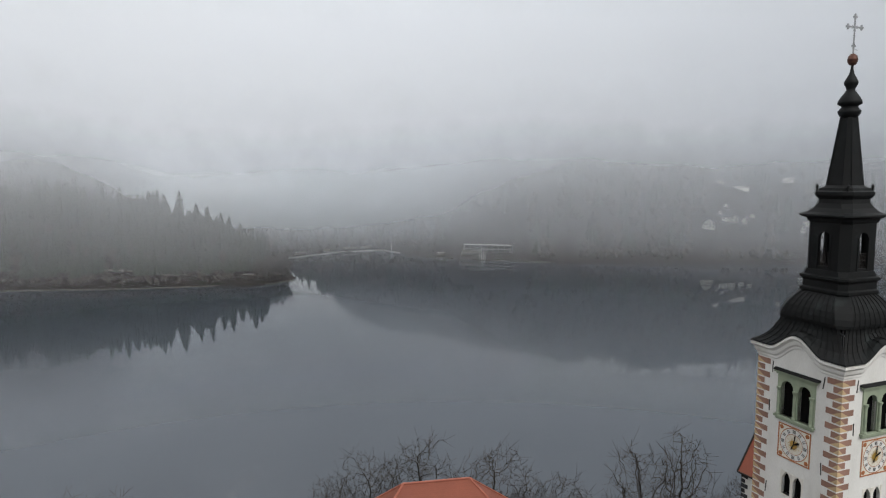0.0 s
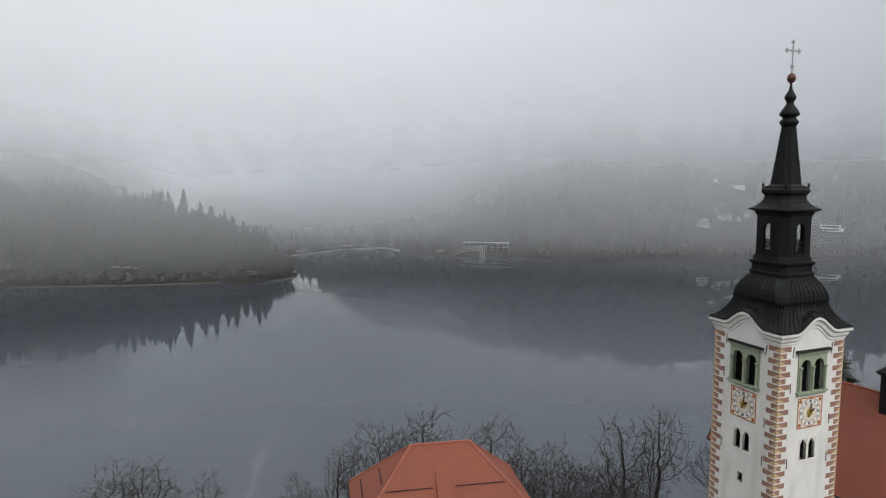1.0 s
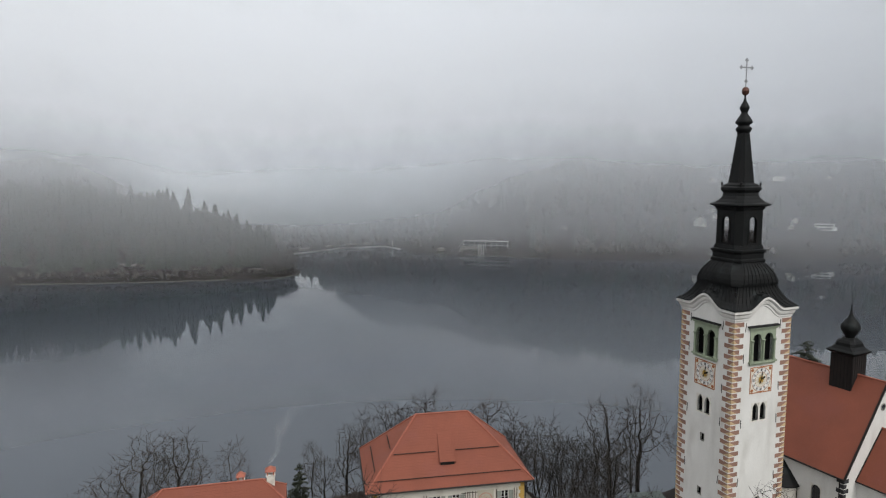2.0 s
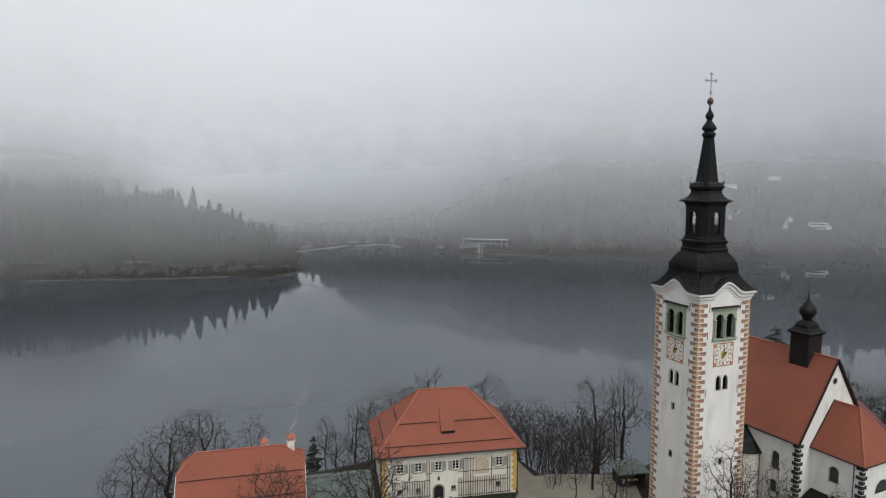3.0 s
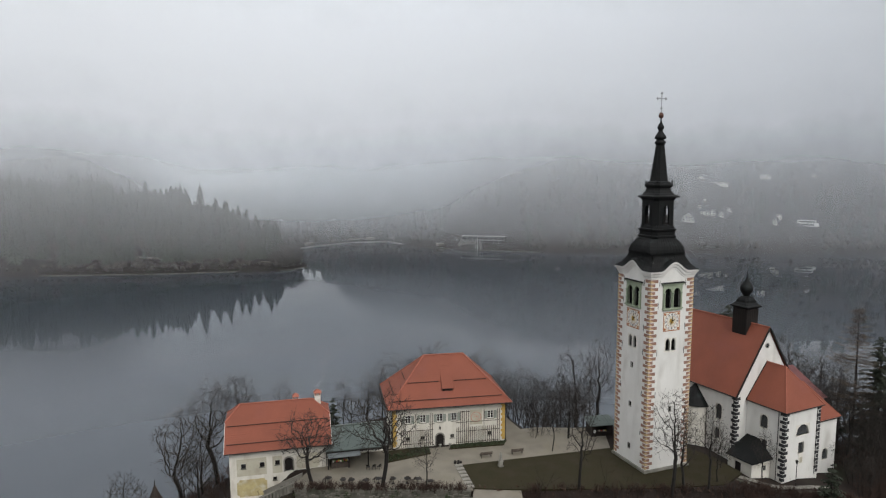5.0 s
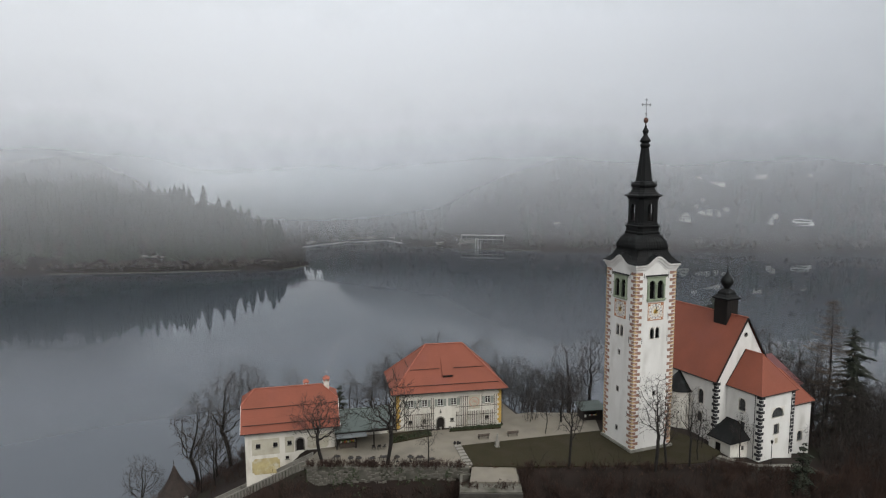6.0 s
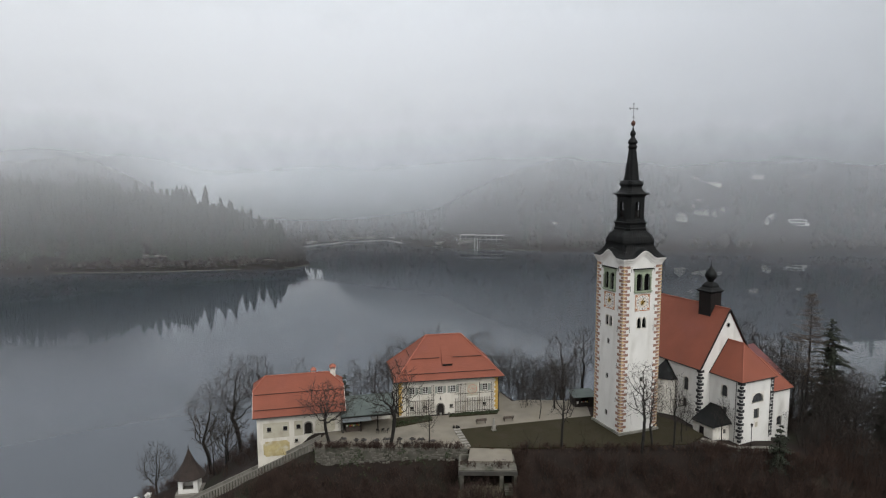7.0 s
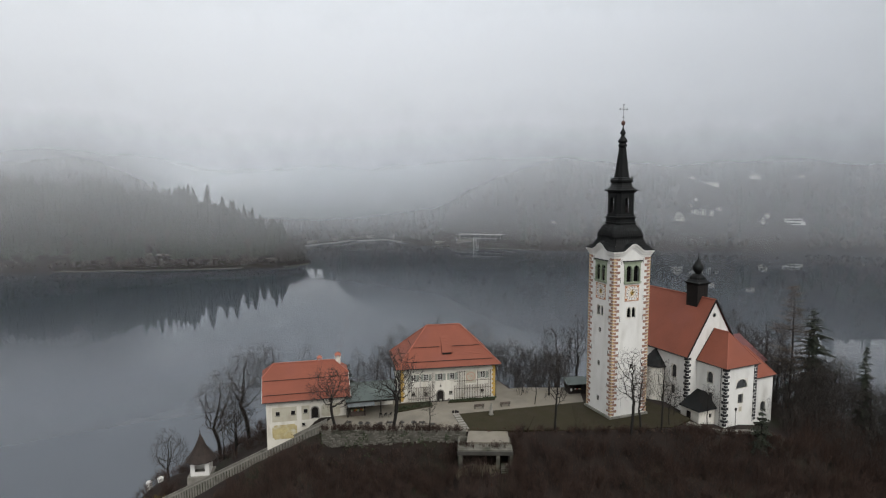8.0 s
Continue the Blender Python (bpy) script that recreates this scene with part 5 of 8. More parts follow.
for x, y in ((-CW - 0.08, -CD + 1.0), (CW - 0.75, -CD - 0.08)):
    bm = bmesh.new()
    tube(bm, (x, y, ez), (x, y, 0), 0.05, 0.05, 6)
    part("downpipe", bm, IRON, roof)
bm = bmesh.new()
sx, sy = SX + 0.38, SY - 0.33
roof_face(bm, (CW, sy, 7.1), (sx, sy, 7.1), (7.3, -0.9, 11.6), (CW, -0.9, 11.6))
roof_face(bm, (sx, sy, 7.1), (sx, 2.3, 7.1), (7.3, 2.3, 11.6), (7.3, -0.9, 11.6))
roof = part("sacristy_roof", bm, TILE_RED, church, "lower red clay tile sacristy roof")
bm = bmesh.new()
tube(bm, (CW + 0.3, sy - 0.05, 7.02), (sx + 0.03, sy - 0.05, 7.02), 0.08, 0.08, 6)
tube(bm, (sx + 0.05, sy, 7.02), (sx + 0.05, 2.3, 7.02), 0.08, 0.08, 6)
part("gutter", bm, IRON, roof)
bm = bmesh.new()
ridge_line(bm, (sx, sy, 7.1), (7.3, -0.9, 11.6), 0.08)
ridge_line(bm, (CW, -0.9, 11.6), (7.3, -0.9, 11.6), 0.08)
part("ridge_tiles", bm, RIDGE, roof)
bm = bmesh.new()
roof_face(bm, (NW, -0.45, 7.8), (14.3, -0.45, 7.8), (10.6, 3.3, 12.7), (3.5, 3.3, 12.7))
roof_face(bm, (14.3, -0.45, 7.8), (14.3, 7.35, 7.8), (10.6, 3.3, 12.7), (10.6, 3.3, 12.7))
roof_face(bm, (14.3, 7.35, 7.8), (NW, 7.35, 7.8), (3.5, 3.3, 12.7), (10.6, 3.3, 12.7))
part("chapel_roof", bm, TILE_DARK, church, "dark weathered red tile chapel roof")
# dark zigzag quoins: nave corner, choir corners
for corners in ([(-NW, 0, 0), (-NW, NL, 270)], [(-CW, -CD, 0), (CW, -CD, 90)]):
    quoin_column(church, corners, 0.2, 9.9 if corners[0][0] > -5 else 10.6, 0.56, 0.78, 0.42, [SLATE, SLATE], tall=0.44, split=False, depth=0.05)
# stair apse between tower and nave: half-round wall, half cone of dark sheet
bm = bmesh.new()
n, r = 10, 2.35
ring_pts = [(-NW - r * math.sin(math.pi * k / n), 7.6 + r * math.cos(math.pi * k / n)) for k in range(n + 1)]
for (ax, ay), (bx, by) in zip(ring_pts, ring_pts[1:]):
    poly(bm, [(ax, ay, -3), (bx, by, -3), (bx, by, 8.0), (ax, ay, 8.0)])
bmesh.ops.remove_doubles(bm, verts=bm.verts, dist=0.001)
bmesh.ops.recalc_face_normals(bm, faces=bm.faces)
apse = part("stair_apse", bm, PLASTER_OLD, church, "half-round beige stair apse under dark metal roof")
bm = bmesh.new()
out = [(-NW - (r + 0.3) * math.sin(math.pi * k / n), 7.6 + (r + 0.3) * math.cos(math.pi * k / n)) for k in range(n + 1)]
for (ax, ay), (bx, by) in zip(out, out[1:]):
    poly(bm, [(bx, by, 7.95), (ax, ay, 7.95), (-NW - 0.05, 7.6, 11.0)])
    poly(bm, [(ax, ay, 7.95), (bx, by, 7.95), (bx, by, 7.85), (ax, ay, 7.85)])
bmesh.ops.recalc_face_normals(bm, faces=bm.faces)
part("apse_roof", bm, SHEET, apse)
bm = bmesh.new()
tube(bm, (-NW - 0.25, 5.1, 7.9), (-NW - 0.25, 5.1, -0.5), 0.05, 0.05, 6)
part("downpipe", bm, IRON, apse)
# porch under a dark sheet roof in the corner of nave and choir
PX0, PX1, PY0, PY1 = -7.6, -CW - 0.01, -4.3, -0.25
bm = bmesh.new()
pane_wall(bm, PX0, PX1, -1.5, 2.9, 0.3, [(-5.2, -4.6, 1.2, 2.0)])
bmesh.ops.translate(bm, verts=bm.verts, vec=(0, PY0, 0))
porch = part("porch", bm, PLASTER_OLD, church, "small plastered porch with dark hipped sheet roof")
bm = bmesh.new()
pane_wall(bm, -PY1, -PY0 - 0.3, -1.5, 2.9, 0.3, [(1.4, 2.5, -1.4, 2.2)])
part("wall", bm, PLASTER_OLD, porch, m=pose(PX0, 0, 0, 0, 0, -90))
bm = bmesh.new()
box(bm, PX0 + 0.22, PX0 + 0.28, -2.5, -1.4, -0.5, 2.2)
part("door", bm, WOOD_DARK, porch)
bm = bmesh.new()
box(bm, -5.2, -4.6, PY0 + 0.2, PY0 + 0.22, 1.2, 2.0)
part("pane", bm, GLASS, porch)
bm = bmesh.new()
a, b, c, d = (PX0 - 0.5, PY0 - 0.45, 2.95), (PX1, PY0 - 0.45, 2.95), (PX0 - 0.5, PY1, 2.95), (PX1, PY1, 2.95)
t0, t1 = (PX1, -2.4, 5.1), (PX1, PY1, 5.1)
poly(bm, [a, b, t0])
poly(bm, [c, a, t0, t1])
poly(bm, [(x, y, z - 0.12) for x, y, z in (a, b, d, c)])
poly(bm, [(a[0], a[1], 2.83), (b[0], b[1], 2.83), b, a])
poly(bm, [(c[0], c[1], 2.83), (a[0], a[1], 2.83), a, c])
bmesh.ops.recalc_face_normals(bm, faces=bm.faces)
part("roof", bm, SHEET, porch)
# ridge turret with onion dome
bm = bmesh.new()
h = 1.5
box(bm, -h, h, -h, h, 17.6, 23.2)
turret = part("ridge_turret", bm, WOOD_DARK, church, "black ridge turret with onion dome", m=pose(0.1, 4.25, 0) @ Matrix.Diagonal((0.85, 0.85, 1, 1)))
bm = bmesh.new()
for side in range(4):
    R = pose(0, 0, 0, 0, 0, 90 * side)
    for k in range(7):
        x = -h + 0.1 + (2 * h - 0.2) * k / 6
        p = R @ Vector((x, -h - 0.02, 17.8))
        q = R @ Vector((x, -h - 0.02, 23.1))
        tube(bm, p, q, 0.03, 0.03, 4)
part("cladding_strips", bm, SHEET, turret)
bm = bmesh.new()
eight(bm, [(1.5, 0.1, 22.9), (1.9, 0.05, 23.15), (1.95, 0.05, 23.3), (1.62, 0.2, 23.5), (1.35, 0.35, 23.85), (1.3, 0.4, 24.2), (1.1, 0.4, 24.45), (0.7, 0.3, 24.75)], True)
part("cap", bm, SHEET, turret)
bm = bmesh.new()
lathe(bm, [(0.62, 24.7), (0.6, 24.95), (0.85, 25.2), (1.12, 25.6), (1.2, 25.95), (1.08, 26.35), (0.75, 26.75), (0.4, 27.1), (0.2, 27.5), (0.1, 28.1), (0.06, 28.3), (0.16, 28.42), (0.06, 28.55), (0.03, 28.9)], 18)
onion = part("onion_dome", bm, SHEET, turret, smooth=True)
bm = bmesh.new()
box(bm, -0.03, 0.03, -0.02, 0.02, 28.8, 29.8)
box(bm, -0.25, 0.25, -0.02, 0.02, 29.35, 29.42)
part("cross", bm, IRON, turret)

# ---- the terrace: paths, lawn, walls, stairs, small buildings, furniture ----
bm = bmesh.new()
prism(bm, [(-23.5, 30.6), (1.2, 30.6), (-0.4, 38.0), (22.5, 44.3), (23.0, 52.0), (12.0, 52.2), (9.4, 51.4), (7.3, 57.0), (5.2, 56.4), (6.9, 46.6), (-8, 43.0), (-12.5, 45.5), (-21, 42), (-22, 36)], 28.0, 28.22)
mesh_thing("gravel_path", bm, GRAVEL, label="pale trodden gravel forecourt between the houses", category="path", kind="structure")
bm = bmesh.new()
prism(bm, [(-0.2, 37.9), (1.3, 30.9), (8.0, 30.7), (14.0, 30.9), (22.0, 31.2), (27.5, 31.5), (35.5, 32.6), (39.0, 36.2), (37.0, 41.0), (33.5, 45.5), (22.6, 44.2)], 27.9, 28.26)
mesh_thing("lawn", bm, LAWN, label="dull brownish winter lawn before the church", category="lawn", kind="structure")
bm = bmesh.new()
prism(bm, [(0.9, 26.3), (7.6, 26.3), (7.6, 30.95), (1.3, 30.95)], 27.6, 28.1)
mesh_thing("gravel_path", bm, GRAVEL, label="trodden gravel landing over the stair vault", category="path", kind="structure")
for pts, lab in (([(-11.5, 38.2), (-4.9, 41.6), (-5.6, 43.9), (-11.8, 42.2)], "dark planted bed with ivy by the house"), ([(-2.2, 43.2), (6.3, 44.9), (6.6, 46.4), (-1.6, 44.7)], "dark planted bed along the house front")):
    bm = bmesh.new()
    prism(bm, pts, 28.1, 28.36)
    mesh_thing("flower_bed", bm, LAWN, label=lab, category="flower bed", group="flower beds", kind="structure")
rng = random.Random(11)
bm = bmesh.new()
for k in range(420):                         # low ivy and tufts in the beds
    if k % 2:
        u, v = rng.random(), rng.random()
        p = Vector((-11.5, 38.4, 28.36)).lerp(Vector((-5.1, 41.7, 28.36)), u) + Vector((-0.25, 2.2, 0)) * v
    else:
        p = Vector((-2.1, 43.35, 28.36)).lerp(Vector((6.3, 45.0, 28.36)), rng.random()) + Vector((0.3, 1.3, 0)) * rng.random()
    for j in range(3):
        a = rng.uniform(0, 6.28)
        d = Vector((math.cos(a), math.sin(a), 0))
        s = rng.uniform(0.12, 0.3)
        poly(bm, [p + d * s, p + d * s * 0.4 + Vector((-d.y, d.x, 0)) * 0.12 + Vector((0, 0, s * 0.9)), p - d * 0.05])
IVY = material("ivy_leaves", (0.025, 0.04, 0.016), (0.04, 0.045, 0.02), 1.5, 0.7, 0.1, 10)
mesh_thing("ivy", bm, IVY, label="low dark ivy filling the house beds", category="ivy", kind="stuff")

# stone edging blocks along the lawn
for k in range(7):
    t = k / 6
    bm = bmesh.new()
    box(bm, -0.55, 0.55, -0.38, 0.38, 0.0, 0.16 + 0.02 * (k % 2))
    bmesh.ops.bevel(bm, geom=bm.edges[:], offset=0.03, segments=1, affect="EDGES")
    mesh_thing("stone_step", bm, CONCRETE, pose(-0.75 + 1.55 * t, 37.6 - 6.3 * t, 28.2, 0, 0, 12 + random.uniform(-5, 5)), "pale worn stone slab edging the lawn", "stone slab", "edging slabs")

# retaining wall under the forecourt, of coursed rubble
STONES = []
bm = bmesh.new()
box(bm, -22.6, 0.9, 29.95, 30.55, 20.0, 28.0)
wall = mesh_thing("retaining_wall", bm, MOSSY, label="mottled pale rubble retaining wall under the forecourt", category="wall", kind="structure")
bm = bmesh.new()
for k in range(20):
    a, b = -22.7 + 1.18 * k, -22.7 + 1.18 * (k + 1) - 0.03
    box(bm, a, b, 29.85, 30.65, 28.0, 28.3 + 0.05 * random.random())
part("coping", bm, MOSSY, wall)
rock = []
for v in range(5):
    b2 = bmesh.new()
    r = bmesh.ops.create_cube(b2, size=1.0)
    for vert in b2.verts:
        vert.co = Vector((vert.co.x * 0.62, vert.co.y * 0.2, vert.co.z * 0.34)) + Vector([random.uniform(-0.04, 0.04) for _ in range(3)])
    rock.append(link_mesh("stone", b2, RUBBLE))
for j in range(8):
    for k in range(34):
        x = -22.2 + 0.68 * k + (0.34 if j % 2 else 0) + random.uniform(-0.06, 0.06)
        if x > 0.5:
            continue
        if random.random() < 0.22 + 0.12 * math.sin(x * 0.9 + j):
            continue
        ob = new("stone", random.choice(rock))
        ob.parent = wall
        ob.matrix_basis = pose(x, 29.95 + random.uniform(-0.06, 0.04), 27.7 - 0.4 * j + random.uniform(-0.13, 0.13), 0, random.uniform(-16, 16), 0) @ Matrix.Diagonal((random.uniform(0.45, 1.3), 1, random.uniform(0.55, 1.25), 1))

# the vaulted landing: slab, beam, piers, dark mouth
vault = thing("stair_vault", pose(0, 0, 0), "concrete landing slab over a dark stair mouth", "shelter")
bm = bmesh.new()
box(bm, -0.5, 7.9, 23.9, 26.3, 27.6, 27.85)
part("slab", bm, MOSSY, vault)
bm = bmesh.new()
box(bm, -0.55, 7.95, 23.6, 23.9, 27.15, 27.7)
part("beam", bm, DARK_CONC, vault)
for x in (-0.3, 5.4):
    bm = bmesh.new()
    box(bm, x, x + 0.55, 23.7, 24.2, 21.5, 27.15)
    part("pier", bm, MOSSY, vault)
bm = bmesh.new()
box(bm, -0.5, 7.9, 29.5, 29.9, 20.0, 27.55)
box(bm, -0.5, -0.1, 24.2, 29.5, 20.0, 27.5)
box(bm, 7.5, 7.9, 24.2, 29.5, 20.0, 27.5)
part("back_wall", bm, MOSSY, vault)
bm = bmesh.new()
for k in range(22):
    box(bm, 0.5 + 0.22 * k, 0.53 + 0.22 * k, 23.9, 23.94, 23.0, 25.3)
box(bm, 0.4, 5.4, 23.88, 23.96, 25.25, 25.35)
part("railing", bm, TRELLIS, vault)
bm = bmesh.new()
for k in range(4):
    box(bm, 6.1, 7.2, 23.2 - 0.32 * k, 24.4, 25.6 - 0.19 * (k + 1), 25.6 - 0.19 * k)
part("stair_flight", bm, MOSSY, vault)

# the long stairs down to the lake
stairs = thing("long_stairs", pose(0, 0, 0), "long worn stone stairs with a low parapet", "stairs")
P0, P1 = Vector((-22.8, 32.3, 28.1)), Vector((-57.0, 39.6, 9.0))
N = 99
run = P1 - P0
flat = Vector((run.x, run.y, 0)).normalized()
side = Vector((-flat.y, flat.x, 0))
yaw = math.degrees(math.atan2(flat.y, flat.x))
st = bmesh.new()
ln = Vector((run.x, run.y, 0)).length / N
box(st, 0, ln + 0.06, -1.35, 1.35, -0.6, 0.0)
bmesh.ops.bevel(st, geom=[e for e in st.edges if all(v.co.z > -0.1 for v in e.verts)], offset=0.025, segments=1, affect="EDGES")
st = link_mesh("step", st, CONCRETE)
for k in range(N):
    ob = new("step", st)
    ob.parent = stairs
    p = P0.lerp(P1, k / N)
    ob.matrix_basis = pose(p.x, p.y, p.z, 0, 0, yaw)
for off in (1.52, -1.52):
    bm = bmesh.new()
    n = 33
    for k in range(n):
        a, b = P0.lerp(P1, k / n), P0.lerp(P1, (k + 1) / n)
        for lo, hi, w in ((-3.0, 0.62, 0.15), (0.62, 0.74, 0.22)):
            v = []
            for p in (a, b):
                for s in (-w, w):
                    for z in (lo, hi):
                        v.append(bm.verts.new(p + side * (off + s) + Vector((0, 0, z))))
            for q in ((0, 1, 5, 4), (2, 6, 7, 3), (1, 3, 7, 5), (0, 4, 6, 2), (0, 2, 3, 1), (4, 5, 7, 6)):
                bm.faces.new([v[i] for i in q])
    bmesh.ops.recalc_face_normals(bm, faces=bm.faces)
    par = part("parapet", bm, CONCRETE, stairs)
    bm = bmesh.new()
    for k in range(n * 2):                   # upright joints of the parapet
        p = P0.lerp(P1, (k + 0.5) / (n * 2)) + side * (off + (0.17 if off > 0 else -0.17))
        box_pts = box(bm, p.x - 0.09, p.x + 0.09, p.y - 0.05, p.y + 0.05, p.z - 1.4, p.z + 0.6)
    part("buttress", bm, MOSSY, par)

# the small open chapel by the stairs
pav = thing("stair_chapel", pose(-47.6, 42.4, 15.2, 0, 0, 10) @ Matrix.Diagonal((0.93, 0.93, 0.93, 1)), "white open chapel with steep conical shingle roof", "chapel")
bm = bmesh.new()
box(bm, -2.3, 2.3, -2.3, 2.3, -3.0, 0.0)
part("plinth", bm, CONCRETE, pav)
for side_ in range(4):
    bm = bmesh.new()
    e = 1.75 if side_ % 2 == 0 else 1.45
    pane_wall(bm, -e, e, 0.0, 3.0, 0.3, [(-0.95, 0.95, 0.75, 2.6)])
    arch_head(bm, 0, 1.9, 1.75, 2.58, 2.6, 0.0, 0.3)
    part("wall", bm, PLASTER, pav, m=pose(0, 0, 0, 0, 0, 90 * side_) @ pose(0, -1.75, 0))
bm = bmesh.new()
prof = [(2.95, 2.75), (2.9, 2.9), (1.9, 4.1), (1.05, 5.5), (0.45, 6.9), (0.08, 7.9)]
for (ra, za), (rb, zb) in zip(prof[1:], prof[2:]):
    k = 5
    for i in range(k):
        u, v = i / k, (i + 1) / k
        lathe(bm, [(ra + (rb - ra) * u + 0.05, za + (zb - za) * u - 0.03), (ra + (rb - ra) * v + 0.01, za + (zb - za) * v)], 12, cap=False)
lathe(bm, [(2.6, 2.72), (2.98, 2.8), (2.96, 2.92)], 12)
pr = part("roof", bm, SHINGLE, pav, "steep brown shingle cone roof")
bm = bmesh.new()
lathe(bm, [(0.06, 7.8), (0.06, 8.2), (0.14, 8.3), (0.05, 8.45), (0.02, 8.9)], 8)
part("finial", bm, IRON, pr)
for x, y, z in ((-58.7, 49.4, 9.6), (-60.7, 48.8, 9.0)):
    bm = bmesh.new()
    box(bm, -0.42, 0.42, -0.42, 0.42, -2.0, 0.85)
    box(bm, -0.54, 0.54, -0.54, 0.54, 0.85, 0.98)
    lathe(bm, [(0.7, 0.98), (0.08, 1.3)], 4, math.pi / 4)
    mesh_thing("gate_pillar", bm, PLASTER, pose(x, y, z, 0, 0, 12), "squat white plastered pillar beside the stairs", "pillar", "stair pillars")

# annex between the houses: verdigris roof on posts, a stall below
annex = thing("annex", pose(-16.2, 41.2, 28.15, 0, 0, 15), "low annex with verdigris sheet roof and open stall", "annex")
bm = bmesh.new()
A, B, C, D = (-4.6, -4.4, 2.9), (4.4, -4.4, 2.9), (4.4, 0.6, 4.5), (-4.6, 0.6, 4.5)
poly(bm, [A, B, C, D])
poly(bm, [D, C, (4.4, 3.6, 3.6), (-4.6, 3.6, 3.6)])
poly(bm, [(x, y, z - 0.12) for x, y, z in (A, D, C, B)])
poly(bm, [(-4.6, -4.4, 2.78), (4.4, -4.4, 2.78), B, A])
poly(bm, [(-4.6, 0.6, 4.38), (-4.6, -4.4, 2.78), A, D])
poly(bm, [(4.4, -4.4, 2.78), (4.4, 0.6, 4.38), C, B])
bmesh.ops.recalc_face_normals(bm, faces=bm.faces)
ar = part("roof", bm, VERDIGRIS, annex, "verdigris standing-seam sheet roof")
bm = bmesh.new()
for k in range(16):
    x = -4.5 + 0.59 * k
    tube(bm, (x, -4.4, 2.93), (x, 0.6, 4.53), 0.03, 0.03, 4)
tube(bm, (-4.6, 0.6, 4.55), (4.4, 0.6, 4.55), 0.09, 0.09, 6)
part("seams", bm, VERDIGRIS, ar)
bm = bmesh.new()
box(bm, -4.4, 4.2, 0.4, 0.7, -0.2, 4.35)
part("back_wall", bm, PLASTER_OLD, annex)
bm = bmesh.new()
box(bm, -4.6, 4.4, -4.3, -4.1, 2.45, 2.75)
part("fascia", bm, WOOD_DARK, annex)
for x in (-4.3, -1.4, 1.4, 4.1):
    bm = bmesh.new()
    box(bm, x - 0.09, x + 0.09, -4.2, -4.0, -0.1, 2.5)
    part("post", bm, WOOD_DARK, annex)
bm = bmesh.new()
poly(bm, [(-4.4, -5.3, 2.25), (0.2, -5.3, 2.25), (0.2, -4.3, 2.55), (-4.4, -4.3, 2.55)])
poly(bm, [(-4.4, -5.3, 2.22), (-4.4, -4.3, 2.52), (0.2, -4.3, 2.52), (0.2, -5.3, 2.22)])
part("awning", bm, ZINC, annex, "dull grey awning")
bm = bmesh.new()
box(bm, -3.8, -1.2, -3.9, -3.1, 0.0, 0.85)
mesh_thing("stall_table", bm, TRELLIS, annex.matrix_world, "reddish wooden stall table under the annex roof", "table")
rng = random.Random(8)
GOODS = [material("goods_%s" % k, c, None, 3.0, 0.7, 0.1, 20) for k, c in (("white", (0.6, 0.58, 0.5)), ("green", (0.12, 0.2, 0.06)), ("red", (0.4, 0.07, 0.05)), ("yellow", (0.5, 0.36, 0.08)))]
for k in range(9):
    bm = bmesh.new()
    lathe(bm, [(0.1, 0), (0.15, 0.1), (0.13, 0.22), (0.05, 0.3)], 8)
    mesh_thing("stall_goods", bm, GOODS[k % 4], annex.matrix_world @ pose(-3.6 + 0.27 * k, -3.5 + rng.uniform(-0.2, 0.2), 0.85), ("white", "green", "red", "yellow")[k % 4] + " bundle of goods on the stall table", "goods", "stall goods")
# a clutter of dark folded furniture beside the stall
for k in range(3):
    bm = bmesh.new()
    for a, b in ((0, 0.45), (0.45, 0.9)):
        for x in (0.0, 0.42):
            box(bm, x, x + 0.03, a * 0, 0.03, 0, 0.45 if a else 0.85)
            box(bm, x, x + 0.03, 0.4, 0.43, 0, 0.45)
    box(bm, 0.0, 0.45, 0.0, 0.43, 0.43, 0.46)
    box(bm, 0.0, 0.45, 0.0, 0.03, 0.62, 0.82)
    mesh_thing("garden_chair", bm, IRON, annex.matrix_world @ pose(0.9 + 0.9 * k, -5.6 - 0.2 * k, 0.07, 0, 0, 30 * k - 20), "dark metal garden chair on the gravel", "chair", "garden chairs")

# kiosk behind the tower
kiosk = thing("kiosk", pose(22.0, 50.0, 28.15, 0, 0, 11) @ Matrix.Diagonal((0.84, 0.84, 0.86, 1)), "dark wooden kiosk with grey-green sheet roof", "kiosk")
bm = bmesh.new()
pane_wall(bm, -2.1, 2.1, 0.0, 2.35, 0.12, [(-1.0, 0.9, 1.05, 1.85)])
bmesh.ops.translate(bm, verts=bm.verts, vec=(0, -1.5, 0))
part("front_wall", bm, WOOD_DARK, kiosk)
bm = bmesh.new()
box(bm, -2.1, -1.98, -1.38, 1.5, 0, 2.35)
box(bm, 1.98, 2.1, -1.38, 1.5, 0, 2.35)
box(bm, -1.98, 1.98, 1.38, 1.5, 0, 2.35)
part("side_walls", bm, WOOD_DARK, kiosk)
bm = bmesh.new()
box(bm, -1.0, 0.9, -1.75, -1.3, 0.98, 1.05)
part("counter", bm, TRELLIS, kiosk)
bm = bmesh.new()
A, B, C, D = (-2.7, -2.1, 2.35), (2.7, -2.1, 2.35), (2.7, 1.9, 2.85), (-2.7, 1.9, 2.85)
poly(bm, [A, B, C, D])
poly(bm, [(x, y, z - 0.1) for x, y, z in (A, D, C, B)])
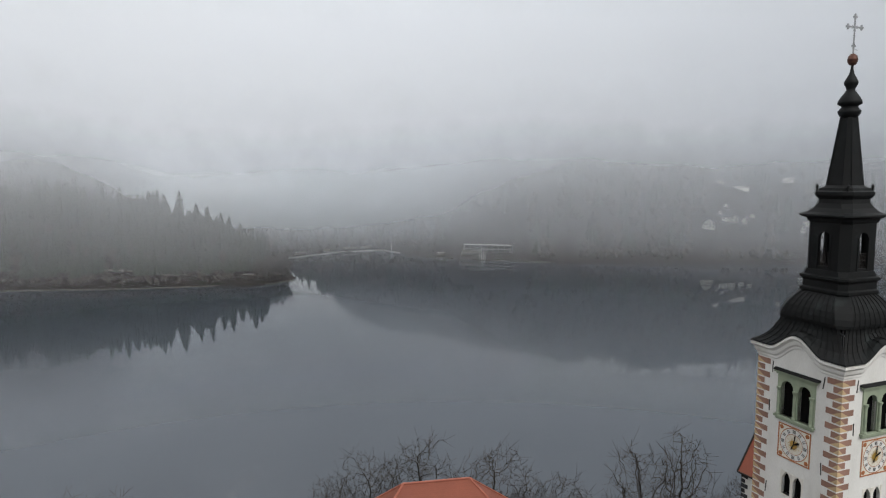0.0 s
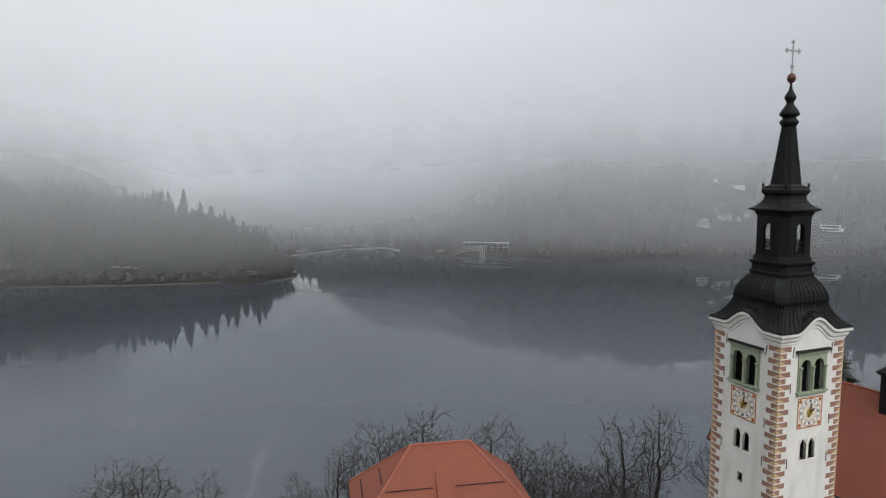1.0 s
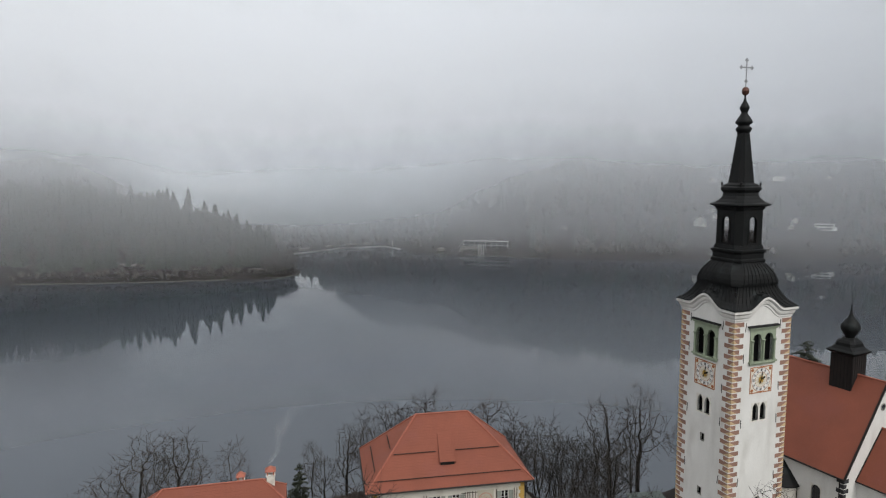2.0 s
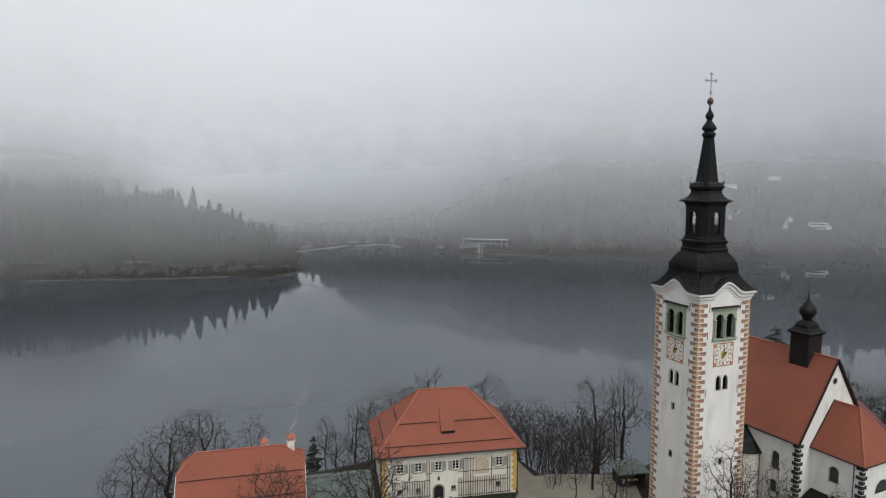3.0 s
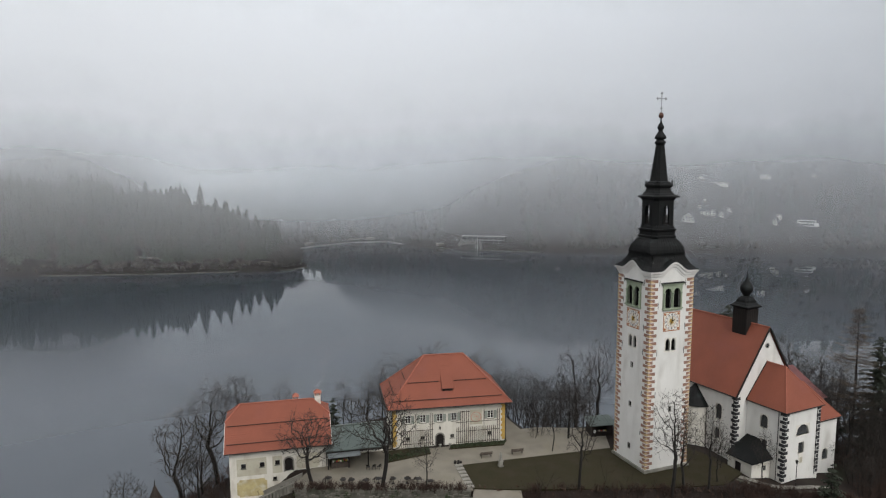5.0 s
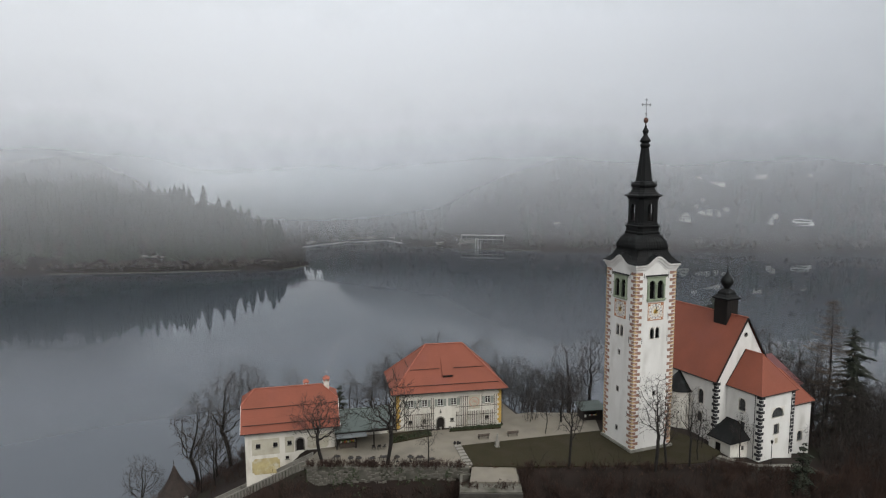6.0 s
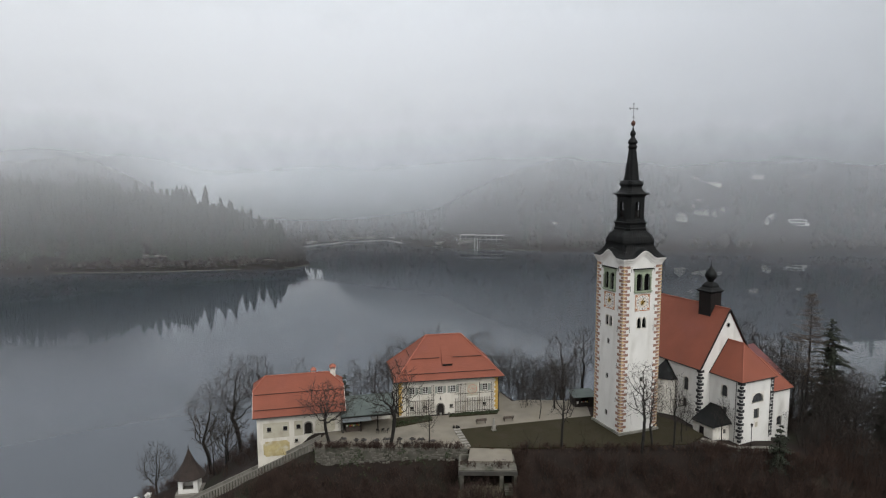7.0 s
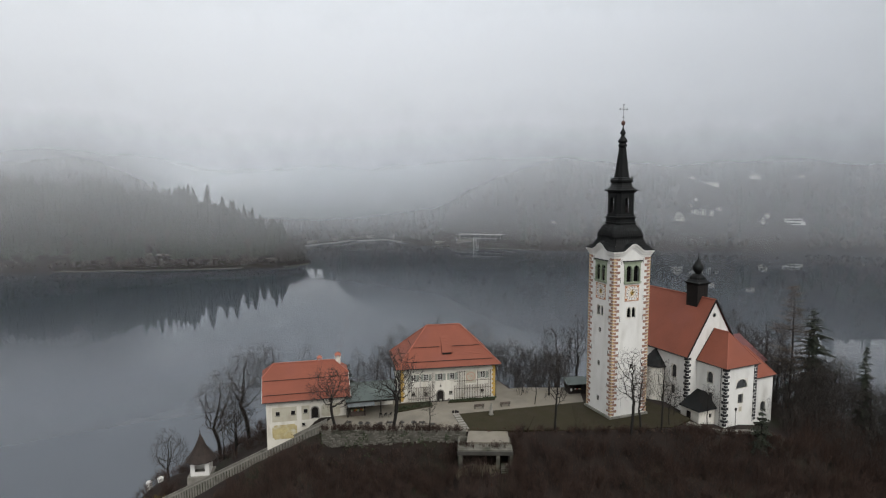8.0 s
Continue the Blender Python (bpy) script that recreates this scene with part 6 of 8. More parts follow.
for p, q in ((A, B), (B, C), (C, D), (D, A)):
    poly(bm, [(p[0], p[1], p[2] - 0.1), (q[0], q[1], q[2] - 0.1), q, p])
kr = part("roof", bm, VERDIGRIS, kiosk)
for k in range(9):
    x = -2.6 + 0.65 * k
    bm = bmesh.new()
    tube(bm, (x, -2.1, 2.38), (x, 1.9, 2.88), 0.025, 0.025, 4)
    part("seam", bm, VERDIGRIS, kr)
bm = bmesh.new()
box(bm, -1.75, -1.35, -1.53, -1.505, 0.75, 1.3)
part("notice", bm, WHITE_WOOD, kiosk, "white paper notice")
for k, (x, c) in enumerate(((-0.6, 0), (-0.2, 2), (0.3, 0), (0.6, 3))):
    bm = bmesh.new()
    box(bm, -0.12, 0.12, -0.05, 0.05, 0, 0.22)
    mesh_thing("postcard_box", bm, GOODS[c], kiosk.matrix_world @ pose(x, -1.5, 1.05), "small box of goods on the kiosk counter", "box", "kiosk goods")

# benches, statue, lamp, planter
for x, y, a in ((3.3, 40.6, 15), (8.0, 41.8, 15)):
    bench = thing("bench", pose(x, y, 28.22, 0, 0, a + 180), "brown slatted park bench beside the lawn", "bench", "park benches")
    for s in (-0.75, 0.75):
        bm = bmesh.new()
        box(bm, s - 0.03, s + 0.03, -0.22, -0.16, 0, 0.44)
        box(bm, s - 0.03, s + 0.03, 0.16, 0.22, 0, 0.9)
        box(bm, s - 0.03, s + 0.03, -0.22, 0.22, 0.38, 0.44)
        part("leg", bm, IRON, bench)
    for k in range(4):
        bm = bmesh.new()
        box(bm, -0.95, 0.95, -0.24 + 0.12 * k, -0.15 + 0.12 * k, 0.44, 0.48)
        part("seat_slat", bm, TRELLIS, bench)
    for k in range(3):
        bm = bmesh.new()
        box(bm, -0.95, 0.95, 0.22, 0.25, 0.55 + 0.13 * k, 0.65 + 0.13 * k)
        part("back_slat", bm, TRELLIS, bench)
bm = bmesh.new()
box(bm, -0.55, 0.55, -0.55, 0.55, 0, 0.25)
box(bm, -0.42, 0.42, -0.42, 0.42, 0.25, 1.15)
box(bm, -0.5, 0.5, -0.5, 0.5, 1.15, 1.28)
lathe(bm, [(0.36, 1.28), (0.4, 1.5), (0.3, 1.9), (0.26, 2.2), (0.34, 2.5), (0.3, 2.7), (0.12, 2.8), (0.17, 2.92), (0.16, 3.08), (0.05, 3.2)], 10)
mesh_thing("statue", bm, STONE, pose(5.3, 37.6, 28.24, 0, 0, 20) @ Matrix.Diagonal((0.6, 0.6, 0.68, 1)), "weathered pale stone statue on a square pedestal", "statue")
lamp = thing("street_lamp", pose(46.4, 35.8, 26.6), "dark iron lantern on a slim post by the choir", "lamp")
bm = bmesh.new()
lathe(bm, [(0.14, -0.6), (0.12, 0.3), (0.06, 0.45), (0.045, 3.1)], 8)
part("post", bm, IRON, lamp)
bm = bmesh.new()
lathe(bm, [(0.1, 3.1), (0.2, 3.5), (0.24, 3.52), (0.05, 3.75)], 6)
part("lantern", bm, IRON, lamp)
bm = bmesh.new()
for k in range(5):
    t = k * 1.25
    lathe(bm, [(0.16, 0), (0.22, 0.12), (0.12, 0.3), (0.02, 0.34)], 7)
    bmesh.ops.translate(bm, verts=bm.verts[-28:], vec=(0.45 * math.cos(t), 0.3 * math.sin(t), 0))
mesh_thing("planter", bm, BARK, pose(-0.9, 38.6, 28.22), "dark cluster of planters at the lawn corner", "planter")

# stacked café tables and chairs, dark, along the edge of the forecourt
rng = random.Random(19)
for k in range(9):
    x, y = -18.6 + 1.75 * k + rng.uniform(-0.4, 0.4), 31.7 + rng.uniform(-0.2, 0.7)
    tb = thing("cafe_table", pose(x, y, 28.22, 0, 0, rng.uniform(0, 90)), "dark folded cafe table by the forecourt edge", "table", "cafe tables")
    bm = bmesh.new()
    lathe(bm, [(0.42, 0.7), (0.44, 0.72), (0.42, 0.75)], 12)
    part("tabletop", bm, IRON, tb)
    bm = bmesh.new()
    lathe(bm, [(0.05, 0.06), (0.035, 0.1), (0.035, 0.7)], 8)
    part("stem", bm, IRON, tb)
    bm = bmesh.new()
    lathe(bm, [(0.26, 0.0), (0.24, 0.04), (0.05, 0.07)], 10)
    part("foot", bm, IRON, tb)
    for j in range(2):
        a = rng.uniform(0, 360)
        ch = thing("cafe_chair", pose(x + 0.7 * math.cos(radians(a)), y + 0.55 * math.sin(radians(a)), 28.22, 0, 0, a + 90), "dark slatted cafe chair beside its table", "chair", "cafe chairs")
        for lx in (-0.2, 0.2):
            for ly in (-0.2, 0.2):
                bm = bmesh.new()
                tube(bm, (lx, ly, 0), (lx, ly * (1.1 if ly > 0 else 1.0), 0.88 if ly > 0 else 0.45), 0.02, 0.02, 5)
                part("leg", bm, IRON, ch)
        bm = bmesh.new()
        for i in range(4):
            box(bm, -0.21, 0.21, -0.2 + 0.1 * i, -0.12 + 0.1 * i, 0.44, 0.465)
        part("seat", bm, TRELLIS, ch)
        bm = bmesh.new()
        for i in range(3):
            box(bm, -0.21, 0.21, 0.205, 0.225, 0.56 + 0.11 * i, 0.64 + 0.11 * i)
        part("backrest", bm, TRELLIS, ch)

# ---- trees ----
def mesh_from(name, verts, faces, mat):
    me = bpy.data.meshes.new(name)
    me.from_pydata([tuple(v) for v in verts], [], faces)
    me.materials.append(mat)
    return me


def limbs_mesh(name, segs, mat):
    """Tapered tubes from (p, q, r0, r1); thin ones three-sided."""
    V, F = [], []
    for p, q, r0, r1 in segs:
        k = 6 if r0 > 0.12 else (4 if r0 > 0.035 else 3)
        d = (q - p).normalized()
        u = d.orthogonal().normalized()
        w = d.cross(u)
        base = len(V)
        for c, r in ((p, r0), (q, r1)):
            for i in range(k):
                a = 6.2832 * i / k
                V.append(c + r * (math.cos(a) * u + math.sin(a) * w))
        for i in range(k):
            j = (i + 1) % k
            F.append((base + i, base + j, base + k + j, base + k + i))
    return mesh_from(name, V, F, mat)


def bare_tree(seed, tall, base, reach, points=420, step=0.42, tip=0.011, power=2.2, stems=1, wobble=0.25, shell=0.45, twigs=3, flat=0.9):
    """A leafless broadleaf: branches grow from the stem towards points spread through the crown's dome, and thicken where they join."""
    rng = np.random.default_rng(seed)
    low = tall * base
    mid, half = (tall + low) / 2, (tall - low) / 2
    # points in the dome, thicker towards its skin; a few broad gaps
    P = rng.normal(size=(points * 4, 3))
    P /= np.linalg.norm(P, axis=1)[:, None]
    P *= (shell + (1 - shell) * rng.random(len(P)) ** 0.6)[:, None]
    lump = 1 + 0.22 * np.sin(P[:, 0] * 4 + seed) * np.cos(P[:, 1] * 4 + seed * 2) + 0.12 * np.sin(P[:, 2] * 6 + seed)
    P *= lump[:, None]
    P[:, :2] *= reach * (1 - 0.22 * np.clip(P[:, 2:3], 0, 1))
    P[:, 2] = mid + half * P[:, 2] * flat
    P = P[P[:, 2] > low * 0.8][:points]
    nodes, parent = [], []
    heads = []
    for k in range(stems):
        a = 6.283 * k / stems + rng.uniform(0, 1)
        q = np.array([0.25 * np.cos(a), 0.25 * np.sin(a), -0.8]) * (1 if stems > 1 else 0.2) + np.array([0, 0, -0.4])
        d = np.array([0.3 * np.cos(a), 0.3 * np.sin(a), 1.0]) if stems > 1 else np.array([rng.uniform(-0.1, 0.1), rng.uniform(-0.1, 0.1), 1.0])
        last = -1
        while q[2] < low * (1.0 if stems == 1 else 0.9) + 0.3:
            nodes.append(q.copy())
            parent.append(last)
            last = len(nodes) - 1
            d = d + rng.normal(size=3) * 0.10 * wobble * 2
            q = q + d / np.linalg.norm(d) * step
        heads.append(last)
    N, live = [np.array(q) for q in nodes], np.ones(len(P), bool)
    par = list(parent)
    D = np.linalg.norm(P[:, None, :] - np.array(N)[None, :, :], axis=2)
    near, best = D.argmin(1), D.min(1)
    for turn in range(140):
        if not live.any():
            break
        grow = {}
        for i in np.flatnonzero(live):
            j = int(near[i])
            v = P[i] - N[j]
            grow.setdefault(j, []).append(v / (best[i] + 1e-6))
        first = len(N)
        for j, vs in grow.items():
            v = sum(vs) / len(vs) + rng.normal(size=3) * wobble + np.array([0, 0, 0.08])
            N.append(N[j] + v / (np.linalg.norm(v) + 1e-6) * step)
            par.append(j)
        D = np.linalg.norm(P[:, None, :] - np.array(N[first:])[None, :, :], axis=2)
        d, k = D.min(1), D.argmin(1) + first
        near, best = np.where(d < best, k, near), np.minimum(d, best)
        live &= best > step * 1.3
    N = np.array(N)
    count_ = np.zeros(len(N))
    kids = np.zeros(len(N), int)
    for j in range(len(N) - 1, -1, -1):
        count_[j] = max(count_[j], 1)
        if par[j] >= 0:
            count_[par[j]] += count_[j]
            kids[par[j]] += 1
    R = np.minimum(tip * count_ ** (1 / power), tall * 0.024 / stems ** 0.5)
    fine = []
    for j in range(len(N)):
        k = par[j]
        if k < 0:
            continue
        r0 = min(R[k], R[j] * 1.35)
        if R[j] <= tip * 4:
            fine.append((Vector(N[k]), Vector(N[j]), float(r0), float(R[j])))
        if kids[j] == 0:
            d = N[j] - N[k]
            for m in range(twigs + 2):
                v = d / np.linalg.norm(d) * 0.7 + rng.normal(size=3) * 0.55 + np.array([0, 0, 0.15])
                fine.append((Vector(N[j]), Vector(N[j] + v * step * rng.uniform(0.9, 2.2)), tip * 0.9, tip * 0.5))
        elif R[j] < tip * 3 and rng.random() < 0.9:
            v = rng.normal(size=3) * 0.7 + np.array([0, 0, 0.2])
            fine.append((Vector(N[j]), Vector(N[j] + v * step * rng.uniform(0.9, 2.0)), tip * 0.8, tip * 0.45))
    # trunk and limbs as one skin: a ring at every fork, shared by the pieces that meet there
    big = R > tip * 4
    V, F, at = [], [], {}
    for j in np.flatnonzero(big):
        k = par[j]
        d = Vector(N[j] - N[k]) if k >= 0 else Vector((0, 0, 1))
        d.normalize()
        u = (Vector((1, 0, 0)) - d * d.x).normalized() if abs(d.x) < 0.9 else (Vector((0, 1, 0)) - d * d.y).normalized()
        w = d.cross(u)
        at[j] = len(V)
        for i in range(6):
            t = 6.2832 * i / 6
            V.append(Vector(N[j]) + float(R[j]) * (math.cos(t) * u + math.sin(t) * w))
        if k >= 0:
            a, b = at[k], at[j]
            F += [(a + i, a + (i + 1) % 6, b + (i + 1) % 6, b + i) for i in range(6)]
    if stems > 1:                            # the stems share one stool
        roots = [at[j] for j in at if par[j] < 0]
        F += [(a, a + 1, b, b + 1) for a, b in zip(roots, roots[1:])]
    return mesh_from("trunk", V, F, BARK), limbs_mesh("crown", fine, TWIG)


KINDS = {
    "lime": [bare_tree(s, 12.0, 0.24, 3.9, 800, 0.40, 0.0145, 1.9, wobble=0.13) for s in (1, 2, 3)],
    "pollard": [bare_tree(s, 10.0, 0.34, 4.4, 420, 0.45, 0.022, 1.85, wobble=0.3, shell=0.35) for s in (11, 12)],
    "slim": [bare_tree(s, 11.0, 0.26, 2.2, 460, 0.38, 0.0125, 2.0, wobble=0.12) for s in (21, 22, 23)],
    "thicket": [bare_tree(s, 9.0, 0.10, 2.9, 620, 0.34, 0.0105, 2.15, stems=5, wobble=0.08) for s in (31, 32, 33)],
    "ash": [bare_tree(s, 20.0, 0.34, 4.4, 1000, 0.52, 0.02, 1.85, wobble=0.15) for s in (51, 52, 53)],
    "tall": [bare_tree(s, 16.0, 0.32, 2.7, 560, 0.46, 0.019, 1.75, wobble=0.13, shell=0.3) for s in (41, 42, 43)],
}
SIZE = {"lime": 12.0, "pollard": 10.0, "slim": 11.0, "thicket": 9.0, "tall": 16.0, "ash": 20.0}
WORDS = {"lime": "large leafless lime tree with a dense dark crown", "pollard": "gnarled leafless pollarded tree with thick limbs", "slim": "slender leafless tree with thin upright branches",
         "thicket": "brushy leafless young tree with many thin stems", "ash": "very tall leafless ash with dark trunk beside the stairs", "tall": "tall leafless tree with a bent trunk and sparse crown"}
count = 0


def ground_z(x, y):
    return float(height(np.array([x]), np.array([y]))[0])


def plant(kind, x, y, tall, z=None, turn=None, lean=0.0, stout=1.0):
    global count
    count += 1
    me = KINDS[kind][count % len(KINDS[kind])]
    k = tall / SIZE[kind]
    z = ground_z(x, y) if z is None else z
    root = thing("tree", pose(x, y, z, 0, lean, (count * 97) % 360 if turn is None else turn) @ Matrix.Diagonal((k * stout, k * stout, k, 1)), WORDS[kind], "tree", "bare trees on the island")
    for n, d in (("trunk", me[0]), ("crown", me[1])):
        ob = new(n, d)
        ob.parent = root
    return root


# terrace
plant("pollard", -20.6, 31.7, 10.4, 28.2)
plant("pollard", -11.0, 31.2, 13.6, 28.2, turn=200, stout=0.85)
plant("slim", -5.1, 30.2, 8.6, 28.2)
plant("slim", 13.4, 42.9, 8.2, 28.2)
plant("tall", 15.4, 31.0, 14.2, 28.0, stout=0.85, lean=-3)
plant("lime", 16.7, 47.8, 9.6, 28.2)
plant("tall", 27.4, 30.6, 15.0, 27.4, stout=1.05)
plant("tall", 29.4, 31.2, 12.4, 27.6, stout=0.9)
plant("tall", 32.6, 31.4, 12.6, 27.6, stout=0.85)
plant("slim", 34.6, 33.4, 9.0, 27.6)
plant("slim", 36.6, 37.6, 7.0, 27.0)
plant("slim", 41.8, 35.8, 8.4, 26.8)
plant("thicket", 12.3, 49.0, 6.0, 28.1)
plant("thicket", 11.2, 47.9, 4.6, 28.1)
# behind the houses, down the northern bank
for x, y, t, kind in ((8.4, 56.0, 10.0, "thicket"), (10.6, 58.5, 10.0, "thicket"), (13.0, 57.0, 9.0, "thicket"), (6.5, 60.5, 9.5, "lime"), (15.0, 60.0, 9.5, "thicket"), (17.6, 57.5, 8.0, "thicket"), (22.4, 61.0, 9.0, "slim"),
                      (19.0, 54.5, 9.0, "lime"), (-20.5, 55.5, 8.8, "slim"), (-14.5, 60.5, 10.5, "slim"), (-6.0, 66.0, 12.5, "lime"), (-12.0, 64.0, 11.0, "lime"), (3.0, 65.0, 12.5, "lime"), (31.0, 62.0, 10.0, "lime")):
    plant(kind, x, y, t + 26.5 - ground_z(x, y))
def plant_to(kind, x, y, top, **more):
    plant(kind, x, y, top - ground_z(x, y), **more)


plant_to("tall", 21.6, 69.0, 37.6, stout=1.15, lean=-4)
plant_to("tall", 25.6, 67.2, 39.9, stout=1.1)
plant_to("tall", -18.6, 69.6, 33.2, stout=0.9, lean=-5)
plant_to("slim", -31.0, 55.3, 35.5)
plant_to("lime", -20.0, 60.5, 31.6)
plant_to("thicket", 10.0, 62.8, 36.8, stout=1.25)
for x, y, top in ((4.5, 61.0, 34.5), (7.6, 59.0, 33.5), (13.6, 61.5, 34.8), (16.4, 58.5, 33.6), (18.6, 62.0, 34.6), (12.0, 57.2, 32.5), (-9.5, 62.0, 33.4), (-2.5, 63.0, 34.6)):
    plant_to("thicket", x, y, top, stout=1.1)
# west bank by the stairs
plant_to("ash", -43.2, 56.5, 35.6, turn=20, stout=1.25)
plant_to("ash", -39.2, 57.5, 35.4, turn=140, stout=1.2)
plant_to("ash", -47.0, 50.5, 31.9, turn=250, lean=-3, stout=1.25)
plant_to("lime", -42.5, 46.5, 26.5, stout=1.1)
plant_to("slim", -45.0, 46.8, 26.0)
plant_to("lime", -44.6, 53.0, 27.5)
plant_to("lime", -59.7, 55.5, 17.9)
plant_to("slim", -55.5, 54.5, 14.5)
plant_to("slim", -62.0, 45.0, 9.0)
plant_to("slim", -36.0, 50.0, 29.5)
plant_to("lime", 55.5, 62.5, 41.6)
plant_to("slim", 52.5, 64.0, 41.0)
plant_to("lime", 63.2, 61.5, 39.5)
# east side
for x, y, t, kind in ((58.0, 58.0, 15.0, "lime"), (61.5, 53.0, 17.0, "tall"), (66.0, 50.0, 14.0, "thicket"), (69.5, 47.0, 14.5, "lime"), (64.0, 46.0, 12.0, "thicket"), (74.0, 44.0, 13.0, "lime"), (60.5, 42.0, 9.5, "thicket"), (66.5, 40.5, 11.5, "thicket"), (72.5, 37.5, 12.0, "thicket"), (59.0, 36.5, 8.0, "thicket"), (77.5, 55.0, 15.0, "lime"), (78.0, 40.0, 12.0, "lime"), (63.0, 35.0, 9.0, "thicket"), (69.0, 33.0, 10.0, "thicket"), (55.5, 57.0, 12.0, "slim"), (57.0, 40.0, 8.5, "thicket"), (62.0, 39.0, 10.0, "thicket"), (75.0, 49.0, 14.0, "thicket"), (70.0, 52.0, 15.0, "lime"), (67.0, 56.0, 14.0, "thicket"), (81.0, 51.0, 14.0, "lime"), (84.0, 43.0, 13.0, "lime"), (76.0, 35.0, 11.0, "thicket"), (82.0, 36.0, 12.0, "lime"), (60.0, 47.5, 13.0, "lime"), (58.0, 50.0, 14.0, "thicket"), (56.5, 53.0, 14.0, "lime"), (68.0, 44.0, 13.0, "lime"), (72.0, 41.5, 12.0, "thicket"), (79.0, 38.5, 13.0, "lime"), (86.0, 39.0, 13.0, "thicket"), (88.0, 46.0, 14.0, "lime"), (73.0, 56.0, 15.0, "thicket"), (64.0, 32.5, 9.0, "thicket"), (71.0, 30.5, 10.0, "thicket"), (77.0, 31.0, 11.0, "lime"), (84.0, 32.0, 12.0, "thicket"), (56.0, 36.0, 7.0, "thicket"), (63.5, 43.0, 11.5, "lime"), (67.0, 47.5, 13.0, "thicket"), (82.0, 57.0, 15.0, "lime"), (65.0, 61.0, 14.0, "lime")):
    plant(kind, x, y, t)


# conifers: whorls of drooping boughs, each bough a fan of needle sprays
def conifer(seed, tall, reach, sparse=0.0, droop=0.35, taper=0.8):
    rng = random.Random(seed)
    V, F, T = [], [], []
    whorls = int(tall * 1.9)
    for w in range(whorls):
        f = (w + 0.5) / whorls
        z = tall * (0.1 + 0.9 * f)
        r = reach * (1 - f) ** taper * rng.uniform(0.75, 1.1) + 0.12
        for b in range(rng.randint(5, 7)):
            if rng.random() < sparse:
                continue
            a = rng.uniform(0, 6.283)
            ln = r * rng.uniform(0.5, 1.15)
            out = Vector((math.cos(a), math.sin(a), 0))
            sidew = Vector((-out.y, out.x, 0))
            base = Vector((0, 0, z + rng.uniform(-0.5, 0.5) * tall / whorls * 1.3))
            dr = droop * (1.1 - 0.8 * f)
            T.append((base, base + out * ln * 0.92 + Vector((0, 0, -ln * dr * 0.7)), 0.03 + 0.02 * (1 - f), 0.008))
            sprays = max(4, int(ln * 4.2))
            for s in range(sprays):
                g = (s + 0.6) / sprays
                c = base + out * ln * g + Vector((0, 0, -ln * dr * g * g + 0.12 * ln * g * (1 - g)))
                wd = (0.16 + 0.34 * ln * (1 - g) * 0.55 + 0.08) * rng.uniform(0.7, 1.25)
                for sg in (-1, 1):
                    tip = c + sidew * sg * wd + out * wd * 0.65 + Vector((0, 0, -wd * rng.uniform(0.15, 0.6)))
                    mid = c + out * 0.16 * (1 + ln * 0.15)
                    k = len(V)
                    V += [c - out * 0.05, tip, mid + Vector((0, 0, -0.05))]
                    F.append((k, k + 1, k + 2))
                    k = len(V)
                    hang = tip.lerp(c, 0.45) + Vector((0, 0, -rng.uniform(0.15, 0.4) * (0.5 + 0.5 * ln / reach)))
                    V += [c, tip.lerp(c, 0.2), hang]
                    F.append((k, k + 1, k + 2))
    T.append((Vector((0, 0, -1)), Vector((0, 0, tall * 0.55)), 0.028 * tall ** 0.85, 0.016 * tall ** 0.85))
    T.append((Vector((0, 0, tall * 0.55)), Vector((0, 0, tall)), 0.016 * tall ** 0.85, 0.015))
    return limbs_mesh("trunk", T, BARK), mesh_from("crown", V, F, NEEDLE)


NEEDLE = material("spruce_needles", (0.017, 0.022, 0.013), (0.026, 0.031, 0.018), 0.8, 0.8, 0.1, 6, spread=0.3)
LARCH = material("bare_larch_twigs", (0.085, 0.058, 0.036), (0.055, 0.040, 0.027), 0.8, 0.9, 0.1, 6)
SPRUCE = [conifer(5, 20, 4.6, 0.1), conifer(6, 20, 6.6, 0.25, 0.34, 0.6), conifer(9, 5, 1.7, 0.0, 0.25)]


def spruce(v, x, y, tall, base, z=None, label="dark green spruce with drooping boughs"):
    k = tall / base
    root = thing("spruce", pose(x, y, ground_z(x, y) if z is None else z, 0, 0, x * 31 % 360) @ Matrix.Diagonal((k, k, k, 1)), label, "spruce", "spruces on the island")
    for n, d in zip(("trunk", "crown"), SPRUCE[v]):
        ob = new(n, d)
        ob.parent = root


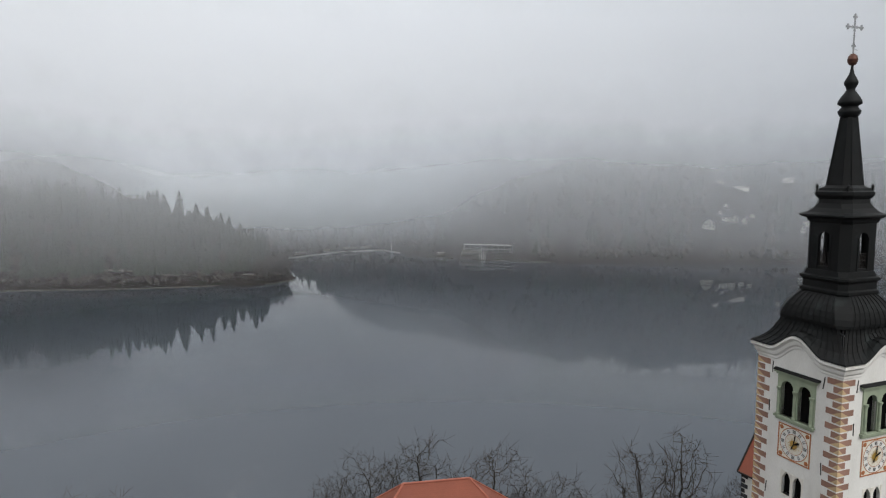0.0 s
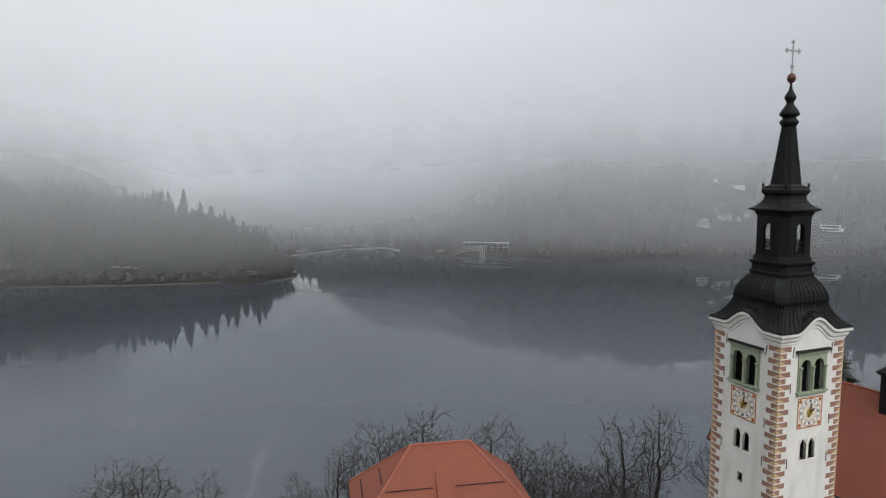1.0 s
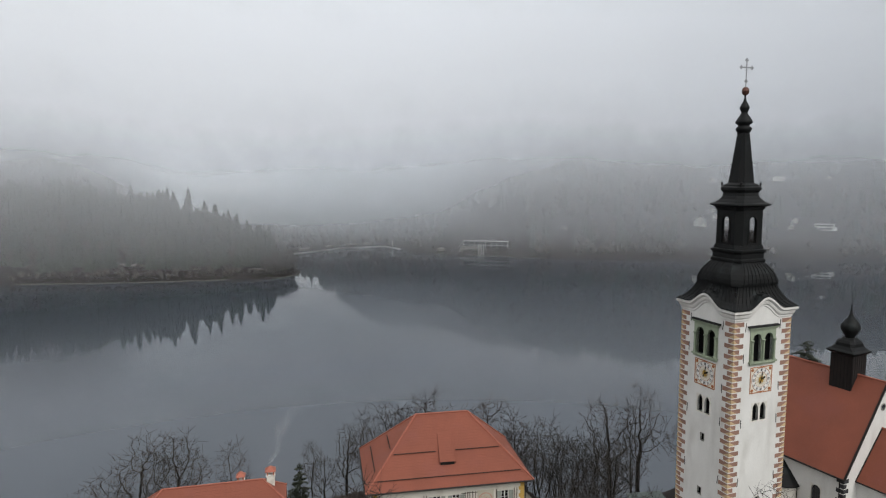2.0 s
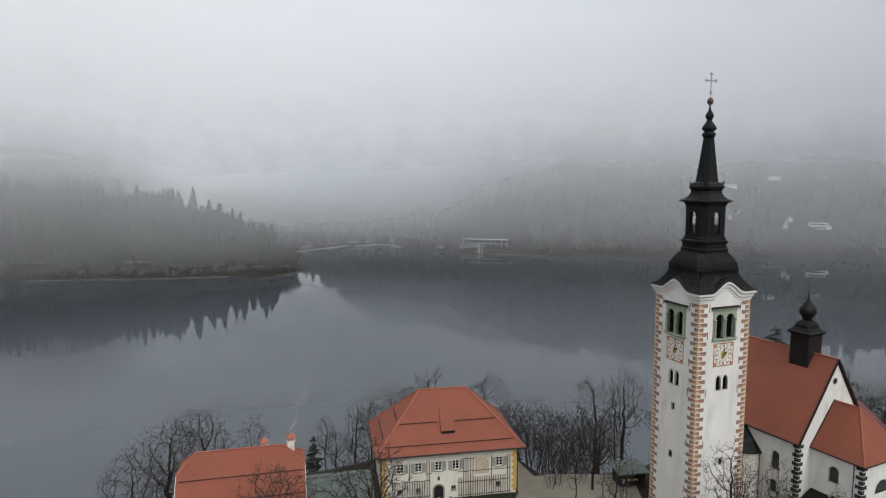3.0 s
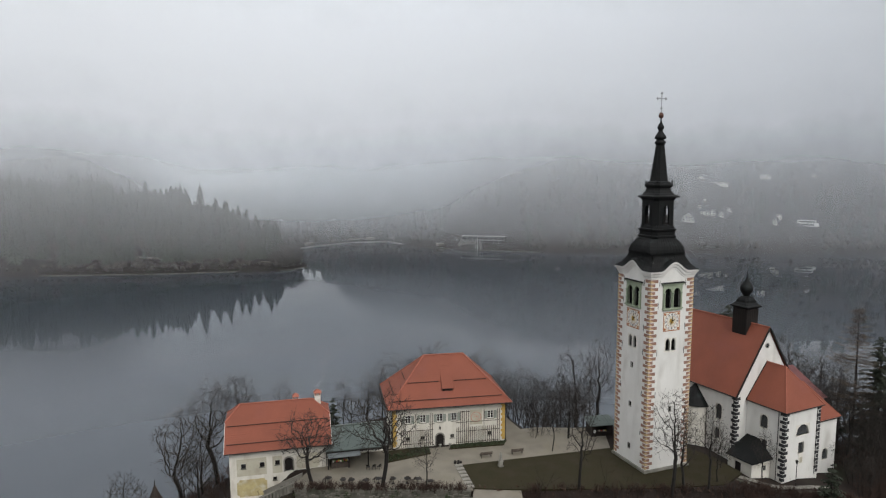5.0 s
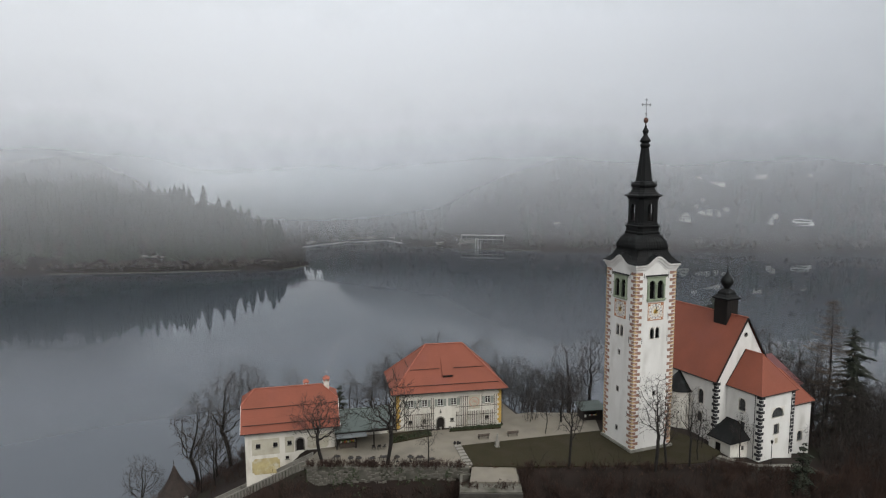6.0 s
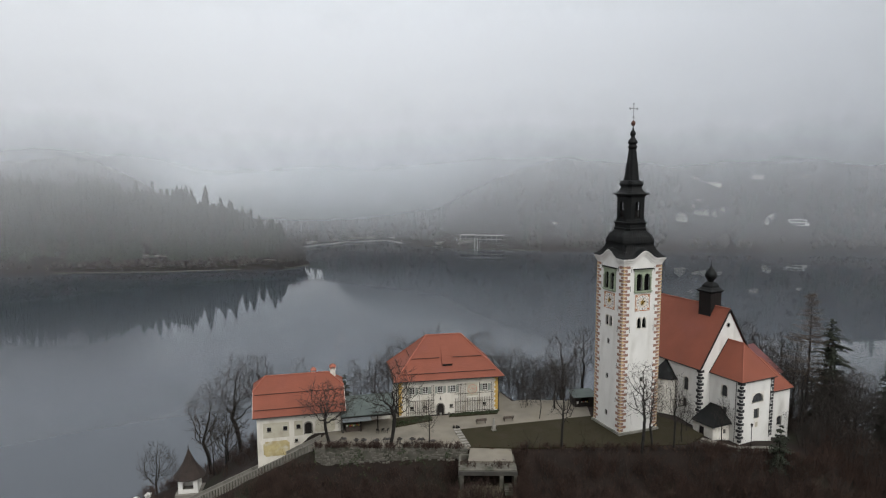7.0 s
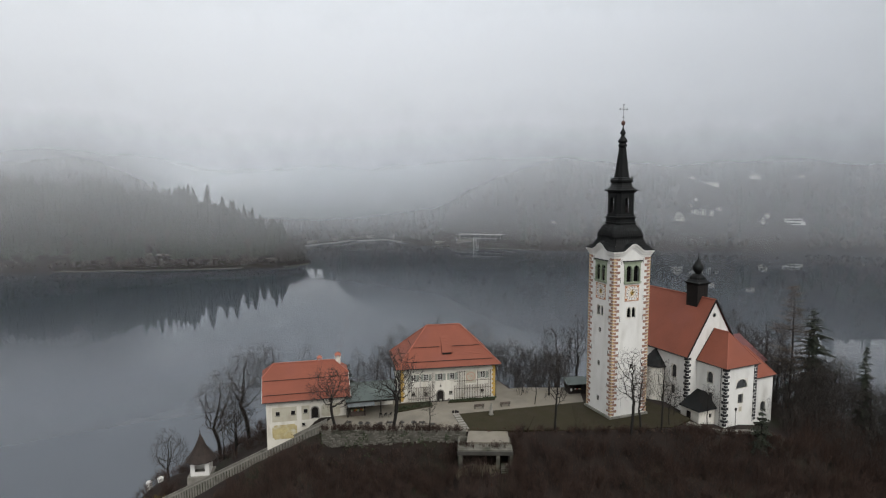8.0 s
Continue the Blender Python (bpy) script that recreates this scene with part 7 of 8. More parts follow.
spruce(1, 67.6, 52.2, 43.5 - 21.0, 20, 21.0, label="tall open-branched spruce on the east bank")
spruce(0, 73.3, 45.0, 38.3 - ground_z(73.3, 45.0), 20)
spruce(0, 80.5, 47.0, 20.0, 20)
spruce(0, 77.0, 38.0, 15.0, 20)
spruce(2, 48.7, 31.3, 7.4, 5, 24.4, "small dark spruce below the choir wall")
spruce(2, -22.7, 57.5, 31.2 - ground_z(-22.7, 57.5), 5, label="small bushy evergreen behind the annex")
spruce(1, 48.4, 66.0, 46.0 - ground_z(48.4, 66.0), 20, label="dark spruce behind the nave roof")
def larch_mesh(seed, tall, reach):
    """A leafless larch: level boughs, each fraying into thin hanging twigs."""
    rng = random.Random(seed)
    T = [(Vector((0, 0, -1)), Vector((0.2, 0, tall * 0.5)), 0.30, 0.18), (Vector((0.2, 0, tall * 0.5)), Vector((0, 0.1, tall)), 0.18, 0.02)]
    C = []
    for k in range(int(tall * 9)):
        f = rng.random() ** 0.9
        z = tall * (0.22 + 0.78 * f)
        a = rng.uniform(0, 6.283)
        ln = (reach * (1 - f) ** 0.7 + 0.3) * rng.uniform(0.45, 1.1)
        o = Vector((math.cos(a), math.sin(a), rng.uniform(-0.12, 0.22)))
        p, m, q = Vector((0, 0, z)), Vector((0, 0, z)) + o * ln * 0.55, Vector((0, 0, z - 0.02 * ln)) + o * ln + Vector((0, 0, 0.12 * ln))
        C += [(p, m, 0.035, 0.022), (m, q, 0.022, 0.009)]
        for j in range(int(7 + ln * 4)):
            g = rng.uniform(0.2, 1.0)
            b = p.lerp(q, g)
            d = Vector((o.x * 0.5 + rng.gauss(0, 0.5), o.y * 0.5 + rng.gauss(0, 0.5), rng.gauss(-0.1, 0.3))) * rng.uniform(0.3, 0.75)
            C.append((b, b + d, 0.011, 0.006))
            C.append((b + d * 0.5, b + d * 0.5 + Vector((rng.gauss(0, 0.2), rng.gauss(0, 0.2), -0.2)), 0.009, 0.006))
    return limbs_mesh("trunk", T, BARK), limbs_mesh("crown", C, LARCH)


lt, lc = larch_mesh(15, 24, 5.6)
root = thing("larch", pose(63.4, 52.0, ground_z(63.4, 52.0)), "tall reddish-brown leafless larch by the church", "larch")
for n, d in (("trunk", lt), ("crown", lc)):
    ob = new(n, d)
    ob.parent = root


# brush on the front bank: saplings and bramble nobody could count
def brush(name, label, spots, seed, tall, stems, mat, base=None):
    rng = random.Random(seed)
    segs = []
    for x, y in spots:
        z = ground_z(x, y) - 0.1 if base is None else base
        for k in range(stems):
            p = Vector((x + rng.uniform(-0.5, 0.5), y + rng.uniform(-0.5, 0.5), z))
            h = tall * rng.uniform(0.5, 1.15)
            d = Vector((rng.gauss(0, 0.22), rng.gauss(0, 0.22), 1)).normalized()
            q = p + d * h * 0.55
            segs.append((p, q, 0.022, 0.016))
            for j in range(4):
                a = p.lerp(q, rng.uniform(0.4, 1))
                e = a + (d + Vector((rng.gauss(0, 0.45), rng.gauss(0, 0.45), 0.2))).normalized() * h * rng.uniform(0.3, 0.55)
                segs.append((a, e, 0.014, 0.008))
                for i in range(3):
                    b = a.lerp(e, rng.uniform(0.3, 1))
                    segs.append((b, b + (e - a).normalized() * h * 0.16 + Vector((rng.gauss(0, 0.18), rng.gauss(0, 0.18), rng.gauss(0.05, 0.1))) * h * 0.5, 0.009, 0.006))
    ob = new(name, limbs_mesh(name, segs, mat))
    tagged(ob, label, "brush", kind="stuff")


BRAMBLE = material("dead_bramble", (0.062, 0.037, 0.027), (0.040, 0.025, 0.019), 0.6, 0.95, 0.1, 6, spread=0.2)
rng = random.Random(77)
spots = []
while len(spots) < 1700:
    x, y = rng.uniform(-40, 84), rng.uniform(13, 36)
    if y > (29.2 if -23 < x < 60 else 33 + (x - 60) * 0.2 if x > 60 else 28.6 - (x + 23) * 0.21) - 0.2:
        continue
    if (-0.8 < x < 8.2 and y > 23.2) or (-24 < x < 0 and y > 27.2):
        continue
    spots.append((x, y))
spots += [(rng.uniform(56, 92), rng.uniform(31, 58)) for _ in range(420)]
spots = [q for q in spots if q[0] < 55 or q[1] < 31 or signed(CORE, np.array([q[0]]), np.array([q[1]]))[0] > -6]
extra = []
while len(extra) < 420:
    q = (rng.uniform(34, 92), rng.uniform(25, 56))
    if signed(CORE, np.array([q[0]]), np.array([q[1]]))[0] > 0.7:
        extra.append(q)
ledge = [(rng.uniform(37, 57), rng.uniform(30.5, 33.6)) for _ in range(150)]
brush("ledge_scrub", "dark leafless scrub below the choir ledge", ledge, 43, 1.5, 6, BRAMBLE)
brush("east_scrub", "dense dark leafless scrub on the east bank", extra, 25, 4.2, 6, BRAMBLE)
brush("undergrowth", "dense brown leafless undergrowth on the steep bank", spots, 5, 3.2, 6, BRAMBLE)
spots = [(rng.uniform(-24, 90), rng.uniform(12, 28)) for _ in range(110)]
spots += [(rng.uniform(9, 58), rng.uniform(25.5, 30.2)) for _ in range(70)]
brush("saplings", "thin grey leafless saplings on the steep bank", [s for s in spots if not (-1 < s[0] < 8.4 and s[1] > 21.5)], 6, 5.0, 2, TWIG)
# tufts and fallen leaves on the bank
leaf = []
faces = []
for k in range(9000):
    x, y = rng.uniform(-45, 84), rng.uniform(11, 31.5)
    z = ground_z(x, y)
    a, s = rng.uniform(0, 6.28), rng.uniform(0.12, 0.34)
    c = Vector((x, y, z))
    u = Vector((math.cos(a), math.sin(a), rng.uniform(0.2, 1.2))) * s
    w = Vector((-math.sin(a), math.cos(a), rng.uniform(-0.2, 0.5))) * s * 0.7
    b = len(leaf)
    leaf += [c - w * 0.5, c + w * 0.5, c + u + w, c + u - w * 0.3]
    faces.append((b, b + 1, b + 2, b + 3))
LITTER = material("dead_bracken", (0.055, 0.030, 0.019), (0.03, 0.021, 0.014), 0.3, 0.95, 0.1, 4)
tagged(new("bracken", mesh_from("bracken", leaf, faces, LITTER)), "matted rusty dead bracken on the steep bank", "bracken", kind="stuff")
spots = [(rng.uniform(-22.4, 0.6), rng.uniform(30.0, 30.5)) for _ in range(90)]
brush("wall_hedge", "dark leafless hedge along the top of the retaining wall", spots, 8, 1.25, 7, BRAMBLE, 28.1)
spots = [(rng.uniform(9, 40), rng.uniform(30.2, 31.2)) for _ in range(80)]
brush("lawn_hedge", "dark scrubby hedge along the lawn edge", spots, 9, 1.3, 5, BRAMBLE, 27.9)
# sprays of dark evergreen ivy over wall and bank
leaf, faces = [], []
for k in range(500):
    x = rng.uniform(-23, 0)
    if -0.8 < x < 8.2:
        continue
    if x < -0.8 and k % 2:
        y, z = 29.72, rng.uniform(25.0, 28.4)
        if math.sin(x * 1.9) + math.sin(x * 0.7 + 1) < 0.1:
            continue
    else:
        y = rng.uniform(20, 30.4)
        z = ground_z(x, y) + rng.uniform(0.0, 0.7)
        if math.sin(x * 0.8) + math.sin(y * 0.9 + x * 0.3) < 0.4:
            continue
    for j in range(3):
        a, s = rng.uniform(0, 6.28), rng.uniform(0.08, 0.2)
        c = Vector((x + rng.uniform(-0.25, 0.25), y - rng.uniform(0, 0.15), z + rng.uniform(-0.2, 0.2)))
        u, w = Vector((math.cos(a), -0.4, math.sin(a))) * s, Vector((-math.sin(a), -0.3, math.cos(a))) * s * 0.7
        b = len(leaf)
        leaf += [c - w, c + u * 0.6, c + w, c - u]
        faces.append((b, b + 1, b + 2, b + 3))
tagged(new("bank_ivy", mesh_from("bank_ivy", leaf, faces, IVY)), "dark evergreen ivy over wall and bank", "ivy", kind="stuff")
spots = [(rng.uniform(-0.4, 6.0), rng.uniform(22.4, 23.4)) for _ in range(26)]
brush("dry_reeds", "pale dry reeds before the stair mouth", spots, 14, 1.5, 5, DRY_REED)
spots = [(rng.uniform(-0.4, 7.8), rng.uniform(24.6, 26.4)) for _ in range(34)]
brush("slab_weeds", "dark dead weeds on the edge of the landing", spots, 15, 0.5, 6, BRAMBLE, 27.84)
spots = [(rng.choice((-1.6, 9.0)) + rng.uniform(-0.7, 0.7), rng.uniform(23.0, 30.0)) for _ in range(40)]
brush("landing_scrub", "dark leafless scrub beside the landing", spots, 16, 2.6, 6, BRAMBLE)
MUSTARD = material("mustard_dead_grass", (0.15, 0.105, 0.028), (0.09, 0.07, 0.022), 1.5, 0.95, 0.2, 10)
spots = [(rng.uniform(-61, -54.5), rng.uniform(39.5, 44.0)) for _ in range(60)]
brush("dry_grass", "mustard-coloured dead grass at the foot of the stairs", spots, 26, 0.9, 8, MUSTARD)
spots = [(rng.uniform(-24, -0.8), rng.uniform(23.0, 29.4)) for _ in range(190)]
brush("wall_bramble", "low reddish bramble below the retaining wall", spots, 27, 1.3, 7, BRAMBLE)
spots = [(rng.uniform(-44, -24), rng.uniform(24.0, 30.5)) for _ in range(110)]
west = [(rng.uniform(-62, -33), rng.uniform(42, 62)) for _ in range(170)]
brush("west_scrub", "dark leafless scrub on the west bank behind the stairs", [q for q in west if ground_z(*q) > 1.5 and math.hypot(q[0] + 47.6, q[1] - 42.4) > 4], 41, 2.6, 6, BRAMBLE)
brush("stair_bramble", "low reddish bramble below the long stairs", spots, 28, 1.5, 6, BRAMBLE)

# ---- across the lake: woods, shore walls, houses, grandstand ----
FIR = material("far_spruce", (0.036, 0.044, 0.034), (0.052, 0.058, 0.042), 0.05, 0.9, 0.0, 0.5)
FAR_BARE = material("far_bare_wood", (0.072, 0.060, 0.050), (0.05, 0.043, 0.038), 0.03, 0.95, 0.0, 0.5)
nrng = np.random.default_rng(21)


def fir_template(seed, layers, points):
    """Ragged drooping skirts of boughs one over another; unit height, unit-ish reach."""
    rng = random.Random(seed)
    V, F = [], []
    for i in range(layers):
        f = i / layers
        z0 = 0.08 + 0.92 * f
        r = 0.19 * (1 - f) ** 0.85 + 0.012
        apex = len(V)
        V.append((0, 0, min(1.0, z0 + 1.5 / layers)))
        ring = []
        for k in range(points * 2):
            a = 6.2832 * k / (points * 2) + rng.uniform(-0.15, 0.15)
            rr = r * (rng.uniform(0.85, 1.25) if k % 2 == 0 else rng.uniform(0.35, 0.6))
            ring.append(len(V))
            V.append((rr * math.cos(a), rr * math.sin(a), z0 + (rng.uniform(-0.03, 0.0) if k % 2 == 0 else 0.025)))
        for a, b in zip(ring, ring[1:] + ring[:1]):
            F.append((apex, a, b))
    return np.array(V), F


def broad_template(seed, stems, fat=1.0):
    """A leafless crown: upswept limbs fraying into slivers."""
    rng = random.Random(seed)
    V, F = [], []

    def sliver(p, q, w):
        d = (q - p).normalized()
        u = d.orthogonal().normalized()
        v = d.cross(u)
        w *= fat
        k = len(V)
        V.extend([p + u * w, p - u * w * 0.5 + v * w * 0.9, p - u * w * 0.5 - v * w * 0.9, q])
        F.extend([(k, k + 1, k + 3), (k + 1, k + 2, k + 3), (k + 2, k, k + 3)])
    sliver(Vector((0, 0, 0)), Vector((0, 0, 0.85)), 0.014)
    for i in range(stems):
        a = rng.uniform(0, 6.283)
        z = rng.uniform(0.2, 0.6)
        q = Vector((math.cos(a) * rng.uniform(0.1, 0.26), math.sin(a) * rng.uniform(0.1, 0.26), z + rng.uniform(0.2, 0.4)))
        p = Vector((0, 0, z))
        sliver(p, q, 0.009)
        for j in range(5):
            b = p.lerp(q, rng.uniform(0.3, 1))
            sliver(b, b + Vector((rng.gauss(0, 0.08), rng.gauss(0, 0.08), rng.uniform(0.04, 0.2))), 0.006)
    return np.array([tuple(v) for v in V]), F


def crown_template(seed, points=8):
    """A leafless crown seen from far: a short stem and a ragged rounded head of twig clumps."""
    rng = random.Random(seed)
    V, F = [(0.015, 0, 0), (-0.01, 0.013, 0), (-0.01, -0.013, 0), (0, 0, 0.5)], [(0, 1, 3), (1, 2, 3), (2, 0, 3)]
    rings = []
    for z, rad in ((0.16, 0.13), (0.38, 0.25), (0.62, 0.27), (0.84, 0.17)):
        k = len(V)
        for i in range(points):
            a = 6.2832 * (i + rng.uniform(-0.3, 0.3)) / points
            q = rad * rng.uniform(0.55, 1.3)
            V.append((q * math.cos(a), q * math.sin(a), z + rng.uniform(-0.09, 0.09)))
        rings.append(range(k, k + points))
    for a, b in zip(rings, rings[1:]):
        for i in range(points):
            j = (i + 1) % points
            F += [(a[i], a[j], b[j]), (a[i], b[j], b[i])]
    V.append((0, 0, 1.0))
    F += [(rings[-1][i], rings[-1][(i + 1) % points], len(V) - 1) for i in range(points)]
    return np.array(V), F


def wood(name, label, xs, ys, tall, templates, mat, wide=1.0):
    Z = height(xs, ys)
    V, F, base = [], [], 0
    for i, (x, y, z, h) in enumerate(zip(xs, ys, Z, tall)):
        tv, tf = templates[i % len(templates)]
        a = i * 2.4
        c, s = math.cos(a), math.sin(a)
        k = h * wide * (0.85 + 0.3 * ((i * 37) % 17) / 17)
        v = np.empty_like(tv)
        v[:, 0] = (tv[:, 0] * c - tv[:, 1] * s) * k + x
        v[:, 1] = (tv[:, 0] * s + tv[:, 1] * c) * k + y
        v[:, 2] = tv[:, 2] * h + z - 0.5
        V.append(v)
        F.extend([tuple(q + base for q in f) for f in tf])
        base += len(tv)
    V = np.concatenate(V)
    me = bpy.data.meshes.new(name)
    me.from_pydata(V.tolist(), [], F)
    me.materials.append(mat)
    tagged(new(name, me), label, "woods", kind="stuff")


def scatter(n, box_, keep, seed):
    r = np.random.default_rng(seed)
    X, Y = r.uniform(box_[0], box_[1], n), r.uniform(box_[2], box_[3], n)
    ok = keep(X, Y, signed(SHORE, X, Y)) & (np.abs(X / (Y + 22)) < 0.95)
    return X[ok], Y[ok]


HOUSES = [(212.5, 562.3), (232, 574.6), (239.2, 574), (231.7, 588), (247, 573), (260, 587), (242, 601.6), (320, 554.5), (326, 659.4), (254, 649), (270, 645), (383.7, 672.4), (432, 704.6), (290, 557), (299, 568.4), (91.4, 556.4)]


def clear(X, Y, r=13):
    ok = np.ones(X.shape, bool)
    for hx, hy in HOUSES:
        # keep the ground before each house open
        t = np.clip(((X - hx) * -hx + (Y - hy) * -(hy + 40)) / (hx * hx + (hy + 40) ** 2), 0, 0.09)
        ok &= np.hypot(X - hx + t * hx, Y - hy + t * (hy + 40)) > r
    return ok


firs = [fir_template(s, 9, 7) for s in (1, 2, 3, 4)]
firs_lo = [fir_template(s, 5, 5) for s in (5, 6, 7)]
broads = [broad_template(s, 16, 1.6) for s in (1, 2, 3)]
broads_lo = [crown_template(s) for s in (4, 5, 6, 7, 8)]
# headland
X, Y = scatter(5200, (-520, -118, 385, 600), lambda X, Y, s: (s > 15) & (s < 110) & (X < -134) & (Y < 508), 1)
X, Y = X[:760], Y[:760]
wood("headland_spruces", "dark spruce wood on the headland", X, Y, 13 + 17 * nrng.random(len(X)) ** 1.5, firs, FIR, 1.1)
X, Y = scatter(2600, (-520, -112, 385, 600), lambda X, Y, s: (s > 19) & (s < 60) & (Y < 520), 2)
X, Y = X[:600], Y[:600]
wood("headland_broadleaf", "leafless grey-brown trees along the headland shore", X, Y, nrng.uniform(7, 17, len(X)), broads, FAR_BARE, 1.2)
X, Y = scatter(2600, (-520, -112, 360, 470), lambda X, Y, s: (s > 2.5) & (s < 20) & (Y < 470), 12)
wood("headland_scrub", "low leafless brown scrub along the headland shore", X[:420], Y[:420], nrng.uniform(1.2, 4.5, len(X[:420])), broads_lo, FAR_BARE, 1.6)
X, Y = scatter(400, (-136, -108, 405, 440), lambda X, Y, s: (s > 2.5), 3)
wood("point_trees", "leafless trees on the tip of the headland", X[:44], Y[:44], nrng.uniform(7, 14, len(X[:44])), broads, FAR_BARE, 1.3)
# far shore and slopes
X, Y = scatter(9000, (-620, 700, 480, 1150), lambda X, Y, s: (s > 14) & clear(X, Y) & ((X < -10) | (X > 60) | (s > 60)) & (s < 290), 4)
mix_ = np.random.default_rng(9).random(len(X))
m1 = (mix_ < 0.42)
wood("far_spruces", "dim spruce woods on the misty slopes", X[m1][:2300], Y[m1][:2300], nrng.uniform(13, 27, len(X[m1][:2300])), firs_lo, FIR)
wood("far_broadleaf", "dim leafless woods on the misty slopes", X[~m1][:2200], Y[~m1][:2200], nrng.uniform(9, 18, len(X[~m1][:2200])), broads_lo, FAR_BARE, 1.0)
X, Y = scatter(1800, (-180, 420, 480, 640), lambda X, Y, s: (s > 4) & (s < 22) & clear(X, Y, 9) & ((X < -20) | (X > 62)), 6)
wood("shore_scrub", "leafless scrub along the far shore", X[:420], Y[:420], nrng.uniform(4, 10, len(X[:420])), broads_lo, FAR_BARE, 1.1)
# unseen woods added along the southern shore, there only as shade
X, Y = scatter(1500, (-900, 900, -900, 200), lambda X, Y, s: (s > 10) & (s < 200), 7)
wood("south_spruces", "unseen spruce woods added on the southern shore for shade", X[:500], Y[:500], nrng.uniform(16, 26, len(X[:500])), firs_lo, FIR)

# shore wall and lakeside path round the headland
PALE_STONE = material("pale_shore_stone", (0.42, 0.41, 0.38), (0.33, 0.32, 0.30), 0.2, 0.9, 0.2, 2)


def ribbon(name, label, pts, half, z, mat, cat, drape=False):
    bm = bmesh.new()
    if drape:
        pts = [(ax + (bx - ax) * k / 8, ay + (by - ay) * k / 8) for (ax, ay), (bx, by) in zip(pts, pts[1:]) for k in range(8)] + [pts[-1]]
    for (ax, ay), (bx, by) in zip(pts, pts[1:]):
        d = Vector((bx - ax, by - ay, 0))
        nv = Vector((-d.y, d.x, 0)).normalized() * half
        a, b = (Vector((x, y, z + (ground_z(x, y) if drape else 0))) for x, y in ((ax, ay), (bx, by)))
        v = [bm.verts.new(p) for p in (a - nv, b - nv, b + nv, a + nv)] + [bm.verts.new(p + Vector((0, 0, -2.0))) for p in (a - nv, b - nv, b + nv, a + nv)]
        bm.faces.new(v[:4])
        for i in range(4):
            j = (i + 1) % 4
            bm.faces.new((v[i], v[4 + i], v[4 + j], v[j]))
    bmesh.ops.recalc_face_normals(bm, faces=bm.faces)
    mesh_thing(name, bm, mat, label=label, category=cat, kind="structure")


S = SHORE
ribbon("shore_wall", "pale stone shore wall round the headland", [(-420, 349), *S[0:5]], 0.3, 0.5, MOSSY, "shore wall")
ribbon("lakeside_path", "pale lakeside path on the headland", [(-420, 380), (-321, 400), (-281, 407), (-238, 411), (-193, 412), (-157, 417), (-132, 423), (-124, 432)], 1.0, 0.45, CONCRETE, "path", True)
ribbon("shore_wall", "pale stone shore along the far bay", [(-147, 540), (-112, 584), (-74, 599), (-56, 575)], 0.35, 0.7, PALE_STONE, "shore wall")
ribbon("shore_wall", "brown reedy shore below the slope", [(-40, 551), (16, 526.5), (75, 510.5), (152, 505.5)], 0.4, 0.35, MOSSY, "shore wall")
ribbon("gravel_path", "narrow pale stone ledge round the choir", [(37.5, 36.4), (42.4, 35.4), (47.6, 35.5), (51.6, 37.0)], 0.45, 0.1, CONCRETE, "path", True)
ribbon("ledge_wall", "low mossy rubble wall below the choir ledge", [(37.0, 34.8), (43.0, 33.9), (48.6, 34.2), (53.6, 36.4)], 0.3, 0.15, MOSSY, "wall", True)


# grandstand of the rowing course
stand = thing("grandstand", pose(22, 548, 0.8, 0, 0, -13), "pale stepped grandstand under a long thin roof", "grandstand")
for k in range(6):
    bm = bmesh.new()
    box(bm, -21, -4, -16 + 2.0 * k, -14 + 2.0 * k, -2, 1.0 + 0.9 * k)
    part("tier", bm, CONCRETE, stand)
bm = bmesh.new()
box(bm, -20, 20, -4, 2.0, 9.5, 9.8)
part("roof", bm, PALE_STONE, stand)
bm = bmesh.new()
box(bm, -20, 20, -4.3, -4.0, 6.0, 6.4)
part("balcony", bm, PALE_STONE, stand)
for k in range(9):
    bm = bmesh.new()
    box(bm, -19.8 + 4.9 * k, -19.4 + 4.9 * k, -3.8, -3.4, -1, 9.4)
    part("post", bm, PALE_STONE, stand)
bm = bmesh.new()
box(bm, -20, 20, 1.5, 2.0, -2, 9.4)
part("back_wall", bm, WOOD_DARK, stand)
for k in range(4):
    bm = bmesh.new()
    box(bm, -3.2 + 1.5 * k, -3.0 + 1.5 * k, -20, -19.8, -2, 9)
    mesh_thing("flagpole", bm, WHITE_WOOD, stand.matrix_world, "thin white pole before the grandstand", "pole", "flagpoles")
tower2 = thing("lake_tower", pose(-64.5, 588, 0), "slim white tower at the bathing place", "tower")
bm = bmesh.new()
box(bm, -0.35, 0.35, -0.35, 0.35, -1, 8.0)
part("shaft", bm, PALE_STONE, tower2)
bm = bmesh.new()
box(bm, -4.6, -0.4, -0.6, 0.6, 4.2, 4.6)
part("deck", bm, PALE_STONE, tower2)
for x, y, w, h in ((-140, 553, 9, 2.0), (-104, 594, 12, 1.8), (-90, 602, 9, 2.0), (-122, 578, 6, 1.8), (-18, 550, 6, 1.8)):
    shed = thing("lakeside_shed", pose(x, y, 1.5, 0, 0, 25), "low pale lakeside shed under a grey roof", "shed", "lakeside sheds")
    bm = bmesh.new()
    box(bm, -w / 2, w / 2, -2, 2, 0, h)
    part("wall", bm, CONCRETE, shed)
    bm = bmesh.new()
    prism(bm, [(-w / 2 - 0.4, -2.6), (w / 2 + 0.4, -2.6), (w / 2 + 0.4, 2.6), (-w / 2 - 0.4, 2.6)], h, h + 0.4)
    part("roof", bm, CONCRETE, shed)


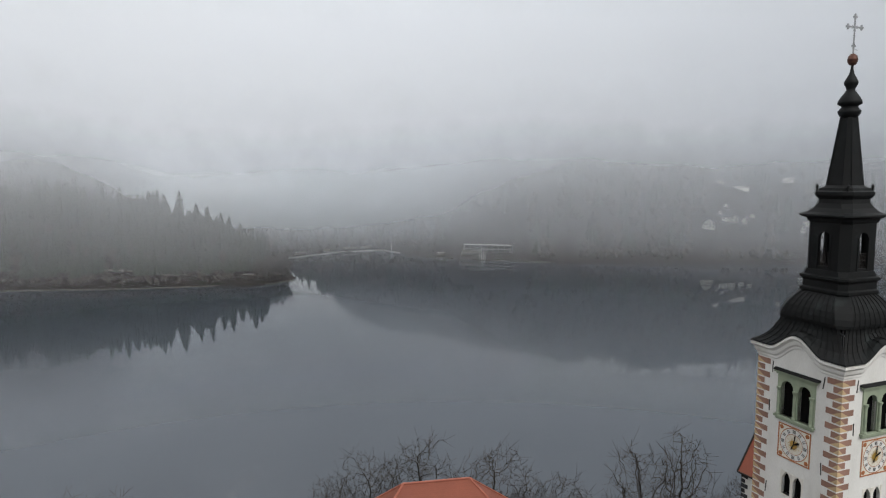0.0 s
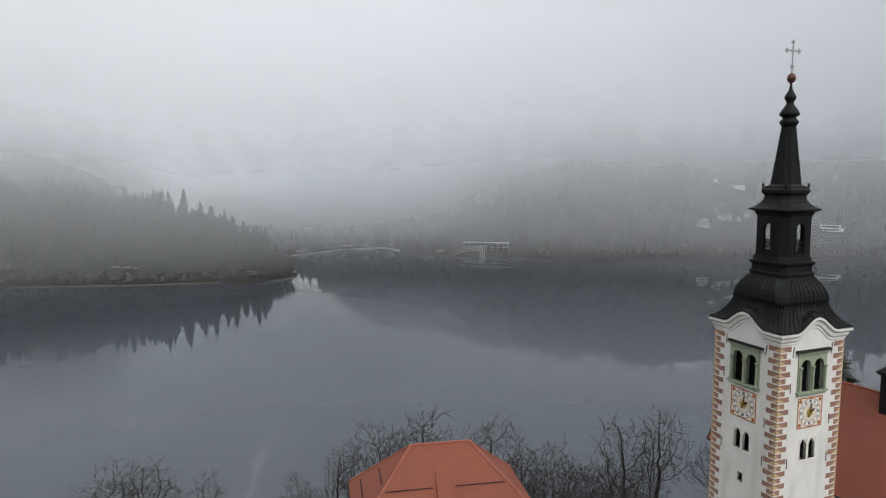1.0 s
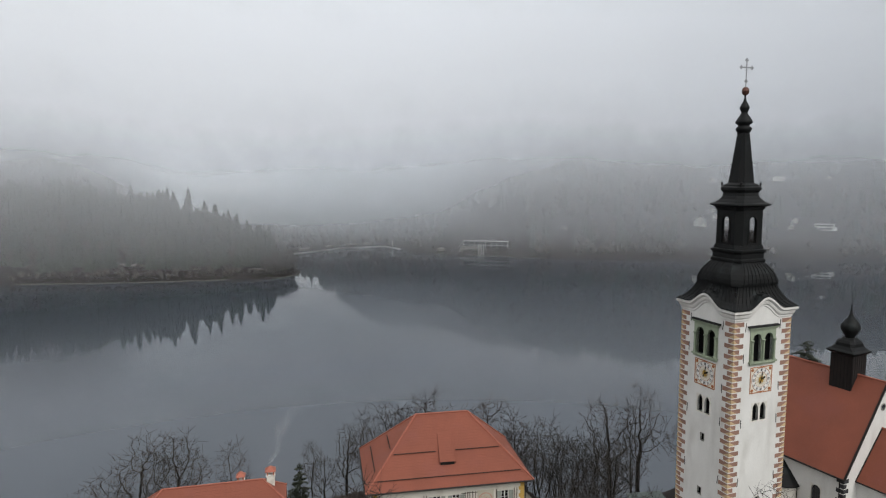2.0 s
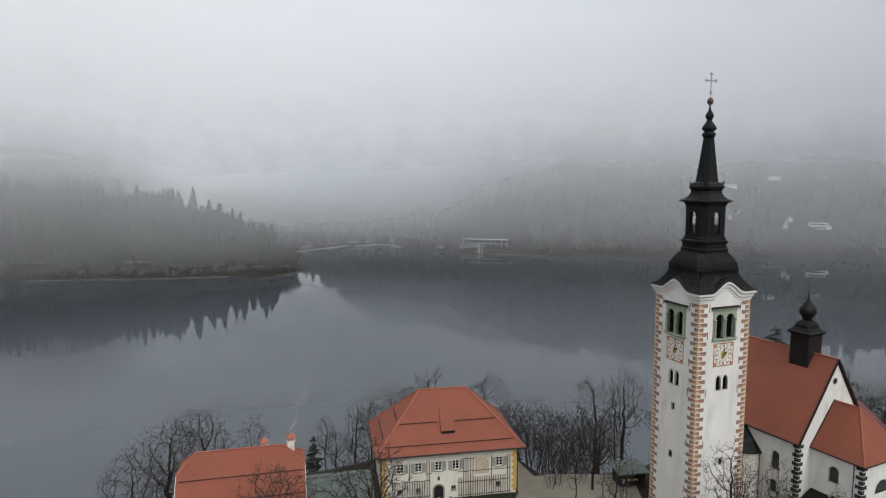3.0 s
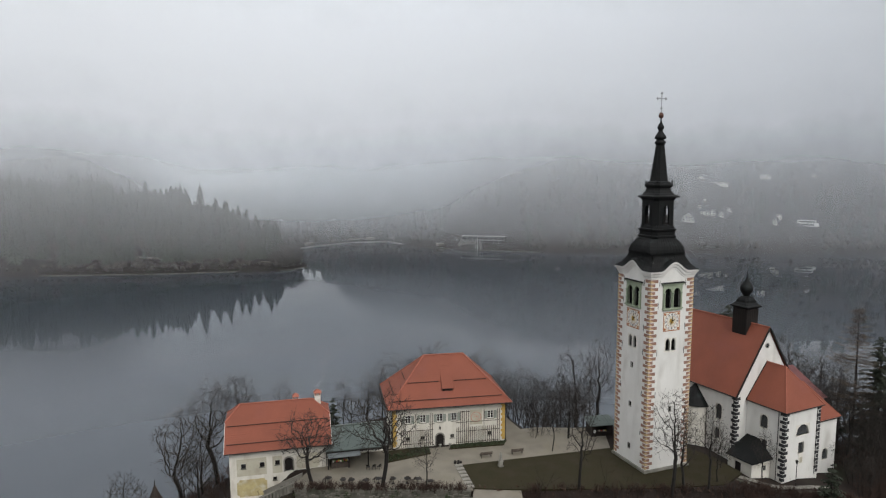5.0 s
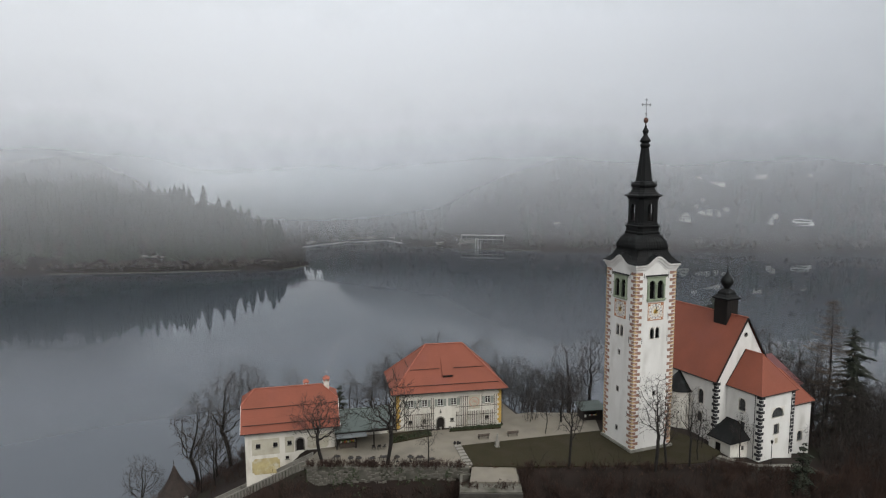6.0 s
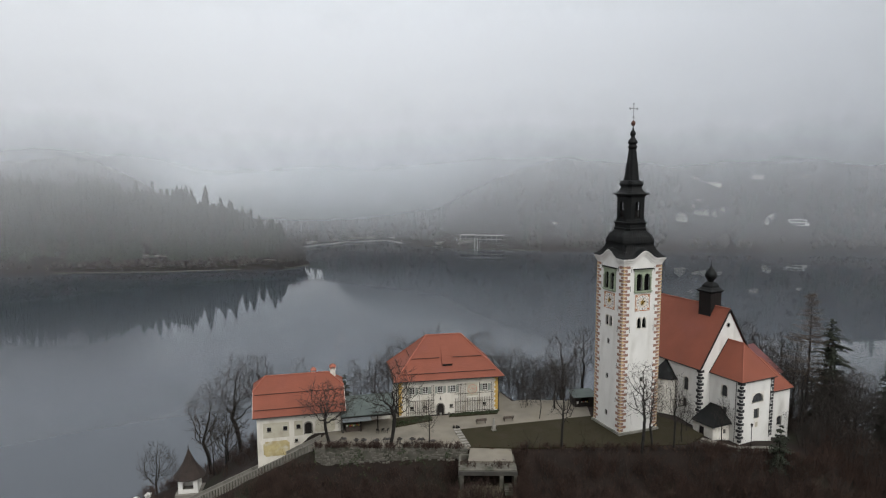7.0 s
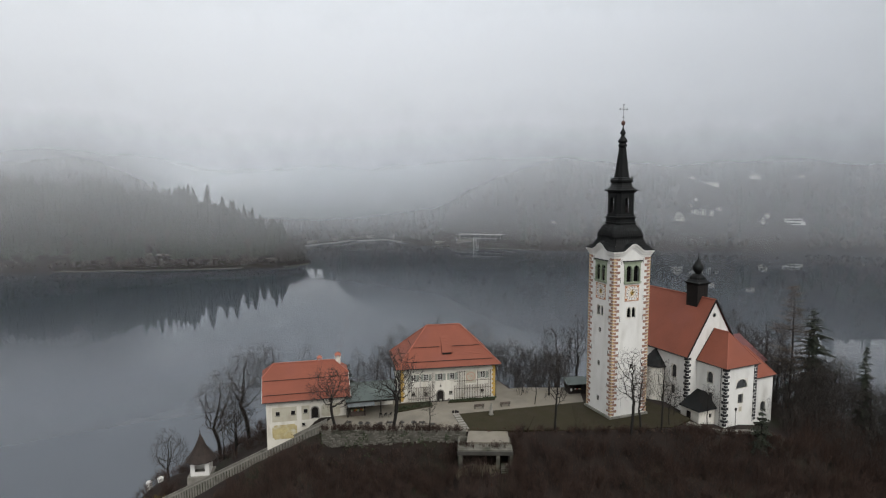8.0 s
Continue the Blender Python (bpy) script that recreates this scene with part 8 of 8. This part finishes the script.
def villa(x, y, w, d, floors, modern=False, turn=None, gable=True, z=None):
    """A house on the slope: walls with window openings, floors, a pitched or flat roof."""
    z = ground_z(x, y) if z is None else z
    w, d = w * 0.76, d * 0.76
    turn = -math.degrees(math.atan2(x, y + 40)) if turn is None else turn
    root = thing("hillside_house", pose(x, y, z, 0, 0, turn), "flat-roofed white modern villa on the slope" if modern else "white gabled house on the misty slope", "house", "houses on the slope")
    st = 2.3
    h = st * floors
    k = max(2, int(w / 2.4))
    if modern:
        for f in range(floors):
            dx = 2.2 * f * (-1)
            bm = bmesh.new()
            pane_wall(bm, -w / 2 + dx, w / 2 + dx, 2.7 * f, 2.7 * f + 2.6, 0.4, [(-w / 2 + dx + 1.2, w / 2 + dx - 1.2 - 2.5 * (1 - f), 2.7 * f + 0.8, 2.7 * f + 2.1)])
            bmesh.ops.translate(bm, verts=bm.verts, vec=(0, -d / 2, 0))
            box(bm, -w / 2 + dx, w / 2 + dx, -d / 2 + 3, d / 2, 2.7 * f, 2.7 * f + 2.6)
            part("storey", bm, WHITE_WOOD, root)
            bm = bmesh.new()
            box(bm, -w / 2 + dx + 1, w / 2 + dx - 1, -d / 2 + 1.6, -d / 2 + 1.8, 2.7 * f + 0.7, 2.7 * f + 2.7)
            part("window", bm, GLASS, root)
        return
    wins = [(-w / 2 + w * (i + 0.5) / k - 0.55, -w / 2 + w * (i + 0.5) / k + 0.55, st * f + 0.7, st * f + 1.8) for i in range(k) for f in range(floors)]
    bm = bmesh.new()
    pane_wall(bm, -w / 2, w / 2, -3, h, 0.4, wins)
    bmesh.ops.translate(bm, verts=bm.verts, vec=(0, -d / 2, 0))
    box(bm, -w / 2, w / 2, -d / 2 + 0.41, d / 2, -3, h)
    part("wall", bm, PLASTER_OLD, root)
    for a, b, c, e in wins:
        bm = bmesh.new()
        box(bm, a, b, -d / 2 + 0.3, -d / 2 + 0.36, c, e)
        part("window", bm, GLASS, root)
    bm = bmesh.new()
    if gable:
        r = w * 0.42
        for s in (-1, 1):
            v = [(s * (w / 2 + 0.9), -d / 2 - 1, h - 0.7), (s * (w / 2 + 0.9), d / 2 + 0.6, h - 0.7), (0, d / 2 + 0.6, h + r), (0, -d / 2 - 1, h + r)]
            poly(bm, v if s > 0 else v[::-1])
            poly(bm, [(a, b, c - 0.3) for a, b, c in (v[::-1] if s > 0 else v)])
            poly(bm, [v[0], v[3], (v[3][0], v[3][1], v[3][2] - 0.3), (v[0][0], v[0][1], v[0][2] - 0.3)])
        part("roof", bm, SLATE, root)
        bm = bmesh.new()
        poly(bm, [(-w / 2, -d / 2, h), (w / 2, -d / 2, h), (0, -d / 2, h + r - 0.6)])
        part("gable", bm, PLASTER_OLD, root)
    else:
        hip = [(-w / 2 - 0.6, -d / 2 - 0.6), (w / 2 + 0.6, -d / 2 - 0.6), (w / 2 + 0.6, d / 2 + 0.6), (-w / 2 - 0.6, d / 2 + 0.6)]
        for (ax, ay), (bx, by) in zip(hip, hip[1:] + hip[:1]):
            top = lambda x: max(-w / 4, min(w / 4, x))
            poly(bm, [(ax, ay, h), (bx, by, h), (top(bx), 0, h + 2.6), (top(ax), 0, h + 2.6)] if abs(top(ax) - top(bx)) > 0.1 else [(ax, ay, h), (bx, by, h), (top(bx), 0, h + 2.6)])
        part("roof", bm, SLATE, root)


villa(212.5, 562.3, 13, 11, 2, z=23.0)
villa(232, 574.6, 9, 9, 2, gable=False, z=27.0)
villa(239.2, 574, 7, 8, 2, z=27.0)
villa(231.7, 588, 5, 7, 1, z=33.5)
villa(247, 573, 5.5, 8, 2, z=26.0)
villa(260, 587, 6, 7, 1, z=30.5)
villa(242, 601.6, 5, 7, 1, z=39.0)
villa(320, 554.5, 20, 10, 2, True, z=18.6)
villa(326, 659.4, 14, 10, 2, gable=False, z=60.5)
villa(254, 649, 9, 8, 1, z=59.3)
villa(270, 645, 28, 8, 1, gable=False, z=55.0)
villa(383.7, 672.4, 8, 8, 1, z=61.0)
villa(432, 704.6, 14.5, 9, 1, gable=False, z=62.8)
villa(290, 557, 5, 8, 2, z=20.0)
villa(299, 568.4, 6, 8, 2, gable=False, z=24.0)
villa(91.4, 556.4, 6, 6, 1, gable=False, z=19.5)


# ---- a thin thread of smoke from the inn's chimney ----
SMOKE = bpy.data.materials.new("wood_smoke")
SMOKE.use_nodes = True
n, l = SMOKE.node_tree.nodes, SMOKE.node_tree.links
n.remove(n["Principled BSDF"])
tc, no, ra, gr = n.new("ShaderNodeTexCoord"), n.new("ShaderNodeTexNoise"), n.new("ShaderNodeMapRange"), n.new("ShaderNodeMapRange")
sp, mu, lw = n.new("ShaderNodeSeparateXYZ"), n.new("ShaderNodeMath"), n.new("ShaderNodeMath")
l.new(tc.outputs["Object"], no.inputs["Vector"])
l.new(tc.outputs["UV"], sp.inputs["Vector"])
no.inputs["Scale"].default_value, no.inputs["Detail"].default_value = 0.8, 4.0
ra.inputs["From Min"].default_value, ra.inputs["From Max"].default_value = 0.38, 0.7
gr.inputs["From Min"].default_value, gr.inputs["From Max"].default_value, gr.inputs["To Min"].default_value, gr.inputs["To Max"].default_value = 0.0, 1.0, 0.16, 0.0
l.new(no.outputs["Fac"], ra.inputs["Value"])
l.new(sp.outputs["Y"], gr.inputs["Value"])
mu.operation = lw.operation = "MULTIPLY"
l.new(ra.outputs["Result"], mu.inputs[0])
l.new(gr.outputs["Result"], mu.inputs[1])
tr, di, mx = n.new("ShaderNodeBsdfTransparent"), n.new("ShaderNodeBsdfDiffuse"), n.new("ShaderNodeMixShader")
di.inputs["Color"].default_value = (0.95, 0.96, 0.98, 1)
l.new(mu.outputs[0], mx.inputs["Fac"])
l.new(tr.outputs[0], mx.inputs[1])
tl, half = n.new("ShaderNodeBsdfTranslucent"), n.new("ShaderNodeMixShader")
tl.inputs["Color"].default_value = (0.95, 0.96, 0.98, 1)
l.new(di.outputs[0], half.inputs[1])
l.new(tl.outputs[0], half.inputs[2])
l.new(half.outputs[0], mx.inputs[2])
l.new(mx.outputs[0], n["Material Output"].inputs["Surface"])
bm = bmesh.new()
uv = bm.loops.layers.uv.verify()
top = inn.matrix_world @ Vector((5.75, 0.4, 10.4))
for shell in (1.0,):
    rings = []
    for i in range(15):
        f = i / 14
        c = top + Vector((2.6 * f + 1.6 * f * f + 0.25 * math.sin(9 * f), 0.5 * f, 8.5 * f))
        r = (0.16 + 0.95 * f) * shell * (1 + 0.2 * math.sin(17 * f))
        rings.append([bm.verts.new(c + Vector((r * math.cos(t), r * math.sin(t), 0))) for t in (2 * math.pi * k / 10 for k in range(10))])
    for i, (a, b) in enumerate(zip(rings, rings[1:])):
        for k in range(10):
            j = (k + 1) % 10
            f = bm.faces.new((a[k], a[j], b[j], b[k]))
            for lp, v in zip(f.loops, (i / 14, i / 14, (i + 1) / 14, (i + 1) / 14)):
                lp[uv].uv = (0.5, v)
mesh_thing("smoke", bm, SMOKE, label="thin pale smoke drifting up from the chimney", category="smoke", kind="stuff", smooth=True)
